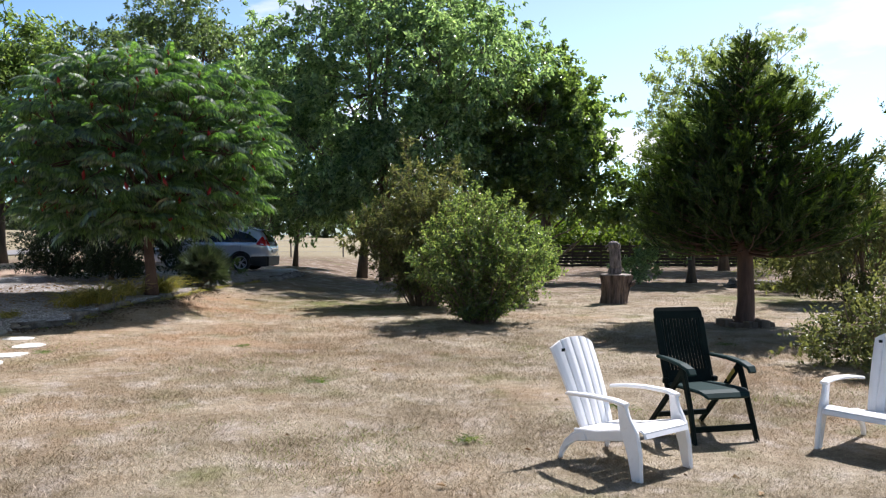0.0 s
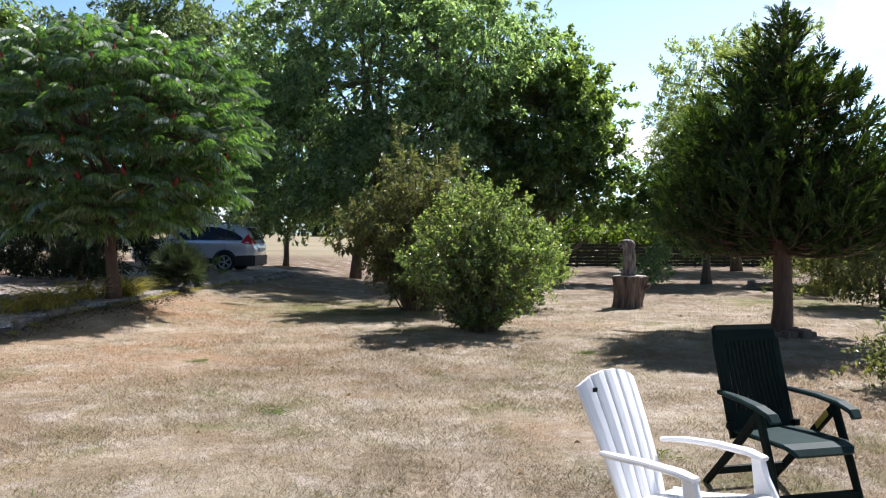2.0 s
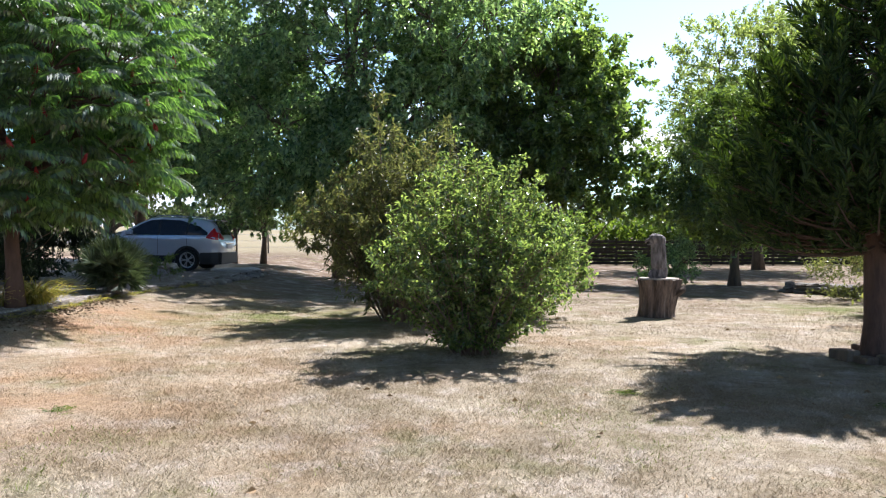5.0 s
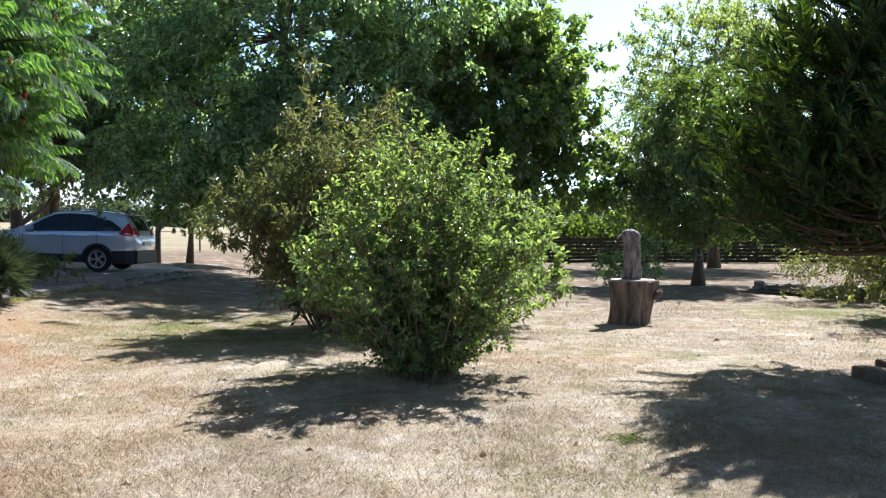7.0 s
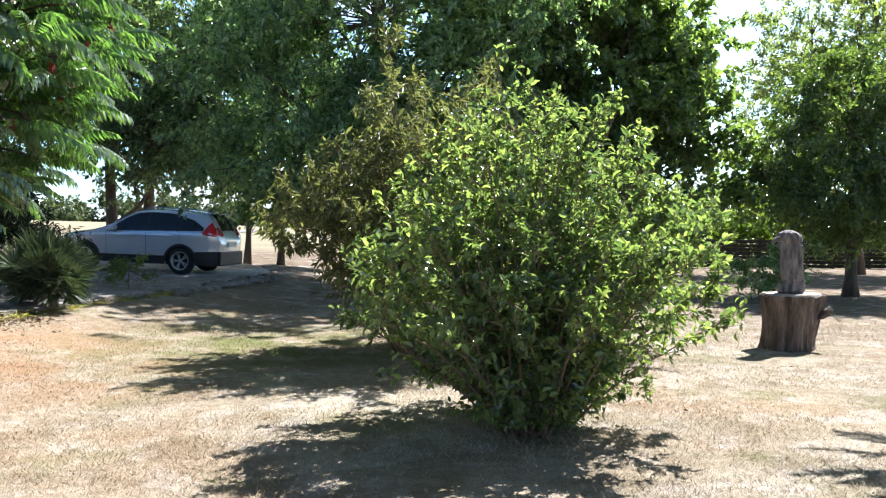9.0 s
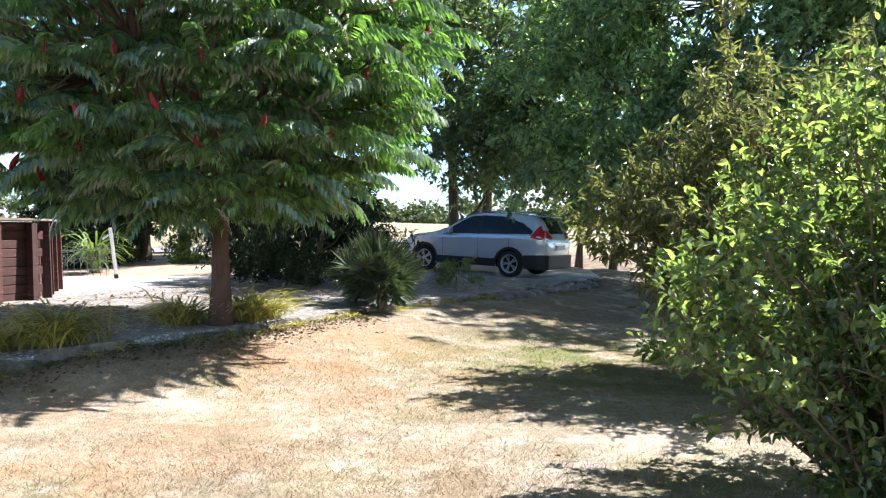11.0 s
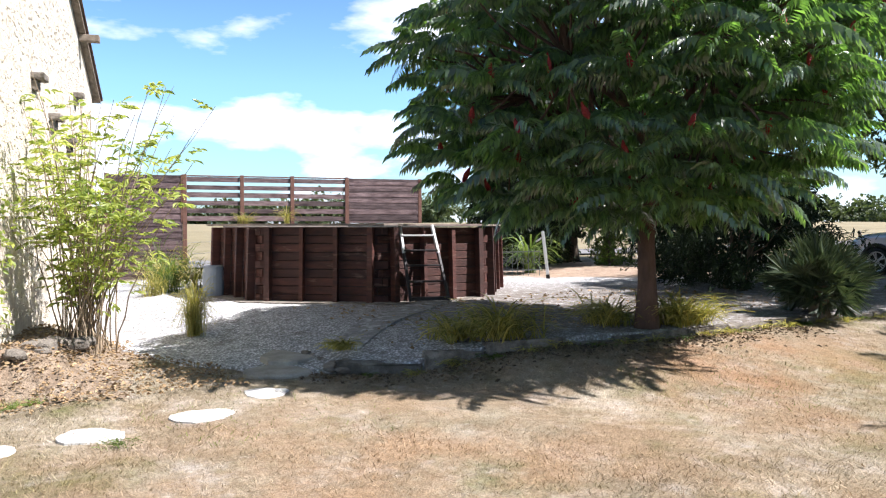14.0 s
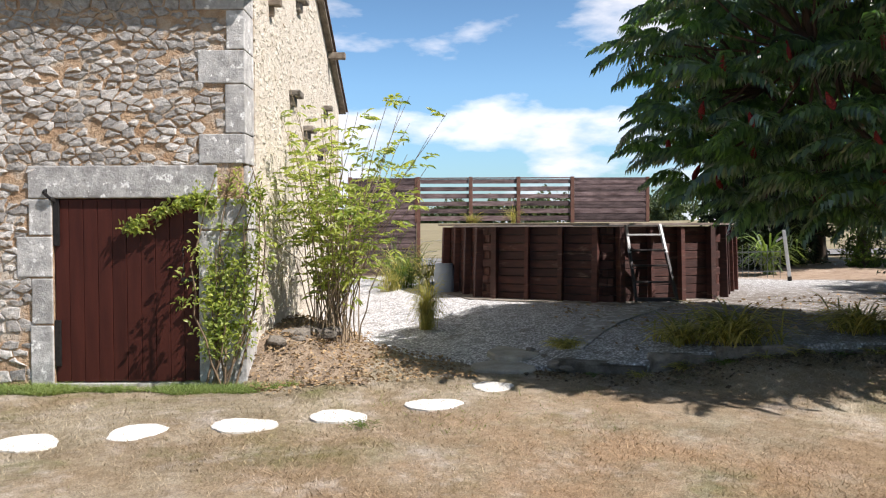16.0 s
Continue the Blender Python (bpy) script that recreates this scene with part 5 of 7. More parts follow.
far_wood("far_wood", "distant dark line of trees across the field", -260, 60, -60, 260, 46, 7.0, 6.2, 61)
far_wood("far_wood", "distant dark line of trees beyond the hedge", -60, 250, 190, 210, 40, 7.5, 12.0, 62)
far_wood("far_wood", "distant trees beyond the fields", -220, -140, -270, 70, 28, 7.0, 5.5, 63)
for k, (x, y, h) in enumerate([(24.5, 40.0, 8.6), (26.5, 41.0, 9.2), (28.4, 40.5, 8.2), (23.0, 36.0, 7.2)]):
    tree("columnar_conifer", "slender dark columnar conifer", "tree", (x, y), [(0, 0, h * 0.45, 0.9, 0.9, h * 0.45), (0, 0, h * 0.75, 0.5, 0.5, h * 0.3)],
         0.14, 70 + k, L_CONIFER, M_BARK, 260, 26, 0.22, 0.24, -0.5, 0.4, False, 0.3, ((0, 0),), 10, "columnar conifers", hi=1.15)


# the stag's-horn sumac
def frond_mesh(gen, ln, pairs, droop):
    """A pinnate leaf along +x: an arching stalk with a comb of leaflets that curve down on both sides."""
    t = np.linspace(0, 1, 6)
    sp = np.stack([ln * (t - 0.16 * droop * t ** 3), np.zeros(6), ln * (0.16 * np.sin(t * 2.6) - droop * t ** 2.4)], 1)
    items = [tube_arrays(sp, 0.005 * (1.2 - t), 3, False)]
    s = np.repeat(np.linspace(0.14, 0.99, pairs), 2) + gen.normal(size=2 * pairs) * 0.008
    side = np.tile([1.0, -1.0], pairs)
    P = np.stack([np.interp(s, t, sp[:, i]) for i in range(3)], 1)
    jit = gen.normal(size=(len(s), 3)) * 0.035
    a = unit(np.stack([0.16 + 0.30 * s, side * (0.72 - 0.20 * s), -0.42 + 0 * s], 1) + jit)
    b = unit(np.stack([0.16 + 0.16 * s, side * (0.26 - 0.08 * s), -0.92 + 0 * s], 1) + jit)
    L = (ln * 0.30 * (0.45 + 0.62 * np.sin(np.pi * (0.12 + 0.72 * s))) * gen.uniform(0.88, 1.12, len(s)))[:, None]
    along = np.array([[1.0, 0, 0]])
    S = unit(along - (a * along).sum(1)[:, None] * a)
    M = P + a * L * 0.48
    V = np.stack([P, M + S * L * 0.115, M - S * L * 0.115, M + b * L * 0.56], 1).reshape(-1, 3)
    o = np.arange(len(s))[:, None] * 4
    F = np.concatenate([o + np.array([q]) for q in ([0, 1, 2], [1, 3, 2])])
    items.append((V, F))
    return join_arrays(items)


def build_sumac():
    gen = np.random.default_rng(77)
    base = (-6.87, 18.12, float(terrace_z(-6.87, 18.12)))
    root = thing("sumac_tree", "domed sumac tree with drooping pinnate leaves and red seed cones", "tree", base)
    arrays = [frond_mesh(gen, 0.66, 16, gen.uniform(0.10, 0.40)) for _ in range(8)]
    meshes = []
    for V, F in arrays:
        me = tri_mesh("leaf", V, F)
        me.materials.append(L_SUMAC)
        meshes.append(me)
    # rosettes over a lopsided dome
    R = 2.80
    tips = []
    for want, lo, hi, gap in ((185, 0.90, 1.0, 0.56), (290, 0.36, 0.76, 0.47)):
        tries = 0
        while len(tips) < want and tries < 40000:
            tries += 1
            a = gen.uniform(0, 6.283)
            z = gen.uniform(1.45, 5.45)
            prof = float(np.interp(z, [1.45, 1.8, 2.3, 3.0, 3.8, 4.4, 4.9, 5.25, 5.45], [0.40, 0.72, 0.94, 1.0, 0.98, 0.88, 0.68, 0.44, 0.12]))
            if gen.random() > prof + 0.1:
                continue
            prof *= 1 + 0.06 * math.sin(3 * a + 1) + 0.05 * math.sin(5 * a + 3 * z)
            r = R * prof * gen.uniform(lo, hi)
            sh = max(0.0, z - 2.7) / 3.0
            p = np.array([math.cos(a) * r - 0.22 + 0.25 * sh, math.sin(a) * r * 0.88 - 0.25 + 0.20 * sh, z])
            d = unit(np.array([math.cos(a), math.sin(a), (z - 2.6) * 0.40]))
            if np.hypot(p[0], p[1]) < 0.3 and z < 4.3:
                continue
            if all(np.linalg.norm(p - q) > gap for q, _ in tips):
                tips.append((p, d))
    trunk_pts = np.array([(0.1, -0.1, -0.1), (0.06, -0.06, 0.5), (-0.02, 0, 1.1), (0.05, 0.02, 1.7), (0.1, 0.05, 2.3)])
    put("trunk", tri_mesh("trunk", *tube_arrays(trunk_pts, [0.18, 0.125, 0.108, 0.10, 0.092], 12), True), M_BARK_RED, root, "reddish-brown furrowed trunk")
    limbs = []
    for k in range(9):
        a = 2 * math.pi * k / 9 + gen.uniform(-.2, .2)
        e = np.array([math.cos(a) * R * 0.55, math.sin(a) * R * 0.55, gen.uniform(2.7, 4.0)])
        lp = wander(gen, trunk_pts[-1] - (0, 0, gen.uniform(0, .7)), e, 7, 0.08)
        limbs.append(lp)
        put("limb", tri_mesh("limb", *tube_arrays(lp, np.linspace(0.065, 0.025, 7), 7), True), M_BARK_RED, root)
    twig, rest, cones = [], [], []
    count = 0
    order = sorted(range(len(tips)), key=lambda i: -(tips[i][0][0] * 0.75 - tips[i][0][1] * 0.9))
    for rank, i in enumerate(order):
        p, d = tips[i]
        best = min(((np.linalg.norm(p - q), tuple(q)) for lp in limbs for q in lp[2:]))
        twig.append(tube_arrays(wander(gen, best[1], p, 5, 0.08), np.linspace(0.022, 0.010, 5), 4, False))
        m = 8 if i < 185 else 6
        for k in range(m):
            a = 2 * math.pi * k / m + gen.uniform(-.3, .3)
            az = np.array([math.cos(a), math.sin(a), 0.0])
            ax = unit(az * 1.0 + d * 0.45)
            ax = unit(np.array([ax[0], ax[1], ax[2] * 0.6 + gen.uniform(-0.20, 0.40)]))
            q = Vector(ax).to_track_quat('X', 'Z').to_matrix().to_4x4()
            s = gen.uniform(0.75, 1.18)
            mat = Matrix.Translation(Vector(p)) @ q @ Matrix.Diagonal((s, s, s, 1))
            v = int(gen.integers(8))
            if count < 300:
                ob = put("leaf", meshes[v], None, root)
                ob.matrix_basis = mat
                count += 1
            else:
                V, F = arrays[v]
                M = np.array(mat)
                rest.append((V @ M[:3, :3].T + M[:3, 3], F))
        if i < 185 and gen.random() < 0.62:
            cones.append((p, gen.uniform(0.16, 0.26)))
    ob = put("foliage", tri_mesh("foliage", *join_arrays(rest)), L_SUMAC, root)
    tagged(ob, kind="stuff")
    tagged(put("twig_mass", tri_mesh("twig_mass", *join_arrays(twig)), M_BARK_RED, root), kind="stuff")
    red = surface("crimson_seed_cone", (0.20, 0.014, 0.012), (0.44, 0.034, 0.024), 30, 0.8, 0.9, 0.02, 90)
    t = np.linspace(0, 1, 7)
    prof = 0.050 * np.array([0.35, 0.8, 1.0, 0.95, 0.8, 0.5, 0.12])
    cm = []
    for k in range(4):
        V, F = tube_arrays(np.stack([0.01 * np.sin(t * 4 + k), 0 * t, t * 0.30], 1), prof * gen.uniform(0.85, 1.15, 7), 9)
        V = V + gen.normal(size=V.shape) * 0.004
        me = tri_mesh("seed_cone", V, F)
        me.materials.append(red)
        cm.append(me)
    for p, h in cones:
        ob = put("seed_cone", cm[int(gen.integers(4))], None, root, "crimson seed cone")
        ob.matrix_basis = pose(p[0], p[1], p[2] + 0.03, gen.uniform(-25, 25), gen.uniform(-25, 25), 0) @ Matrix.Diagonal((0.72, 0.72, h / 0.30, 1))


build_sumac()


# the feathery conifer
def build_conifer():
    gen = np.random.default_rng(88)
    root = thing("cypress_tree", "feathery dark-green conical conifer with a bare lower trunk", "tree", (6.03, 15.45, 0))
    H = 5.7
    put("trunk", tri_mesh("trunk", *tube_arrays([(0, 0, -0.1), (0, 0, 0.15), (0.02, 0, 0.5), (0, 0.02, 1.5), (0, 0, 3.2), (0, 0, H - 0.3)], [0.27, 0.19, 0.165, 0.15, 0.09, 0.02], 12), True), M_BARK_RED, root)
    P, D, Ls, br = [], [], [], []
    t = np.linspace(0, 1, 9)
    for z in np.arange(1.50, H - 0.05, 0.070):
        r = float(np.interp(z, [1.3, 1.5, 2.0, 2.6, 3.2, 3.7, 4.2, 4.8, 5.3, 5.7], [1.75, 2.02, 2.10, 2.0, 1.66, 1.25, 0.92, 0.52, 0.22, 0.03]))
        for k in range(int(3 + 2.4 * r) + (5 if z < 2.6 else 0)):
            a = gen.uniform(0, 6.283)
            rr = r * gen.uniform(0.72, 1.03) * (1 + 0.06 * math.sin(3 * a + z))
            lift = rr * (-0.15 * t + 0.26 * t ** 2.6)
            pts = np.stack([rr * t * math.cos(a), rr * t * math.sin(a), z + lift - 0.05], 1)
            br.append(tube_arrays(pts[::2], 0.020 * (1 - 0.8 * t[::2]) + 0.003, 4, False))
            # flat pinnate sprays along the bough, a tall flame-shaped one at its tip
            for s0 in np.concatenate([gen.uniform(0.25, 0.97, int(2 + 3.4 * rr)), [1.0]]):
                q0 = np.array([np.interp(s0, t, pts[:, i]) for i in range(3)])
                tip = s0 == 1.0
                ax = unit(np.array([math.cos(a), math.sin(a), 0.0]) * 0.60 + np.array([0, 0, 0.85 if tip else 0.55]) + gen.normal(size=3) * np.array([0.36, 0.36, 0.2]))
                pl = gen.uniform(0.34, 0.62) * (0.55 + 0.45 * min(1.0, r)) * (1.1 if tip else 0.85)
                sd = gen.normal(size=3)
                sd = unit(sd - (sd @ ax) * ax)
                for f in np.linspace(0.04, 0.95, 18):
                    for sg in (-1, 1):
                        bl = pl * (0.26 * math.sin(math.pi * (0.22 + 0.66 * f)) + 0.05) * gen.uniform(0.75, 1.2)
                        d1 = unit(ax * 1.0 + sd * sg * 0.55 + gen.normal(size=3) * 0.22)
                        P.append(q0 + ax * pl * f)
                        D.append(d1)
                        Ls.append(bl)
                P.append(q0 + ax * pl * 0.70)
                D.append(ax)
                Ls.append(pl * 0.32)
    P, D, Ls = np.array(P), np.array(D), np.array(Ls)
    put("crown", tri_mesh("crown", *leaves(P, D, Ls, Ls * 0.18 + 0.006, gen, 0.2)), L_CONIFER, root)
    tagged(put("bough_mass", tri_mesh("bough_mass", *join_arrays(br)), M_BARK_RED, root), kind="stuff")


build_conifer()
bm = bmesh.new()
for k in range(10):
    q = 2 * math.pi * k / 10
    bar(bm, (0.42 * math.cos(q), 0.40 * math.sin(q), -0.05), (0.42 * math.cos(q), 0.40 * math.sin(q), 0.10 + 0.03 * (k % 3)), 0.24, 0.20, 0.03)
ring = part("root_edging", bm, M_BARK)
ring.matrix_world = pose(6.03, 15.45, 0, 0, 0, 12)
tagged(ring, "ring of dark log ends around the conifer's foot", "edging")

# ---- garden chairs ----
def white_resin():
    """Sun-bleached white resin with faint grime."""
    m, N, L, b = nodes("white_resin")
    tc = N.new("ShaderNodeTexCoord")
    v = tc.outputs["Object"]
    c = ramp_node(N, L, noise_node(N, L, v, 5.0, 6.0, 0.65), [(0.35, (0.80, 0.80, 0.79)), (0.65, (0.86, 0.86, 0.86))])
    f = ramp_node(N, L, noise_node(N, L, v, 9.0, 8.0, 0.7), [(0.60, (0, 0, 0)), (0.80, (0.5, 0.5, 0.5))])
    L.new(mixed(N, L, f, c, (0.58, 0.56, 0.52)), b.inputs["Base Color"])
    b.inputs["Roughness"].default_value = 0.36
    bump_node(N, L, noise_node(N, L, v, 70.0, 3.0), 0.06, 0.002, b)
    return m


M_WHITE = white_resin()
M_GREENBLACK = surface("dark_green_resin", (0.004, 0.008, 0.007), (0.009, 0.017, 0.014), 5, 0.62, 0.12, 0.002, 70, spec=0.08)
# lighter teal paints in the sheen on seat and arms; hardly any gloss
M_GREENSHEEN = surface("sheen_toned_green_resin", (0.009, 0.026, 0.025), (0.017, 0.042, 0.040), 5, 0.55, 0.12, 0.002, 70, spec=0.07)
M_BRASS = plain("yellow_sticker", (0.45, 0.30, 0.05), 0.5)


def strip(bm, pts, width, thick, side=(1, 0, 0), bevel=0.008):
    """A flat strip of even thickness along a line of points; widths may vary."""
    side = Vector(side)
    n = len(pts)
    ws = [width] * n if isinstance(width, (int, float)) else width
    rings = []
    for i, p in enumerate(pts):
        p = Vector(p)
        d = (Vector(pts[min(i + 1, n - 1)]) - Vector(pts[max(i - 1, 0)])).normalized()
        up = side.cross(d).normalized()
        w, t = ws[i] / 2, thick / 2
        b = min(bevel, t * 0.8)
        rings.append([bm.verts.new(p + side * x + up * z) for x, z in ((-w, -t + b), (-w + b, -t), (w - b, -t), (w, -t + b), (w, t - b), (w - b, t), (-w + b, t), (-w, t - b))])
    for A, B in zip(rings, rings[1:]):
        for i in range(8):
            bm.faces.new((A[i], A[(i + 1) % 8], B[(i + 1) % 8], B[i]))
    bm.faces.new(rings[0])
    bm.faces.new(rings[-1])


def build_white_chair(at, rz):
    """A moulded resin armchair with a fanned, grooved back; its front faces -y."""
    root = thing("garden_armchair", "white moulded-resin garden armchair with a fanned slatted back", "chair", at, rz, "garden chairs")

    def back_at(u, t):
        """A place on the back's face: u across from -1 to 1, t up from 0 to 1."""
        top = 0.965 - 0.085 * abs(u) ** 2.4
        return Vector((u * (0.185 + 0.065 * t ** 0.8), 0.205 + 0.235 * t + 0.05 * t * t + 0.02 * u * u, 0.245 + (top - 0.245) * t))

    n = 5
    for k in range(n):
        u0, u1 = -1 + 2 * k / n + 0.018, -1 + 2 * (k + 1) / n - 0.018
        bm = bmesh.new()
        rows = []
        for t in np.linspace(0, 1, 12):
            row = []
            for f in (0.0, 0.12, 0.5, 0.88, 1.0):
                p = back_at(u0 + (u1 - u0) * f, t)
                p.y -= 0.010 * (1 - (2 * f - 1) ** 4)
                row.append(bm.verts.new(p))
            rows.append(row)
        for A, B in zip(rows, rows[1:]):
            for i in range(4):
                bm.faces.new((A[i], A[i + 1], B[i + 1], B[i]))
        r = bmesh.ops.extrude_face_region(bm, geom=list(bm.faces))
        bmesh.ops.translate(bm, vec=(0, 0.018, -0.002), verts=[v for v in r["geom"] if isinstance(v, bmesh.types.BMVert)])
        part("back_slat", bm, M_WHITE, root)
    # the thin web behind the slats, which closes the grooves
    bm = bmesh.new()
    rows = [[bm.verts.new(back_at(u, t) + Vector((0, 0.006, 0))) for u in np.linspace(-0.97, 0.97, 9)] for t in np.linspace(0.02, 0.965, 9)]
    for A, B in zip(rows, rows[1:]):
        for i in range(8):
            bm.faces.new((A[i], A[i + 1], B[i + 1], B[i]))
    r = bmesh.ops.extrude_face_region(bm, geom=list(bm.faces))
    bmesh.ops.translate(bm, vec=(0, 0.006, 0), verts=[v for v in r["geom"] if isinstance(v, bmesh.types.BMVert)])
    part("back_shell", bm, M_WHITE, root)
    # the seat: flush slats that roll over at the front
    line = [(0.205, 0.262), (0.10, 0.272), (-0.02, 0.292), (-0.14, 0.322), (-0.25, 0.352), (-0.34, 0.372), (-0.395, 0.372), (-0.43, 0.352), (-0.445, 0.315)]
    for (y0, z0), (y1, z1) in zip(line, line[1:]):
        bm = bmesh.new()
        d = Vector((0, y1 - y0, z1 - z0)).normalized() * 0.003
        strip(bm, [Vector((0, y0, z0)) + d, Vector((0, y1, z1)) - d], 0.50, 0.022, (1, 0, 0), 0.006)
        part("seat_slat", bm, M_WHITE, root)
    for s in (-1, 1):
        bm = bmesh.new()
        strip(bm, [(s * 0.262, 0.22, 0.225), (s * 0.264, 0.0, 0.255), (s * 0.266, -0.20, 0.30), (s * 0.268, -0.36, 0.33)], [0.10, 0.085, 0.085, 0.09], 0.024, (0, 0.15, 0.98), 0.008)
        part("seat_side", bm, M_WHITE, root)
        bm = bmesh.new()
        strip(bm, [(s * 0.300, -0.315, 0.556), (s * 0.308, -0.22, 0.574), (s * 0.310, -0.02, 0.574), (s * 0.300, 0.17, 0.560), (s * 0.262, 0.31, 0.540)], [0.070, 0.084, 0.076, 0.068, 0.045], 0.028, (1, 0, 0), 0.010)
        part("armrest", bm, M_WHITE, root)
        # the leg widens into a panel under the arm and slants forward to its foot
        bm = bmesh.new()
        strip(bm, [(s * 0.300, -0.275, 0.560), (s * 0.298, -0.295, 0.47), (s * 0.292, -0.335, 0.36), (s * 0.292, -0.385, 0.20), (s * 0.296, -0.415, 0.0)], [0.075, 0.095, 0.150, 0.120, 0.085], 0.042, (0.12 * s, 0.99, 0), 0.012)
        part("front_leg", bm, M_WHITE, root)
        bm = bmesh.new()
        strip(bm, [(s * 0.262, 0.10, 0.235), (s * 0.264, 0.22, 0.205), (s * 0.268, 0.31, 0.135), (s * 0.272, 0.355, 0.06), (s * 0.274, 0.37, 0.0)], [0.085, 0.075, 0.060, 0.052, 0.050], 0.038, (0, 0.45, 0.89), 0.010)
        part("rear_leg", bm, M_WHITE, root)
    return root


white_a = build_white_chair((1.38, 6.02, 0), 37)
white_a.scale = (1.0, 1.0, 0.97)
bm = bmesh.new()
box(bm, (-0.185, 0.438, 0.855), (-0.155, 0.450, 0.880), 0.003)
part("label", bm, M_GREENBLACK, white_a, "small dark worn mark")
copy_thing(white_a, pose(3.62, 6.42, 0, 0, 0, -52))


def build_recliner():
    root = thing("folding_chair", "dark green folding resin recliner with a slatted high back", "chair", (2.31, 6.93, 0), 14, "garden chairs")
    G = M_GREENBLACK
    a, b = Vector((0, 0.16, 0.42)), Vector((0, 0.40, 1.09))
    bm = bmesh.new()
    strip(bm, [b + Vector((0, -0.03, -0.10)), b + Vector((0, -0.005, -0.03)), b + Vector((0, 0.012, 0.0))], [0.50, 0.50, 0.46], 0.036, (1, 0, 0), 0.014)
    part("top_rail", bm, G, root)
    bm = bmesh.new()
    strip(bm, [a + Vector((0, 0, -0.02)), a.lerp(b, 0.18)], 0.46, 0.028, (1, 0, 0), 0.010)
    part("bottom_rail", bm, G, root)
    for s in (-1, 1):
        bm = bmesh.new()
        strip(bm, [a + Vector((s * 0.220, 0, -0.05)), a.lerp(b, 0.5) + Vector((s * 0.223, 0.012, 0)), b + Vector((s * 0.226, -0.03, -0.09))], 0.066, 0.036, (1, 0, 0), 0.010)
        part("back_stile", bm, G, root)
    for i in range(12):
        x = -0.185 + 0.37 * i / 11
        bm = bmesh.new()
        strip(bm, [a.lerp(b, 0.17) + Vector((x, 0, 0)), a.lerp(b, 0.5) + Vector((x, 0.012, 0)), a.lerp(b, 0.87) + Vector((x, 0, 0))], 0.0265, 0.020, (1, 0, 0), 0.005)
        part("back_slat", bm, G, root)
    bm = bmesh.new()
    strip(bm, [(0, -0.42, 0.400), (0, -0.395, 0.428), (0, -0.33, 0.443), (0, -0.1, 0.435), (0, 0.16, 0.42)], [0.40, 0.45, 0.48, 0.48, 0.46], 0.030, (1, 0, 0), 0.010)
    part("seat", bm, M_GREENSHEEN, root, "dark green seat panel, its sheen painted as lighter teal")
    for s in (-1, 1):
        bm = bmesh.new()
        strip(bm, [(s * 0.29, -0.34, 0.590), (s * 0.293, -0.31, 0.628), (s * 0.297, -0.20, 0.655), (s * 0.29, 0.0, 0.668), (s * 0.27, 0.26, 0.665)], [0.075, 0.085, 0.088, 0.075, 0.05], 0.030, (1, 0, 0), 0.010)
        part("armrest", bm, M_GREENSHEEN, root, "wide drooping armrest, its sheen painted as lighter teal")
        bm = bmesh.new()
        strip(bm, [(s * 0.28, -0.16, 0.64), (s * 0.285, -0.30, 0.30), (s * 0.30, -0.40, 0.0)], [0.068, 0.060, 0.050], 0.032, (0, 1, 0), 0.008)
        part("front_leg", bm, G, root)
        bm = bmesh.new()
        strip(bm, [(s * 0.268, -0.18, 0.63), (s * 0.264, 0.05, 0.38), (s * 0.27, 0.42, 0.0)], [0.062, 0.058, 0.048], 0.032, (0, 0.6, 0.8), 0.008)
        leg = part("rear_leg", bm, G, root)
        if s > 0:
            bm = bmesh.new()
            strip(bm, [(0.2490, -0.135, 0.585), (0.2470, -0.035, 0.475)], 0.038, 0.004, (0, 0.6, 0.8), 0.001)
            part("sticker", bm, M_BRASS, leg, "yellow warning sticker")
        bm = bmesh.new()
        bar(bm, (s * 0.225, 0.165, 0.455), (s * 0.275, 0.165, 0.455), 0.05, 0.05, 0.015)
        part("hinge_knob", bm, G, root)
    for z, y in ((0.13, -0.36), (0.12, 0.30)):
        bm = bmesh.new()
        bar(bm, (-0.28, y, z), (0.28, y, z), 0.035, 0.05, 0.008)
        part("stretcher", bm, G, root)


build_recliner()

# ---- carved stump ----
M_STUMP = surface("stump_bark", (0.030, 0.021, 0.017), (0.235, 0.170, 0.135), 11, 0.95, 1.0, 0.06, 22, stretch=(1, 1, 0.18), stain=((0.33, 0.27, 0.23), 6.0, 0.58, 0.70))
M_CUT = surface("cut_wood", (0.30, 0.25, 0.21), (0.50, 0.43, 0.36), 9, 0.9, 0.5, 0.01, 50)
M_CARVED = surface("weathered_carving", (0.030, 0.024, 0.022), (0.36, 0.32, 0.31), 13, 0.85, 1.0, 0.05, 30, stretch=(1, 1, 0.28))


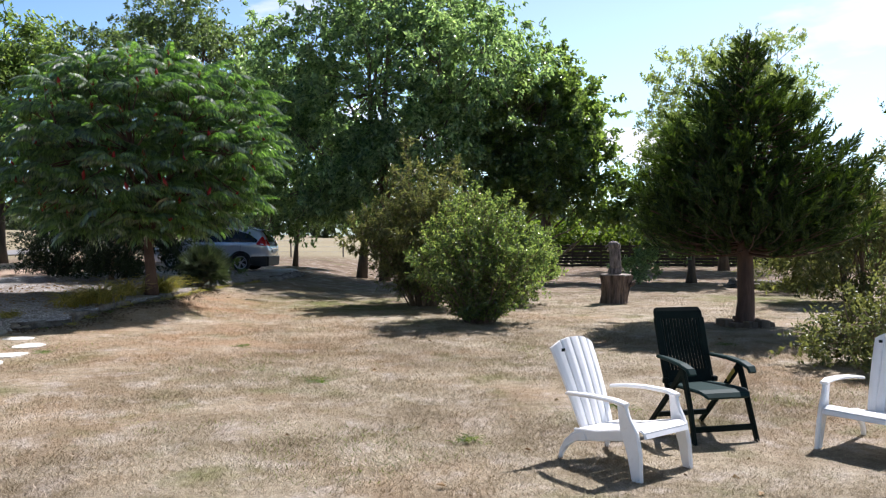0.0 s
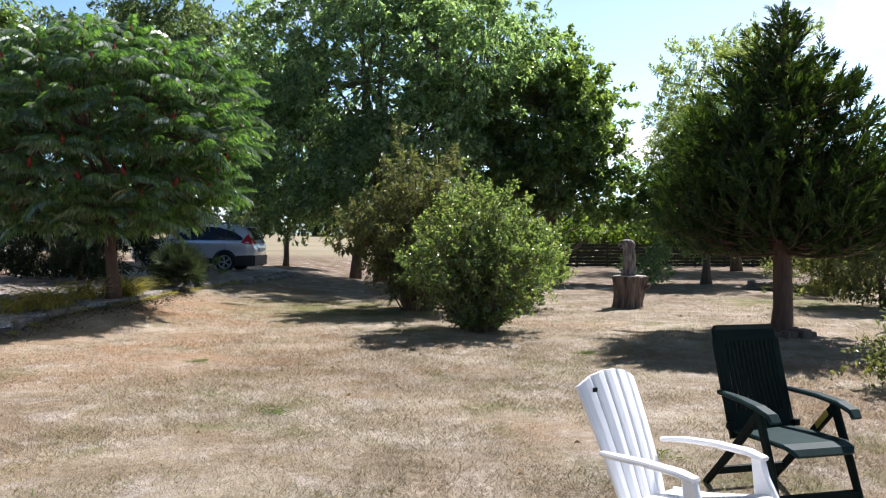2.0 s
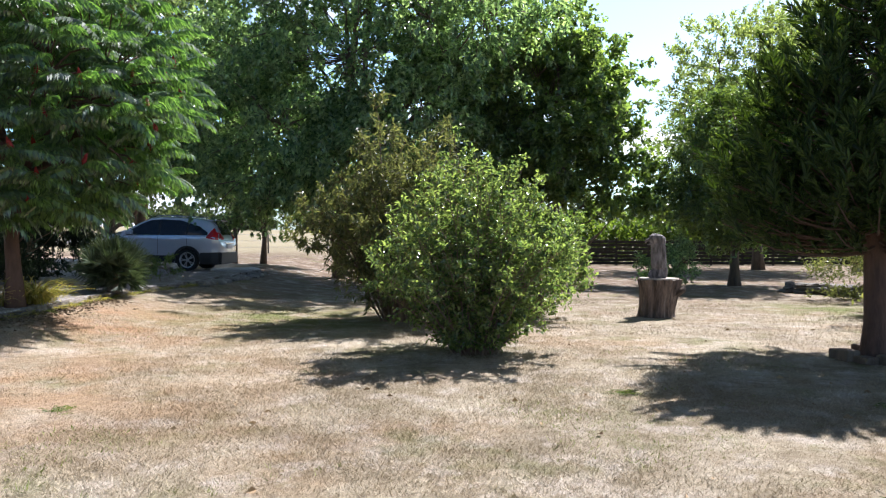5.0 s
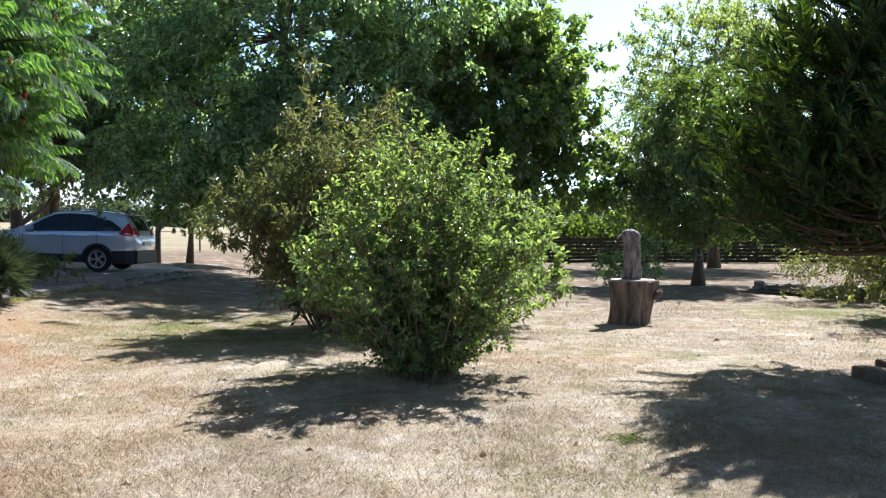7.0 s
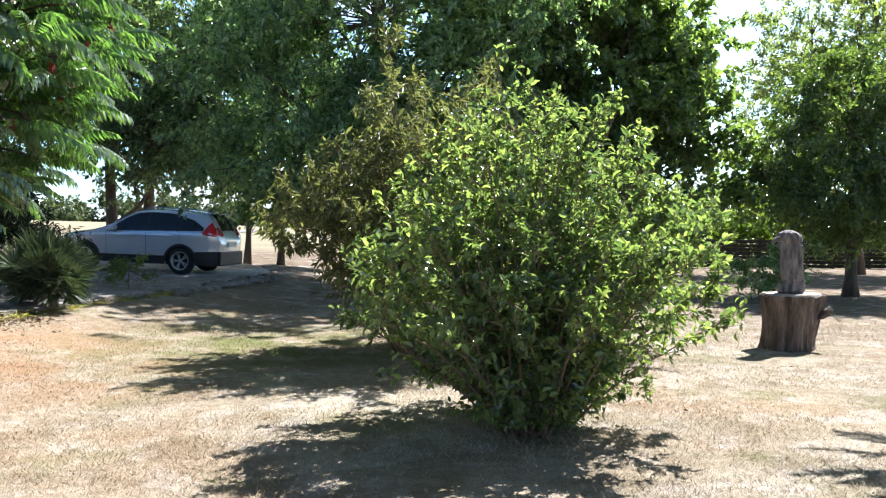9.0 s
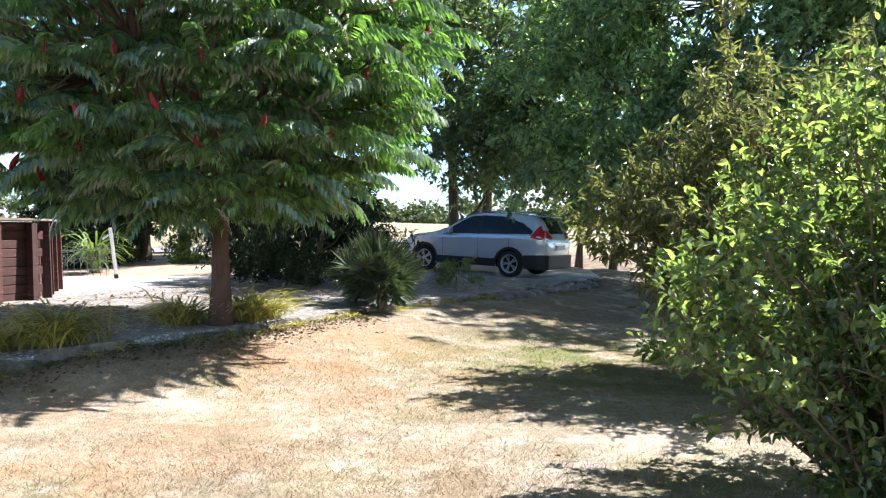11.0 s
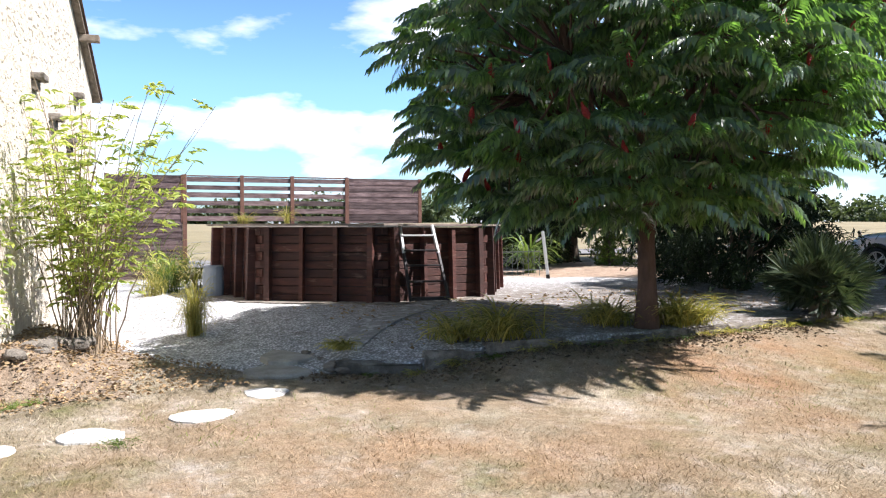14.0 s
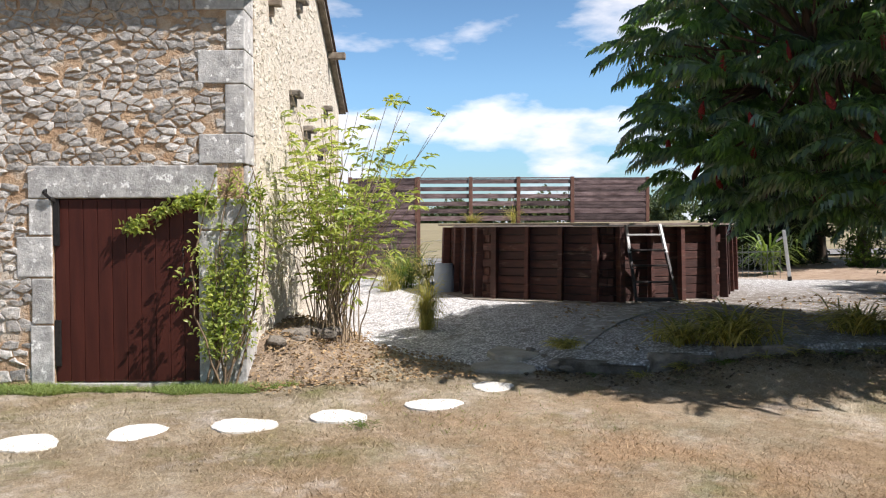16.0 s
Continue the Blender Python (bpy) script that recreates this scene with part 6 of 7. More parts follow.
def lathe(bm, rings, sides, wob, seed, cap=True):
    g = random.Random(seed)
    ph = [g.uniform(0, 6.28) for _ in range(4)]
    prev = None
    for k, (x, y, z, rx, ry) in enumerate(rings):
        ring = []
        for i in range(sides):
            a = 2 * math.pi * i / sides
            r = 1 + wob * (math.sin(3 * a + ph[0]) + 0.7 * math.sin(5 * a + ph[1] + z) + 0.6 * math.sin(11 * a + ph[2]) + 0.4 * math.sin(17 * a + ph[3] + 2 * z))
            ring.append(bm.verts.new((x + rx * r * math.cos(a), y + ry * r * math.sin(a), z + g.uniform(-.006, .006))))
        if prev:
            for i in range(sides):
                bm.faces.new((prev[i], prev[(i + 1) % sides], ring[(i + 1) % sides], ring[i]))
        elif cap:
            bm.faces.new(ring)
        prev = ring
    if cap:
        bm.faces.new(prev)


stump = thing("tree_stump", "broad barked tree stump used as a plinth", "stump", (4.62, 20.75, 0))
bm = bmesh.new()
lathe(bm, [(-0.05, 0, -0.05, 0.385, 0.36), (-0.05, 0, 0.05, 0.345, 0.335), (-0.04, 0, 0.16, 0.335, 0.32), (-0.02, 0, 0.30, 0.345, 0.33), (-0.01, 0, 0.45, 0.362, 0.34), (0, 0, 0.60, 0.385, 0.355), (0, 0, 0.70, 0.405, 0.37), (0, 0, 0.76, 0.415, 0.375)], 96, 0.062, 4)
part("bark", bm, M_STUMP, stump)
bm = bmesh.new()
lathe(bm, [(0, 0, 0.745, 0.40, 0.36), (0, 0, 0.785, 0.385, 0.345)], 30, 0.02, 4)
part("cut_top", bm, M_CUT, stump, "grey weathered cut face")
bm = bmesh.new()
lathe(bm, [(0.33, -0.12, 0.44, 0.05, 0.05), (0.40, -0.13, 0.50, 0.075, 0.07), (0.45, -0.13, 0.57, 0.06, 0.06), (0.47, -0.13, 0.62, 0.02, 0.02)], 14, 0.08, 12)
part("burr", bm, M_STUMP, stump)
bm = bmesh.new()
lathe(bm, [(-0.03, 0, 0, 0.125, 0.12), (-0.03, 0, 0.05, 0.155, 0.14), (-0.02, 0, 0.12, 0.145, 0.13), (0.0, 0, 0.17, 0.115, 0.11), (0.02, 0, 0.22, 0.145, 0.125), (0.02, 0, 0.34, 0.150, 0.13),
           (0.01, 0, 0.48, 0.148, 0.13), (0.0, 0, 0.60, 0.138, 0.125), (0.0, 0, 0.68, 0.140, 0.13), (-0.02, -0.01, 0.74, 0.165, 0.145), (-0.03, -0.02, 0.80, 0.165, 0.145), (-0.04, -0.02, 0.85, 0.13, 0.12), (-0.04, -0.02, 0.885, 0.04, 0.04)], 44, 0.05, 8)
lathe(bm, [(-0.10, -0.03, 0.80, 0.085, 0.075), (-0.19, -0.03, 0.775, 0.060, 0.055), (-0.245, -0.03, 0.735, 0.030, 0.035), (-0.255, -0.03, 0.70, 0.012, 0.012)], 16, 0.05, 9)
lathe(bm, [(-0.09, -0.03, 0.70, 0.065, 0.055), (-0.17, -0.03, 0.675, 0.045, 0.04), (-0.205, -0.03, 0.655, 0.015, 0.015)], 14, 0.05, 13)
lathe(bm, [(0.10, -0.08, 0.0, 0.05, 0.05), (0.135, -0.08, 0.10, 0.045, 0.04), (0.14, -0.06, 0.20, 0.04, 0.035), (0.12, -0.04, 0.28, 0.02, 0.02)], 12, 0.05, 10)
for k in range(9):
    q = -2.75 + k * 0.27
    bar(bm, (0.02 + 0.150 * math.cos(q), 0.128 * math.sin(q), 0.20), (0.0 + 0.142 * math.cos(q), 0.126 * math.sin(q), 0.68), 0.020 + 0.012 * (k % 2), 0.035, 0.008)
carv = part("wood_carving", bm, M_CARVED, smooth=True)
fuse = carv.modifiers.new("fuse", 'REMESH')
fuse.mode, fuse.voxel_size, fuse.use_smooth_shade = 'VOXEL', 0.010, True
carv.matrix_world = pose(4.60, 20.75, 0.785)
tagged(carv, "weathered grey wooden carving standing on a stump", "carving")

# ---- dry-stone pile ----
M_ROCK = surface("grey_rock", (0.11, 0.10, 0.09), (0.36, 0.33, 0.29), 4, 0.95, 0.9, 0.04, 20, random_part=0.2, stain=((0.06, 0.065, 0.05), 2, 0.5, 0.7))


def rock(name, x, y, z, sx, sy, sz, seed, label, category, group, mat=None):
    g = random.Random(seed)
    bm = bmesh.new()
    bmesh.ops.create_icosphere(bm, subdivisions=2, radius=1.0)
    for v in bm.verts:
        n = noise.noise(v.co * 1.6 + Vector((seed * 3.1, 0, 0)))
        m = noise.noise(v.co * 4.0 + Vector((0, seed * 2.3, 0)))
        v.co *= 1 + 0.34 * n + 0.20 * m + g.uniform(-0.07, 0.07)
        v.co.z = max(-0.75, min(0.75, v.co.z))
        v.co = Vector((v.co.x * sx, v.co.y * sy, v.co.z * sz))
    ob = part(name, bm, mat or M_ROCK)
    ob.matrix_world = pose(x, y, z, g.uniform(-6, 6), g.uniform(-6, 6), g.uniform(0, 360))
    return tagged(ob, label, category, group)


def bank_z(x, y):
    """A low bank of earth and litter against the gable."""
    u = (x + 8.47) * -0.968 + (y - 10.65) * 0.25
    v = (x + 8.47) * 0.25 + (y - 10.65) * 0.968
    return lawn_z(x, y) + 0.42 * smooth01(1.35, 0.05, v) * smooth01(-0.3, 0.8, u) * smooth01(4.5, 2.2, u) + 0.008


M_BANK = surface("earth_and_litter", (0.16, 0.11, 0.07), (0.38, 0.29, 0.20), 7, 0.95, 1.0, 0.05, 26, stain=((0.46, 0.40, 0.32), 4.0, 0.55, 0.72))
bu, bv = np.meshgrid(np.linspace(-0.35, 4.6, 70), np.linspace(-0.02, 1.4, 26))
BX, BY = -8.47 - 0.968 * bu + 0.25 * bv, 10.65 + 0.25 * bu + 0.968 * bv
BZ = bank_z(BX, BY) + np.abs(rough_noise(BX, BY, 7.0, 0.035)) - 0.02
bank = put("earth_bank", grid_mesh("earth_bank", BX, BY, BZ, False), M_BANK)
tagged(bank, "low bank of dry earth and leaf litter against the gable", "bank", kind="structure")
g = random.Random(14)
for i in range(36):
    t = (i // 3) / 11
    layer = i % 3
    rock("flat_rock", 10.4 + 1.5 * t + g.uniform(-.1, .1), 27.6 - 2.2 * t + g.uniform(-.15, .25), 0.05 + 0.095 * layer, g.uniform(0.16, 0.34), g.uniform(0.13, 0.24), g.uniform(0.065, 0.10), 100 + i,
         "grey flat rock in a low dry-stone pile", "rock", "rocks of the dry-stone pile")
for i in range(22):
    rock("edging_rock", -8.15 + g.uniform(-.5, .55), 14.25 + g.uniform(-.30, .30), 0.12 + g.uniform(-.04, .03), g.uniform(0.06, 0.15), g.uniform(0.05, 0.11), g.uniform(0.03, 0.06), 140 + i,
         "rough grey lump of rubble at the terrace corner", "rock", "rocks at the terrace corner", M_KERB)
for i in range(14):
    t = i / 13
    rock("rubble_rock", -9.0 - 1.5 * t + g.uniform(-.2, .2), 11.05 + 0.7 * t + g.uniform(-.15, .35), float(bank_z(-9.0 - 1.5 * t, 11.1 + .7 * t)) + 0.01, g.uniform(0.08, 0.2), g.uniform(0.07, 0.15), g.uniform(0.05, 0.10), 170 + i,
         "lump of rubble under the shrub by the barn", "rock", "rubble by the barn", M_KERB)
for i in range(22):
    y = 24.2 + i * 0.28
    rock("border_rock", float(kerb_x(y)) + 0.25 + g.uniform(-.1, .15), y, float(lawn_z(kerb_x(y) + .3, y)) + 0.03, g.uniform(0.12, 0.22), g.uniform(0.10, 0.2), g.uniform(0.07, 0.12), 200 + i,
         "small dark rock along the drive's edge", "rock", "rocks along the drive")

# ---- stone path slab on the gravel ----
M_PATH = surface("worn_concrete", (0.20, 0.19, 0.17), (0.38, 0.36, 0.33), 5, 0.9, 0.6, 0.02, 22, stain=((0.55, 0.54, 0.52), 7.0, 0.50, 0.64))
items = []
for k in range(6):
    t0, t1 = k / 6, (k + 1) / 6 - 0.01
    a, b = Vector((-8.35, 14.45, 0)), Vector((-11.45, 17.7, 0))
    p, q = a.lerp(b, t0), a.lerp(b, t1)
    s = Vector((0.70, 0.67, 0)) * 0.27
    bm = bmesh.new()
    lo, hi = [], []
    for c in (p - s, q - s, q + s, p + s):
        z = float(terrace_z(c.x, c.y)) + 0.022
        lo.append(bm.verts.new((c.x, c.y, z - 0.08)))
        hi.append(bm.verts.new((c.x, c.y, z)))
    bm.faces.new(lo)
    bm.faces.new(hi)
    for i in range(4):
        bm.faces.new((lo[i], lo[(i + 1) % 4], hi[(i + 1) % 4], hi[i]))
    sl = part("path_slab", bm, M_PATH)
    tagged(sl, "dark worn concrete path slab across the gravel", "path slab", "path slabs")

# ---- parked car ----
def car_paint():
    m, N, L, b = nodes("silver_paint")
    tc = N.new("ShaderNodeTexCoord")
    L.new(ramp_node(N, L, noise_node(N, L, tc.outputs["Object"], 3.0), [(0.3, (0.56, 0.60, 0.67)), (0.7, (0.62, 0.66, 0.73))]), b.inputs["Base Color"])
    b.inputs["Metallic"].default_value, b.inputs["Roughness"].default_value = 0.45, 0.22
    b.inputs["Coat Weight"].default_value, b.inputs["Coat Roughness"].default_value = 0.8, 0.06
    return m


M_PAINT = car_paint()
M_TRIM = plain("black_plastic", (0.012, 0.012, 0.013), 0.55)
M_GLASS = plain("tinted_glass", (0.014, 0.018, 0.022), 0.03, 0.0, 0.8)
M_TYRE = surface("tyre_rubber", (0.010, 0.010, 0.010), (0.022, 0.021, 0.020), 9, 0.85, 0.3)
M_RIM = plain("alloy_rim", (0.55, 0.56, 0.58), 0.28, 0.85)
M_RED = plain("red_lamp_glass", (0.42, 0.010, 0.014), 0.12, 0.0, 0.7)
M_CHROME = plain("chrome_trim", (0.75, 0.76, 0.78), 0.15, 1.0)
M_LAMP = plain("clear_lamp_glass", (0.7, 0.72, 0.75), 0.1)
CX_TOP = ([-1.0, -.95, -.86, -.72, -.58, -.40, .2, .9, 1.30, 1.70, 2.15, 2.40, 3.0, 3.3, 3.48, 3.57], [.86, 1.02, 1.24, 1.47, 1.58, 1.625, 1.665, 1.67, 1.625, 1.44, 1.17, 1.08, .99, .91, .78, .58])
CX_W = ([-1.0, -.94, -.75, -.4, .2, 2.4, 3.1, 3.4, 3.57], [.66, .80, .875, .905, .915, .91, .865, .74, .52])
CX_BELT = ([-1.0, -.6, .5, 2.2, 3.0, 3.57], [1.04, 1.09, 1.05, 1.0, .93, .55])


def car_half(x, z):
    """Half width of the car's body at a place along it and a height."""
    w, top = np.interp(x, *CX_W), np.interp(x, *CX_TOP)
    belt = np.minimum(np.interp(x, *CX_BELT), top - 0.03)
    low = w * (0.95 + 0.05 * smooth01(0.2, 0.55, z)) - 0.012 * np.cos((z - 0.62) * 9)
    f = np.clip((z - belt) / np.maximum(top - belt, 0.03), 0, 1)
    roof = w * np.where(top - belt > 0.2, 0.70, 0.86)
    up = (w - 0.015) + (roof - w) * f ** 1.15
    return np.where(z <= belt, low, up * np.sqrt(np.clip(1 - np.clip((f - 0.86) / 0.14, 0, 1) ** 2 * 0.55, 0, 1)))


def side_patch(bot, top, x0, x1, off, nx=14, nz=5, sides=(1, -1), thick=0.0):
    """Arrays of a patch lying on the car's flanks between two lines over x."""
    out = []
    xs = np.linspace(x0, x1, nx)
    for s in sides:
        Z = np.stack([np.interp(xs, *bot) + (np.interp(xs, *top) - np.interp(xs, *bot)) * t for t in np.linspace(0, 1, nz)], 1)
        X = np.repeat(xs[:, None], nz, 1)
        Y = s * (car_half(X, Z) + off)
        i = (np.arange(nx - 1)[:, None] * nz + np.arange(nz - 1)[None]).ravel()
        V = np.stack([X, Y, Z], -1).reshape(-1, 3)
        W = V.copy()
        W[:, 1] -= s * 0.02
        F = np.concatenate([np.stack([i, i + 1, i + nz + 1], 1), np.stack([i, i + nz + 1, i + nz], 1)])
        if s < 0:
            F = F[:, ::-1]
        out.append((V, F[:, ::-1]))
    return out


def top_patch(x0, x1, half, off, nx=10, ny=9):
    xs = np.linspace(x0, x1, nx)
    X = np.repeat(xs[:, None], ny, 1)
    Y = np.linspace(-1, 1, ny)[None] * np.interp(xs, (x0, x1), half)[:, None]
    Z = np.interp(X, *CX_TOP) - 0.05 * (Y / 0.65) ** 2 + off
    i = (np.arange(nx - 1)[:, None] * ny + np.arange(ny - 1)[None]).ravel()
    return np.stack([X, Y, Z], -1).reshape(-1, 3), np.concatenate([np.stack([i, i + ny, i + ny + 1], 1), np.stack([i, i + ny + 1, i + 1], 1)])


def build_car():
    root = thing("parked_car", "silver compact sport-utility car parked on the gravel drive", "car", (-7.54, 29.90, 0.468), 176.5)
    root.matrix_world = pose(-7.54, 29.90, 0.468, 0, -2.0, 176.5)
    # body shell
    xs = np.unique(np.concatenate([np.linspace(-1.0, 3.57, 120), [-0.98, 3.55]]))
    rows = []
    for x in xs:
        top = float(np.interp(x, *CX_TOP))
        bot = 0.24 + 0.10 * float(smooth01(3.2, 3.57, x)) + 0.12 * float(smooth01(-0.8, -1.0, x))
        zs = np.concatenate([np.linspace(bot, top - 0.06, 26), [top - 0.03, top - 0.012]])
        hw = car_half(np.full(28, x), zs)
        right = [(x, -h, z) for h, z in zip(hw, zs)]
        mid = [(x, y * hw[-1], top - 0.05 * (y * hw[-1] / 0.65) ** 2 * 0.3) for y in np.linspace(-0.9, 0.9, 9)]
        left = [(x, h, z) for h, z in zip(hw[::-1], zs[::-1])]
        rows.append(right + mid + left)
    A = np.array(rows)
    r, c = A.shape[:2]
    i = (np.arange(r - 1)[:, None] * c + np.arange(c - 1)[None]).ravel()
    F = np.stack([i, i + c, i + c + 1, i + 1], 1)
    V = A.reshape(-1, 3)
    ctr = V[F].mean(1)
    hole = np.zeros(len(F), bool)
    for wx in (0.0, 2.62):
        hole |= ((ctr[:, 0] - wx) ** 2 + (ctr[:, 2] - 0.345) ** 2 < 0.385 ** 2) & (abs(ctr[:, 1]) > 0.5)
    F = F[~hole]
    tri = np.concatenate([F[:, [0, 1, 2]], F[:, [0, 2, 3]]])
    ends = []
    for row, rev in ((0, False), (r - 1, True)):
        ring = np.arange(c) + row * c
        V = np.concatenate([V, V[ring].mean(0)[None]])
        q = np.stack([ring, np.roll(ring, -1), np.full(c, len(V) - 1)], 1)
        ends.append(q[:, ::-1] if rev else q)
    put("body", tri_mesh("body", V, np.concatenate([tri] + ends), True), M_PAINT, root, "silver-blue painted body")
    # underside and wheel wells
    bm = bmesh.new()
    box(bm, (-0.85, -0.60, 0.22), (3.35, 0.60, 0.75))
    part("underbody", bm, M_TRIM, root)
    # windows
    belt = ([-0.8, 0.5, 2.2], [1.13, 1.09, 1.04])
    def head(x, d=0.10):
        return float(np.interp(x, *CX_TOP)) - d
    xs_ = [-0.62, -0.30, 0.3, 0.9, 1.25, 1.55, 1.80, 2.00]
    top = (xs_, [1.20, 1.40, 1.555, 1.565, 1.53, 1.40, 1.25, 1.10])
    for nm, a, b in (("quarter_window", -0.60, 0.02), ("rear_window", 0.06, 0.90), ("front_window", 0.96, 1.95)):
        for s in (1, -1):
            V, F = join_arrays(side_patch(belt, top, a, b, 0.006, sides=(s,)))
            put(nm, tri_mesh(nm, V, F), M_GLASS, root)
    for a, b in ((0.015, 0.065), (0.895, 0.965)):
        for s in (1, -1):
            V, F = join_arrays(side_patch(belt, top, a, b, 0.008, 2, 8, sides=(s,)))
            put("pillar_cover", tri_mesh("pillar_cover", V, F), M_TRIM, root, "black door pillar cover")
    V, F = top_patch(1.36, 2.22, (0.56, 0.70), 0.012)
    put("windscreen", tri_mesh("windscreen", V, F), M_GLASS, root)
    V, F = top_patch(-0.90, -0.60, (0.62, 0.52), 0.014)
    put("tailgate_window", tri_mesh("tailgate_window", V, F), M_GLASS, root)
    for s in (1, -1):
        V, F = join_arrays(side_patch(([-1, 2.3], [1.10, 1.01]), ([-1, 2.3], [1.125, 1.03]), -0.62, 2.05, 0.012, 20, 2, (s,)))
        put("window_trim", tri_mesh("window_trim", V, F), M_CHROME, root)
        # cladding and bumpers
        V, F = join_arrays(side_patch(([-1, 3.5], [0.25, 0.25]), ([-1, 3.5], [0.47, 0.44]), 0.40, 2.22, 0.014, 16, 3, (s,)))
        put("sill_cladding", tri_mesh("sill_cladding", V, F), M_TRIM, root)
        V, F = join_arrays(side_patch(([-1, 0], [0.24, 0.24]), ([-1, 0], [0.62, 0.56]), -0.995, -0.40, 0.014, 12, 3, (s,)))
        put("bumper_corner", tri_mesh("bumper_corner", V, F), M_TRIM, root)
        # tail lamp: tall, following the pillar
        V, F = join_arrays(side_patch(([-0.97, -0.80, -0.58], [0.99, 1.00, 1.04]), ([-0.97, -0.88, -0.78, -0.70, -0.58], [1.05, 1.20, 1.38, 1.30, 1.07]), -0.965, -0.58, 0.016, 12, 5, (s,)))
        put("tail_lamp", tri_mesh("tail_lamp", V, F), M_RED, root, "red tail lamp climbing the rear pillar")
        V, F = join_arrays(side_patch(([2.9, 3.5], [0.74, 0.70]), ([2.9, 3.5], [0.86, 0.80]), 2.95, 3.48, 0.014, 8, 3, (s,)))
        put("headlamp", tri_mesh("headlamp", V, F), M_LAMP, root)
        # door seams and handles
        for x in (0.93, 0.02, 2.02):
            V, F = join_arrays(side_patch(([-1, 3], [0.48, 0.48]), ([-1, 3], [1.09, 1.06]), x - 0.005, x + 0.005, 0.004, 2, 8, (s,)))
            put("door_seam", tri_mesh("door_seam", V, F), M_TRIM, root)
        for x in (0.17, 1.10):
            bm = bmesh.new()
            h = float(car_half(np.array(x + .08), np.array(0.97)))
            box(bm, (x, s * h - 0.012, 0.955), (x + 0.19, s * h + 0.028, 0.99), 0.010)
            part("door_handle", bm, M_PAINT, root)
        bm = bmesh.new()
        h = float(car_half(np.array(1.85), np.array(1.08)))
        box(bm, (1.74, s * (h + 0.02) - 0.02, 1.07), (1.92, s * (h + 0.17) + 0.02, 1.20), 0.03)
        bar(bm, (1.86, s * (h - 0.04), 1.07), (1.84, s * (h + 0.06), 1.09), 0.06, 0.05, 0.01)
        part("wing_mirror", bm, M_PAINT, root)
        V, F = tube_arrays([(-0.35, s * 0.60, 1.64), (-0.2, s * 0.605, 1.675), (0.5, s * 0.61, 1.70), (1.0, s * 0.60, 1.68), (1.18, s * 0.59, 1.65)], 0.014, 6)
        put("roof_rail", tri_mesh("roof_rail", V, F), M_CHROME, root)
        # wheels and arches
        for wx in (0.0, 2.62):
            a = np.linspace(-0.12, math.pi + 0.12, 26)
            V = []
            for q in a:
                for rr, o in ((0.372, -0.05), (0.375, 0.020), (0.435, 0.020), (0.44, -0.01)):
                    x, z = wx + rr * math.cos(q), 0.345 + rr * math.sin(q)
                    V.append((x, s * (float(car_half(np.array(x), np.array(max(z, 0.3)))) + o), z))
            F = []
            for k in range(25):
                for j in range(3):
                    F += [(k * 4 + j, k * 4 + j + 1, k * 4 + 5 + j), (k * 4 + j, k * 4 + 5 + j, k * 4 + 4 + j)]
            put("wheel_arch", tri_mesh("wheel_arch", V, F), M_TRIM, root)
            wheel = new("wheel")
            wheel.parent = root
            wheel.matrix_basis = pose(wx, s * 0.80, 0.345, 90, 0, 0) if s < 0 else pose(wx, s * 0.80, 0.345, -90, 0, 0)
            bm = bmesh.new()
            lathe(bm, [(0, 0, -0.11, 0.245, 0.245), (0, 0, -0.11, 0.315, 0.315), (0, 0, -0.08, 0.343, 0.343), (0, 0, 0.07, 0.343, 0.343), (0, 0, 0.10, 0.315, 0.315), (0, 0, 0.10, 0.245, 0.245), (0, 0, 0.05, 0.235, 0.235)], 36, 0, 1, False)
            part("tyre", bm, M_TYRE, wheel, smooth=False)
            bm = bmesh.new()
            lathe(bm, [(0, 0, -0.02, 0.20, 0.20), (0, 0, 0.0, 0.24, 0.24)], 30, 0, 1, True)
            part("brake_disc", bm, M_TRIM, wheel)
            bm = bmesh.new()
            lathe(bm, [(0, 0, 0.085, 0.246, 0.246), (0, 0, 0.098, 0.24, 0.24), (0, 0, 0.09, 0.215, 0.215), (0, 0, 0.03, 0.21, 0.21)], 36, 0, 1, False)
            lathe(bm, [(0, 0, 0.05, 0.05, 0.05), (0, 0, 0.085, 0.05, 0.05), (0, 0, 0.09, 0.035, 0.035)], 16, 0, 1, True)
            for k in range(5):
                for dv in (-0.16, 0.16):
                    q = 2 * math.pi * k / 5
                    bar(bm, (0.03 * math.cos(q), 0.03 * math.sin(q), 0.072), (0.225 * math.cos(q + dv), 0.225 * math.sin(q + dv), 0.078), 0.028, 0.022, 0.004)
            part("rim", bm, M_RIM, wheel)
    bm = bmesh.new()
    box(bm, (-1.035, -0.74, 0.25), (-0.86, 0.74, 0.61), 0.03)
    part("rear_bumper", bm, M_TRIM, root)
    bm = bmesh.new()
    box(bm, (-1.045, -0.26, 0.74), (-1.0, 0.26, 0.86), 0.005)
    part("number_plate", bm, plain("plate_white", (0.6, 0.6, 0.58), 0.4), root)
    bm = bmesh.new()
    box(bm, (-1.04, -0.42, 0.88), (-0.985, 0.42, 0.915), 0.008)
    part("tailgate_trim", bm, M_CHROME, root)
    bm = bmesh.new()
    box(bm, (-0.74, -0.55, 1.575), (-0.48, 0.55, 1.61), 0.012)
    part("spoiler", bm, M_PAINT, root)


build_car()

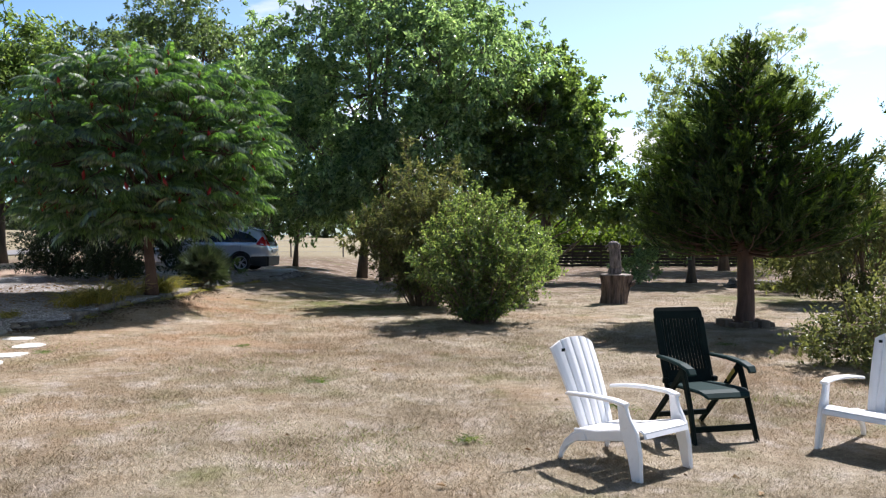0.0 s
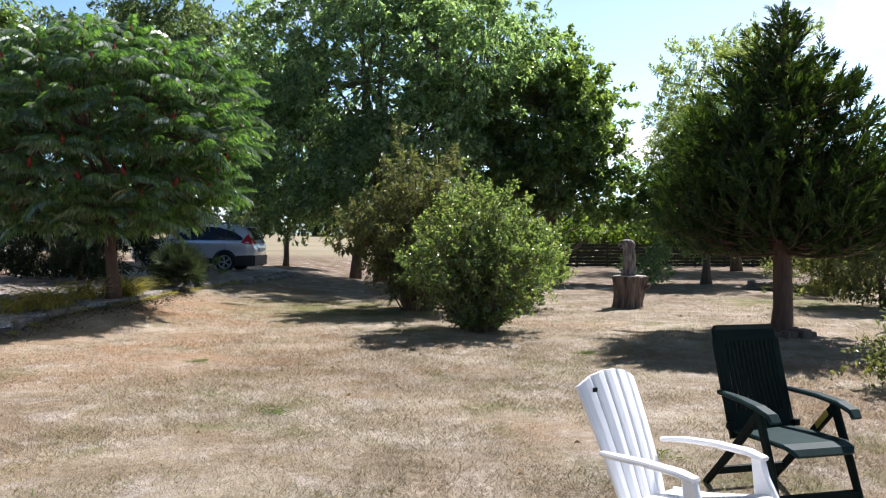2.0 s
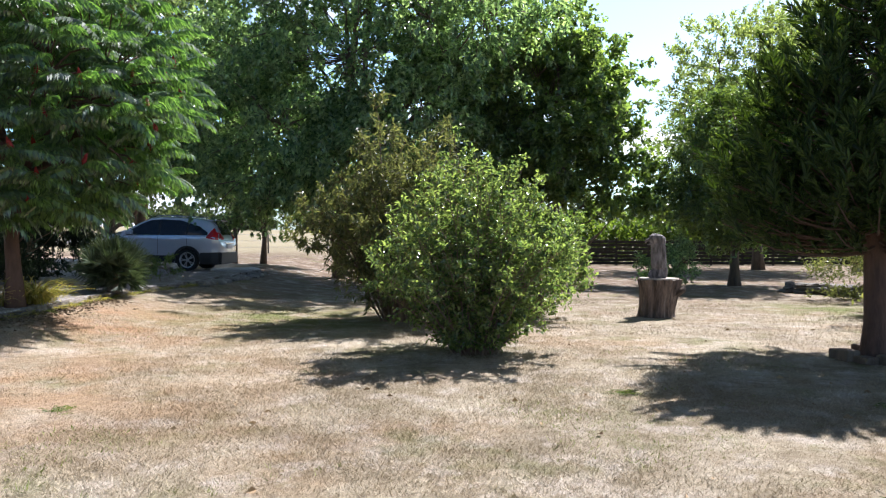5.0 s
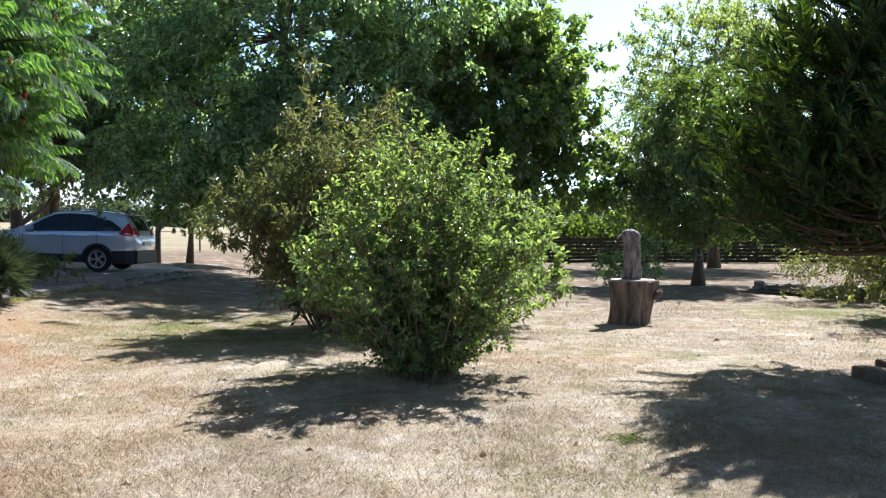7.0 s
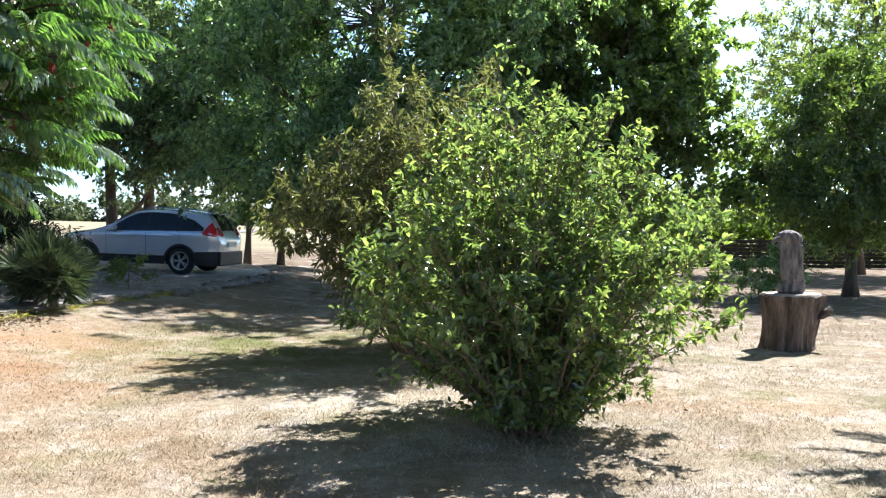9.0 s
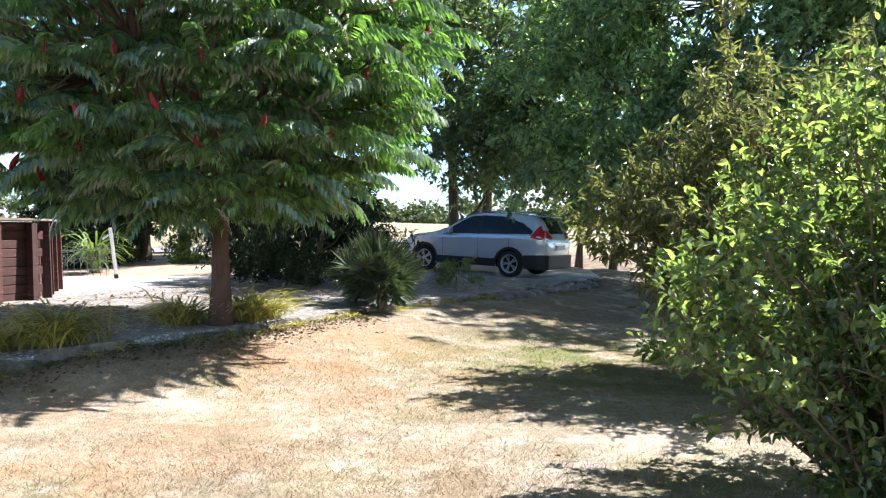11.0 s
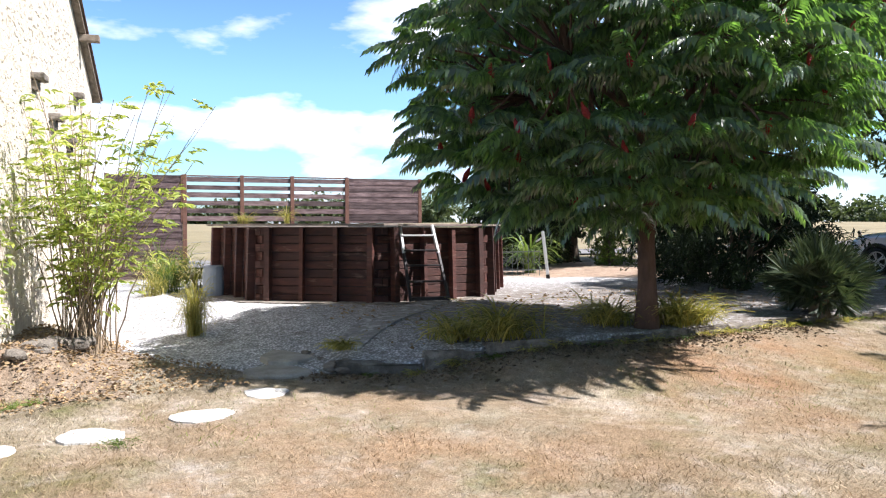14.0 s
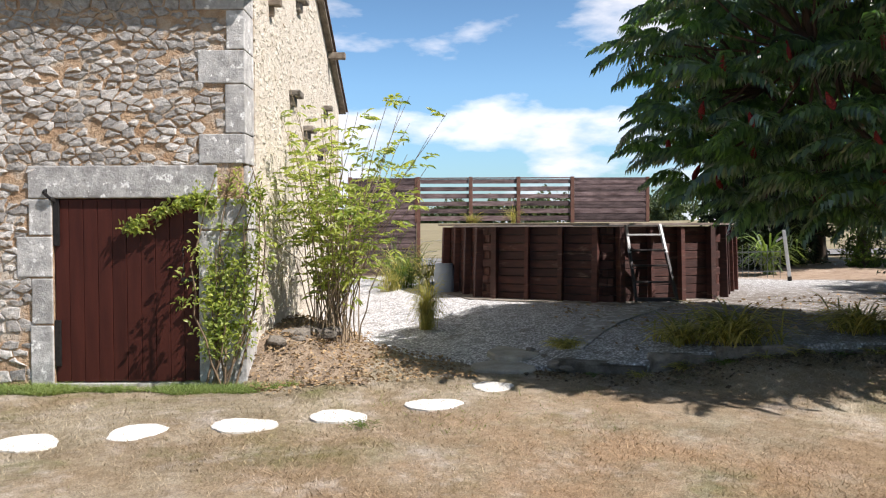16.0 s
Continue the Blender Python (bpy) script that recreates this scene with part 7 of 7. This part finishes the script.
# ---- low plants ----
def strap_clump(name, label, x, y, z, n, ln, seed, mat, width=0.018, up=0.9, category="plant", radius=0.25, group=""):
    """A clump of arching strap leaves."""
    gen = np.random.default_rng(seed)
    root = thing(name, label, category, (x, y, z), 0, group)
    t = np.linspace(0, 1, 6)
    V, F = [], []
    o = 0
    for k in range(n):
        a = gen.uniform(0, 6.283)
        L = ln * gen.uniform(0.55, 1.15)
        u = up * gen.uniform(0.6, 1.15)
        b = np.array([math.cos(gen.uniform(0, 6.28)), math.sin(gen.uniform(0, 6.28)), 0]) * radius * gen.uniform(0, 1)
        r = L * (0.35 * t + 0.5 * t ** 2)
        h = L * u * (1.05 * t - 0.75 * t ** 2.2 * gen.uniform(0.6, 1.3))
        p = b + np.stack([r * math.cos(a), r * math.sin(a), h], 1)
        s = np.array([-math.sin(a), math.cos(a), 0]) * width * 0.5
        w = (1 - t ** 3)[:, None] * (0.5 + t[:, None])
        V += [p + s * w, p - s * w + np.array([0, 0, 0.004])]
        i = np.arange(5)
        F += [np.stack([o + i, o + i + 1, o + 6 + i + 1], 1), np.stack([o + i, o + 6 + i + 1, o + 6 + i], 1)]
        o += 12
    V = np.concatenate(V)
    V[:, 2] = np.maximum(V[:, 2], 0.01)
    put("foliage", tri_mesh("foliage", V, np.concatenate(F)), mat, root)
    return root


for k, (x, y, n, ln, r) in enumerate([(-7.15, 16.0, 380, 0.72, 0.45), (-7.45, 15.55, 160, 0.55, 0.3), (-6.72, 18.55, 330, 0.72, 0.32), (-7.25, 17.85, 240, 0.68, 0.35), (-6.80, 18.95, 140, 0.55, 0.25)]):
    strap_clump("daylily_clump", "clump of yellowing arching strap leaves by the kerb", x, y, float(terrace_z(x, y)), n, ln, 300 + k, L_STRAP, 0.022, 1.05, "plant", r, "daylily clumps")
L_YUCCA = leaf_material("yucca_leaf", (0.06, 0.11, 0.035), (0.26, 0.34, 0.11), 0.4, 0.3)
strap_clump("yucca", "tall green spiky yucca behind the gate", -16.75, 23.75, 0.47, 120, 1.25, 310, L_YUCCA, 0.06, 1.7, "plant", 0.15)
strap_clump("grass_tuft", "upright dry grass tuft at the gravel's edge", -11.0, 13.35, float(terrace_z(-11.0, 13.35)), 380, 0.34, 312, L_STRAP, 0.009, 4.4, "grass", 0.13)
strap_clump("grass_tuft", "small dry tuft on the terrace corner", -8.05, 14.35, 0.24, 220, 0.24, 313, L_STRAP, 0.008, 1.2, "grass", 0.16)
for k, (fx, h) in enumerate(((2.0, 0.55), (0.9, 0.35), (0.75, 0.3))):
    p = FENCE @ Vector((fx, -0.3, 1.82))
    strap_clump("deck_grass", "pale dry seeding grass on the raised deck", p.x, p.y, p.z, 60, h, 320 + k, L_STRAP, 0.012, 1.8, "grass", 0.10, "dry grasses on the deck")
for k, (x, y) in enumerate([(-6.0, 11.6), (3.2, 9.8), (1.8, 7.9), (-1.5, 9.3), (2.2, 13.2), (4.6, 12.6), (-3.2, 12.3), (0.2, 6.6)]):
    strap_clump("grass_tuft", "small green tuft surviving in the dry lawn", x, y, float(lawn_z(x, y)), 70, 0.10, 330 + k, L_HEDGE, 0.005, 1.0, "grass", 0.16, "green tufts in the lawn")


for k in range(26):
    y = 14.4 + k * 0.42
    x = float(kerb_x(y)) + 0.14 + 0.05 * math.sin(k * 2.3)
    strap_clump("kerb_weed", "small straggling weed growing along the kerb", x, y, float(lawn_z(x + 0.05, y)) - 0.01, 34 + 9 * (k % 4), 0.13 + 0.05 * (k % 3), 340 + k, L_STRAP if k % 3 else L_HEDGE, 0.010, 0.9, "weed", 0.16, "weeds along the kerb")


for k, (x, y, h) in enumerate(((-15.9, 14.05, 0.9), (-16.6, 14.0, 1.1), (-17.3, 14.5, 1.0), (-16.3, 14.6, 0.8), (-18.0, 14.2, 1.1), (-15.4, 13.6, 0.6))):
    strap_clump("tall_weed", "tall dry weeds and grasses beside the pool", x, y, float(terrace_z(x, y)) - 0.02, 120, h * 0.75, 380 + k, L_STRAP if k % 2 else L_HEDGE, 0.014, 2.2, "weed", 0.25, "weeds beside the pool")


def build_palm():
    gen = np.random.default_rng(99)
    x, y = -6.5, 21.25
    root = thing("fan_palm", "bushy grey-green dwarf fan palm on the gravel's edge", "palm", (x, y, float(terrace_z(x, y))))
    bm = bmesh.new()
    lathe(bm, [(0, 0, -0.05, 0.16, 0.16), (0, 0, 0.2, 0.12, 0.12), (0, 0, 0.42, 0.09, 0.09)], 14, 0.06, 5)
    part("trunk", bm, M_BARK, root)
    for f in range(120):
        a = gen.uniform(0, 6.283)
        el = math.asin(gen.uniform(-0.35, 1.0))
        sl = gen.uniform(0.18, 0.50)
        d = np.array([math.cos(a) * math.cos(el), math.sin(a) * math.cos(el), math.sin(el)])
        o = np.array([gen.normal() * 0.10, gen.normal() * 0.10, gen.uniform(0.25, 0.5)])
        tip = o + d * sl
        roll = gen.uniform(0, 6.283)
        s0 = unit(np.cross(d, [0.1, 0, 1.0]))
        side = unit(s0 * math.cos(roll) + np.cross(d, s0) * math.sin(roll))
        nn = np.cross(side, d)
        items = [tube_arrays([tuple(o), tuple(o + d * sl * 0.5), tuple(tip)], 0.007, 4, False)]
        m = 18
        th = np.linspace(-1.0, 1.0, m)
        D = d[None] * np.cos(th)[:, None] + side[None] * np.sin(th)[:, None] + nn[None] * 0.2 * np.abs(th)[:, None]
        L = 0.50 * gen.uniform(0.8, 1.1, m) * (0.7 + 0.3 * np.cos(th))
        V, F = leaves(np.repeat(tip[None], m, 0), D, L, 0.024, gen, 0.25)
        items.append((V, F))
        V, F = join_arrays(items)
        V[:, :2] *= 0.80
        V[:, 2] = np.maximum(V[:, 2], 0.02)
        put("frond", tri_mesh("frond", V, F), L_PALM, root)


build_palm()


def shoots(name, label, base, stems, seed, leaf, bark, height, spread, size, per, slim=0.35, category="shrub", lean=(0, 0), bare=0.3):
    """A shrub of long upright stems with leaves along them."""
    gen = np.random.default_rng(seed)
    root = thing(name, label, category, base)
    P, D = [], []
    for k in range(stems):
        a = gen.uniform(0, 6.283)
        h = height * gen.uniform(0.55, 1.08)
        e = np.array([math.cos(a) * spread * gen.uniform(0.2, 1.0) + lean[0], math.sin(a) * spread * gen.uniform(0.2, 1.0) * 0.7 + lean[1], h])
        b = np.array([gen.normal() * 0.22, gen.normal() * 0.16, -0.05])
        t = np.linspace(0, 1, 9)[:, None]
        pts = b + (e - b) * np.concatenate([t ** 1.5, t ** 1.5, t], 1) + gen.normal(size=(9, 3)) * 0.02
        put("stem", tri_mesh("stem", *tube_arrays(pts, np.linspace(0.011, 0.003, 9), 5, False), True), bark, root)
        m = int(per * gen.uniform(0.7, 1.3))
        s = bare + (1 - bare) * gen.uniform(0, 1, m) ** 0.65
        q = np.stack([np.interp(s, t[:, 0], pts[:, i]) for i in range(3)], 1)
        P.append(q + gen.normal(size=(m, 3)) * 0.02)
        d = gen.normal(size=(m, 3)) * np.array([1, 1, 0.4]) + np.array([0, 0, 0.15])
        D.append(d)
    P, D = np.concatenate(P), unit(np.concatenate(D))
    # each leaf stalk bears five to seven leaflets
    n = len(P)
    st = size * 1.5 * gen.uniform(0.6, 1.2, n)[:, None]
    S = unit(np.cross(D, np.array([[0, 0, 1.0]])))
    LP, LD = [], []
    for f, sg in ((0.45, 1), (0.45, -1), (0.75, 1), (0.75, -1), (1.0, 0)):
        LP.append(P + D * st * f - np.array([0, 0, 0.15]) * st * f * f)
        LD.append(D * (0.6 if sg else 1) + S * sg * 0.8 + np.array([0, 0, -0.25]))
    LP, LD = np.concatenate(LP), np.concatenate(LD)
    L = size * gen.uniform(0.75, 1.25, len(LP))
    put("foliage", tri_mesh("foliage", *leaves(LP, LD, L, L * slim, gen, 0.2, True)), leaf, root)
    return root


M_CANE = surface("pale_cane", (0.22, 0.16, 0.10), (0.42, 0.33, 0.22), 8, 0.85, 0.3)
shoots("elder_shrub", "lanky yellow-green shrub with bare stems by the barn corner", (-10.2, 11.80, 0.16), 62, 401, L_YELLOW, M_CANE, 3.1, 1.95, 0.115, 11, 0.34, "shrub", (0.35, 0.30), 0.26)


def build_climber():
    gen = np.random.default_rng(405)
    root = thing("climbing_plant", "yellow-green climber trained up the stone beside the door", "climber")
    root.matrix_world = HOUSE
    P, D = [], []
    for k in range(11):
        a = np.array([-0.28 + gen.normal() * 0.08, -0.08, -0.05])
        e = np.array([gen.uniform(-0.42, 0.22), gen.uniform(-0.14, -0.06), gen.uniform(1.3, 2.45)])
        pts = wander(gen, a, e, 9, 0.06)
        pts[:, 1] = np.minimum(pts[:, 1], -0.045)
        put("stem", tri_mesh("stem", *tube_arrays(pts, np.linspace(0.014, 0.005, 9), 5, False), True), M_TWIG, root)
        t = np.linspace(0, 1, 9)
        s = gen.uniform(0.25, 1.0, 42)
        P.append(np.stack([np.interp(s, t, pts[:, i]) for i in range(3)], 1) + gen.normal(size=(42, 3)) * np.array([0.10, 0.025, 0.08]))
    arch = np.array([(-0.30, -0.06, 1.85), (-0.42, -0.06, 2.02), (-0.58, -0.06, 2.00), (-0.80, -0.055, 1.93), (-0.98, -0.05, 1.84), (-1.22, -0.045, 1.72), (-1.30, -0.04, 1.70)])
    put("stem", tri_mesh("stem", *tube_arrays(arch, np.linspace(0.010, 0.004, 7), 5, False), True), M_TWIG, root)
    t = np.linspace(0, 1, 7)
    s = gen.uniform(0.05, 1.0, 130)
    P.append(np.stack([np.interp(s, t, arch[:, i]) for i in range(3)], 1) + gen.normal(size=(130, 3)) * np.array([0.03, 0.010, 0.03]))
    P = np.concatenate(P)
    n = len(P)
    P = np.repeat(P, 4, 0) + gen.normal(size=(n * 4, 3)) * np.array([0.03, 0.012, 0.03])
    P[:, 1] = np.minimum(P[:, 1], -0.04)
    D = gen.normal(size=(n * 4, 3)) * np.array([1, 0.5, 0.8]) + np.array([0, -0.2, -0.1])
    L = 0.068 * gen.uniform(0.6, 1.25, n * 4)
    V, F = leaves(P, D, L, L * 0.5, gen, 0.2, True)
    V[:, 1] = np.minimum(V[:, 1], -0.03)
    put("foliage", tri_mesh("foliage", V, F), L_YELLOW, root)


build_climber()

# ---- gate, post, water butt ----
M_WPOST = surface("white_painted_post", (0.55, 0.54, 0.52), (0.75, 0.74, 0.72), 6, 0.6, 0.3)
post = thing("gate_post", "leaning white-painted metal gate post on the gravel", "post", (-14.92, 22.85, float(terrace_z(-14.92, 22.85))))
bm = bmesh.new()
bar(bm, (0.04, 0.06, 0.10), (-0.03, -0.05, 1.18), 0.075, 0.075, 0.008)
part("shaft", bm, M_WPOST, post)
bm = bmesh.new()
bar(bm, (-0.05, -0.06, 1.02), (-0.20, -0.12, 0.92), 0.05, 0.04, 0.006)
part("latch_arm", bm, M_WPOST, post)
bm = bmesh.new()
bar(bm, (0.045, 0.068, -0.05), (0.04, 0.06, 0.10), 0.09, 0.09, 0.008)
part("foot", bm, M_IRON, post)

gate = thing("iron_gate", "low wrought-iron gate with scrolled bars, rusted dark", "gate", (-15.32, 22.32, 0.47), 50)
M_GATE = plain("grey_wrought_iron", (0.20, 0.215, 0.21), 0.5, 0.3)
for z in (0.16, 0.62):
    bm = bmesh.new()
    bar(bm, (-0.58, 0, z), (0.55, 0, z + 0.04), 0.025, 0.025, 0.004)
    part("rail", bm, M_GATE, gate)
for k in range(9):
    bm = bmesh.new()
    x = -0.56 + k * 0.137
    bar(bm, (x, 0, 0.04), (x, 0, 0.72 + 0.12 * math.sin(k * 0.39)), 0.013, 0.013)
    part("bar", bm, M_GATE, gate)
for k in range(4):
    a = np.linspace(0, 9.4, 26)
    r = 0.025 + 0.012 * a
    V, F = tube_arrays(np.stack([-0.42 + k * 0.28 + r * np.cos(a), 0 * a + 0.012, 0.42 + r * np.sin(a)], 1), 0.008, 4, False)
    put("scroll", tri_mesh("scroll", V, F), M_GATE, gate)

butt = thing("water_butt", "small grey-blue plastic barrel beside the pool", "barrel", (-14.6, 14.55, 0.36))
M_BUTT = plain("grey_blue_plastic", (0.24, 0.28, 0.33), 0.5)
bm = bmesh.new()
lathe(bm, [(0, 0, 0, 0.18, 0.18), (0, 0, 0.15, 0.20, 0.20), (0, 0, 0.45, 0.20, 0.20), (0, 0, 0.58, 0.175, 0.175)], 24, 0, 3)
part("drum", bm, M_BUTT, butt, smooth=False)
bm = bmesh.new()
lathe(bm, [(0, 0, 0.582, 0.185, 0.185), (0, 0, 0.615, 0.18, 0.18), (0, 0, 0.625, 0.10, 0.10)], 24, 0, 3)
part("lid", bm, M_BUTT, butt)

# ---- wire fence along the field, road ----
M_WIREPOST = surface("grey_fence_post", (0.16, 0.14, 0.12), (0.30, 0.27, 0.23), 6, 0.9, 0.5)
fence = thing("wire_fence", "sagging post-and-wire fence along the field", "fence")
pts = [(-24.5, 15 + 3.4 * k) for k in range(7)] + [(-24.5 + 3.0 * k, 38.5 + 2.0 * k) for k in range(7)]
for k, (x, y) in enumerate(pts):
    bm = bmesh.new()
    z = float(lawn_z(x, y))
    bar(bm, (x, y, z - 0.2), (x + 0.03 * (k % 3 - 1), y, z + 1.15), 0.09, 0.09, 0.01)
    part("post", bm, M_WIREPOST, fence)
for h in (0.35, 0.7, 1.05):
    line = [(x, y, float(lawn_z(x, y)) + h) for x, y in pts]
    V, F = tube_arrays(line, 0.006, 4, False)
    put("wire", tri_mesh("wire", V, F), M_GATE, fence)
M_ROAD = surface("pale_asphalt", (0.16, 0.155, 0.15), (0.24, 0.235, 0.225), 1.5, 0.9, 0.4)
ry = np.arange(-60, 121, 4.0)
rx = np.stack([-29.5 - 0.03 * ry, -25.6 - 0.03 * ry], 1)
RY = np.repeat(ry[:, None], 2, 1)
road = put("road", grid_mesh("road", rx, RY, np.maximum(lawn_z(rx, RY), lawn_z(rx - 2, RY)) + 0.05), M_ROAD)
tagged(road, "narrow grey country road beyond the garden", "road", kind="structure")

# ---- fallen leaves ----
def fallen(label, n, x0, x1, y0, y1, size, seed, mat, zf):
    gen = np.random.default_rng(seed)
    x, y = gen.uniform(x0, x1, n), gen.uniform(y0, y1, n)
    P = np.stack([x, y, zf(x, y) + 0.012], 1)
    D = gen.normal(size=(n, 3)) * np.array([1, 1, 0.12])
    L = size * gen.uniform(0.5, 1.4, n)
    ob = put("leaf_litter", tri_mesh("leaf_litter", *leaves(P, D, L, L * 0.6, gen, 0.3)), mat)
    return tagged(ob, label, "leaf litter", kind="stuff")


L_DEAD = leaf_material("dead_leaf", (0.19, 0.12, 0.065), (0.46, 0.33, 0.19), 0.8, 0.1, (1, 1, 1))
fallen("scattered brown fallen leaves on the lawn", 160, -3, 8, 5, 22, 0.07, 500, L_DEAD, lambda x, y: lawn_z(x, y))
fallen("brown leaf litter heaped along the barn's foot", 2800, -11.6, -7.6, 10.7, 13.1, 0.050, 501, L_DEAD, lambda x, y: bank_z(x, y) + 0.03)
fallen("dead leaves strewn over the gravel", 700, -11.5, -7.2, 15, 23, 0.07, 502, L_DEAD, lambda x, y: terrace_z(x, y))


def kerb_litter(n, seed):
    """Dead leaves drifted against the foot of the kerb."""
    gen = np.random.default_rng(seed)
    y = gen.uniform(13.6, 20.5, n)
    x = kerb_x(y) + 0.10 + np.abs(gen.normal(size=n)) * 0.30
    P = np.stack([x, y, lawn_z(x, y) + 0.012], 1)
    L = 0.048 * gen.uniform(0.5, 1.5, n)
    ob = put("leaf_litter", tri_mesh("leaf_litter", *leaves(P, gen.normal(size=(n, 3)) * np.array([1, 1, 0.25]), L, L * 0.55, gen, 0.3)), L_DARKDEAD)
    return tagged(ob, "dark dead leaves drifted along the foot of the kerb", "leaf litter", kind="stuff")


L_DARKDEAD = leaf_material("dark_dead_leaf", (0.06, 0.042, 0.028), (0.30, 0.22, 0.14), 0.8, 0.1, (1, 1, 1))
kerb_litter(2200, 503)


# ---- grass blades ----
def blades(label, n, x0, x1, y0, y1, h, seed, mat, inside):
    gen = np.random.default_rng(seed)
    x, y = gen.uniform(x0, x1, n), gen.uniform(y0, y1, n)
    ok = inside(x, y)
    x, y = x[ok], y[ok]
    n = len(x)
    z = lawn_z(x, y)
    a = gen.uniform(0, 6.283, n)
    hh = h * gen.uniform(0.5, 1.5, n)
    w = 0.0035 * gen.uniform(0.8, 1.6, n)
    lean = hh * gen.uniform(0.3, 2.6, n)
    b = gen.uniform(0, 6.283, n)
    V = np.stack([np.stack([x - w * np.cos(a), y - w * np.sin(a), z - 0.004], 1), np.stack([x + w * np.cos(a), y + w * np.sin(a), z - 0.004], 1),
                  np.stack([x + lean * np.cos(b), y + lean * np.sin(b), z + hh], 1)], 1).reshape(-1, 3)
    ob = put("grass", tri_mesh("grass", V, np.arange(3 * n).reshape(-1, 3)), mat)
    return tagged(ob, label, "grass", kind="stuff")


M_BLADE = blade_material()
L_LUSH = leaf_material("green_blade", (0.09, 0.13, 0.03), (0.24, 0.28, 0.08), 0.6, 0.35, (1.2, 1.2, 0.6), 0.2)


L_FRESH = leaf_material("fresh_blade", (0.13, 0.20, 0.06), (0.34, 0.40, 0.15), 0.6, 0.4, (1.2, 1.2, 0.6), 0.2)


def off_gravel(x, y):
    return ~((y > 12.2) & (x < kerb_x(y) + 0.05))


def thinning(x, y, seed):
    """Fewer blades the farther a place lies from the walk."""
    d = np.hypot(x - 0.4, y - np.clip(y, 0.5, 10.7))
    return np.random.default_rng(seed).uniform(0, 1, len(x)) < np.clip(3.2 / np.maximum(d, 0.5), 0, 1) ** 1.3


blades("short dry straw-coloured grass blades", 900000, -9, 10, 1.6, 25, 0.027, 510, M_BLADE, lambda x, y: off_gravel(x, y) & thinning(x, y, 1))
blades("sparse green grass blades in the dry turf", 90000, -8, 10, 2.2, 24, 0.034, 511, L_LUSH, lambda x, y: off_gravel(x, y) & (rough_noise(x, y, 0.8, 1.0) > 0.75) & thinning(x, y, 2))
blades("fresh green grass along the barn's foot", 150000, -9.6, -7.0, 5.5, 11.2, 0.060, 512, L_FRESH, lambda x, y: (np.abs((x + 8.47) * 0.968 - (y - 10.65) * 0.25 - 0.24) < 0.13 + 0.08 * np.sin(y * 3.1 + 1) + 0.05 * np.sin(y * 9)))
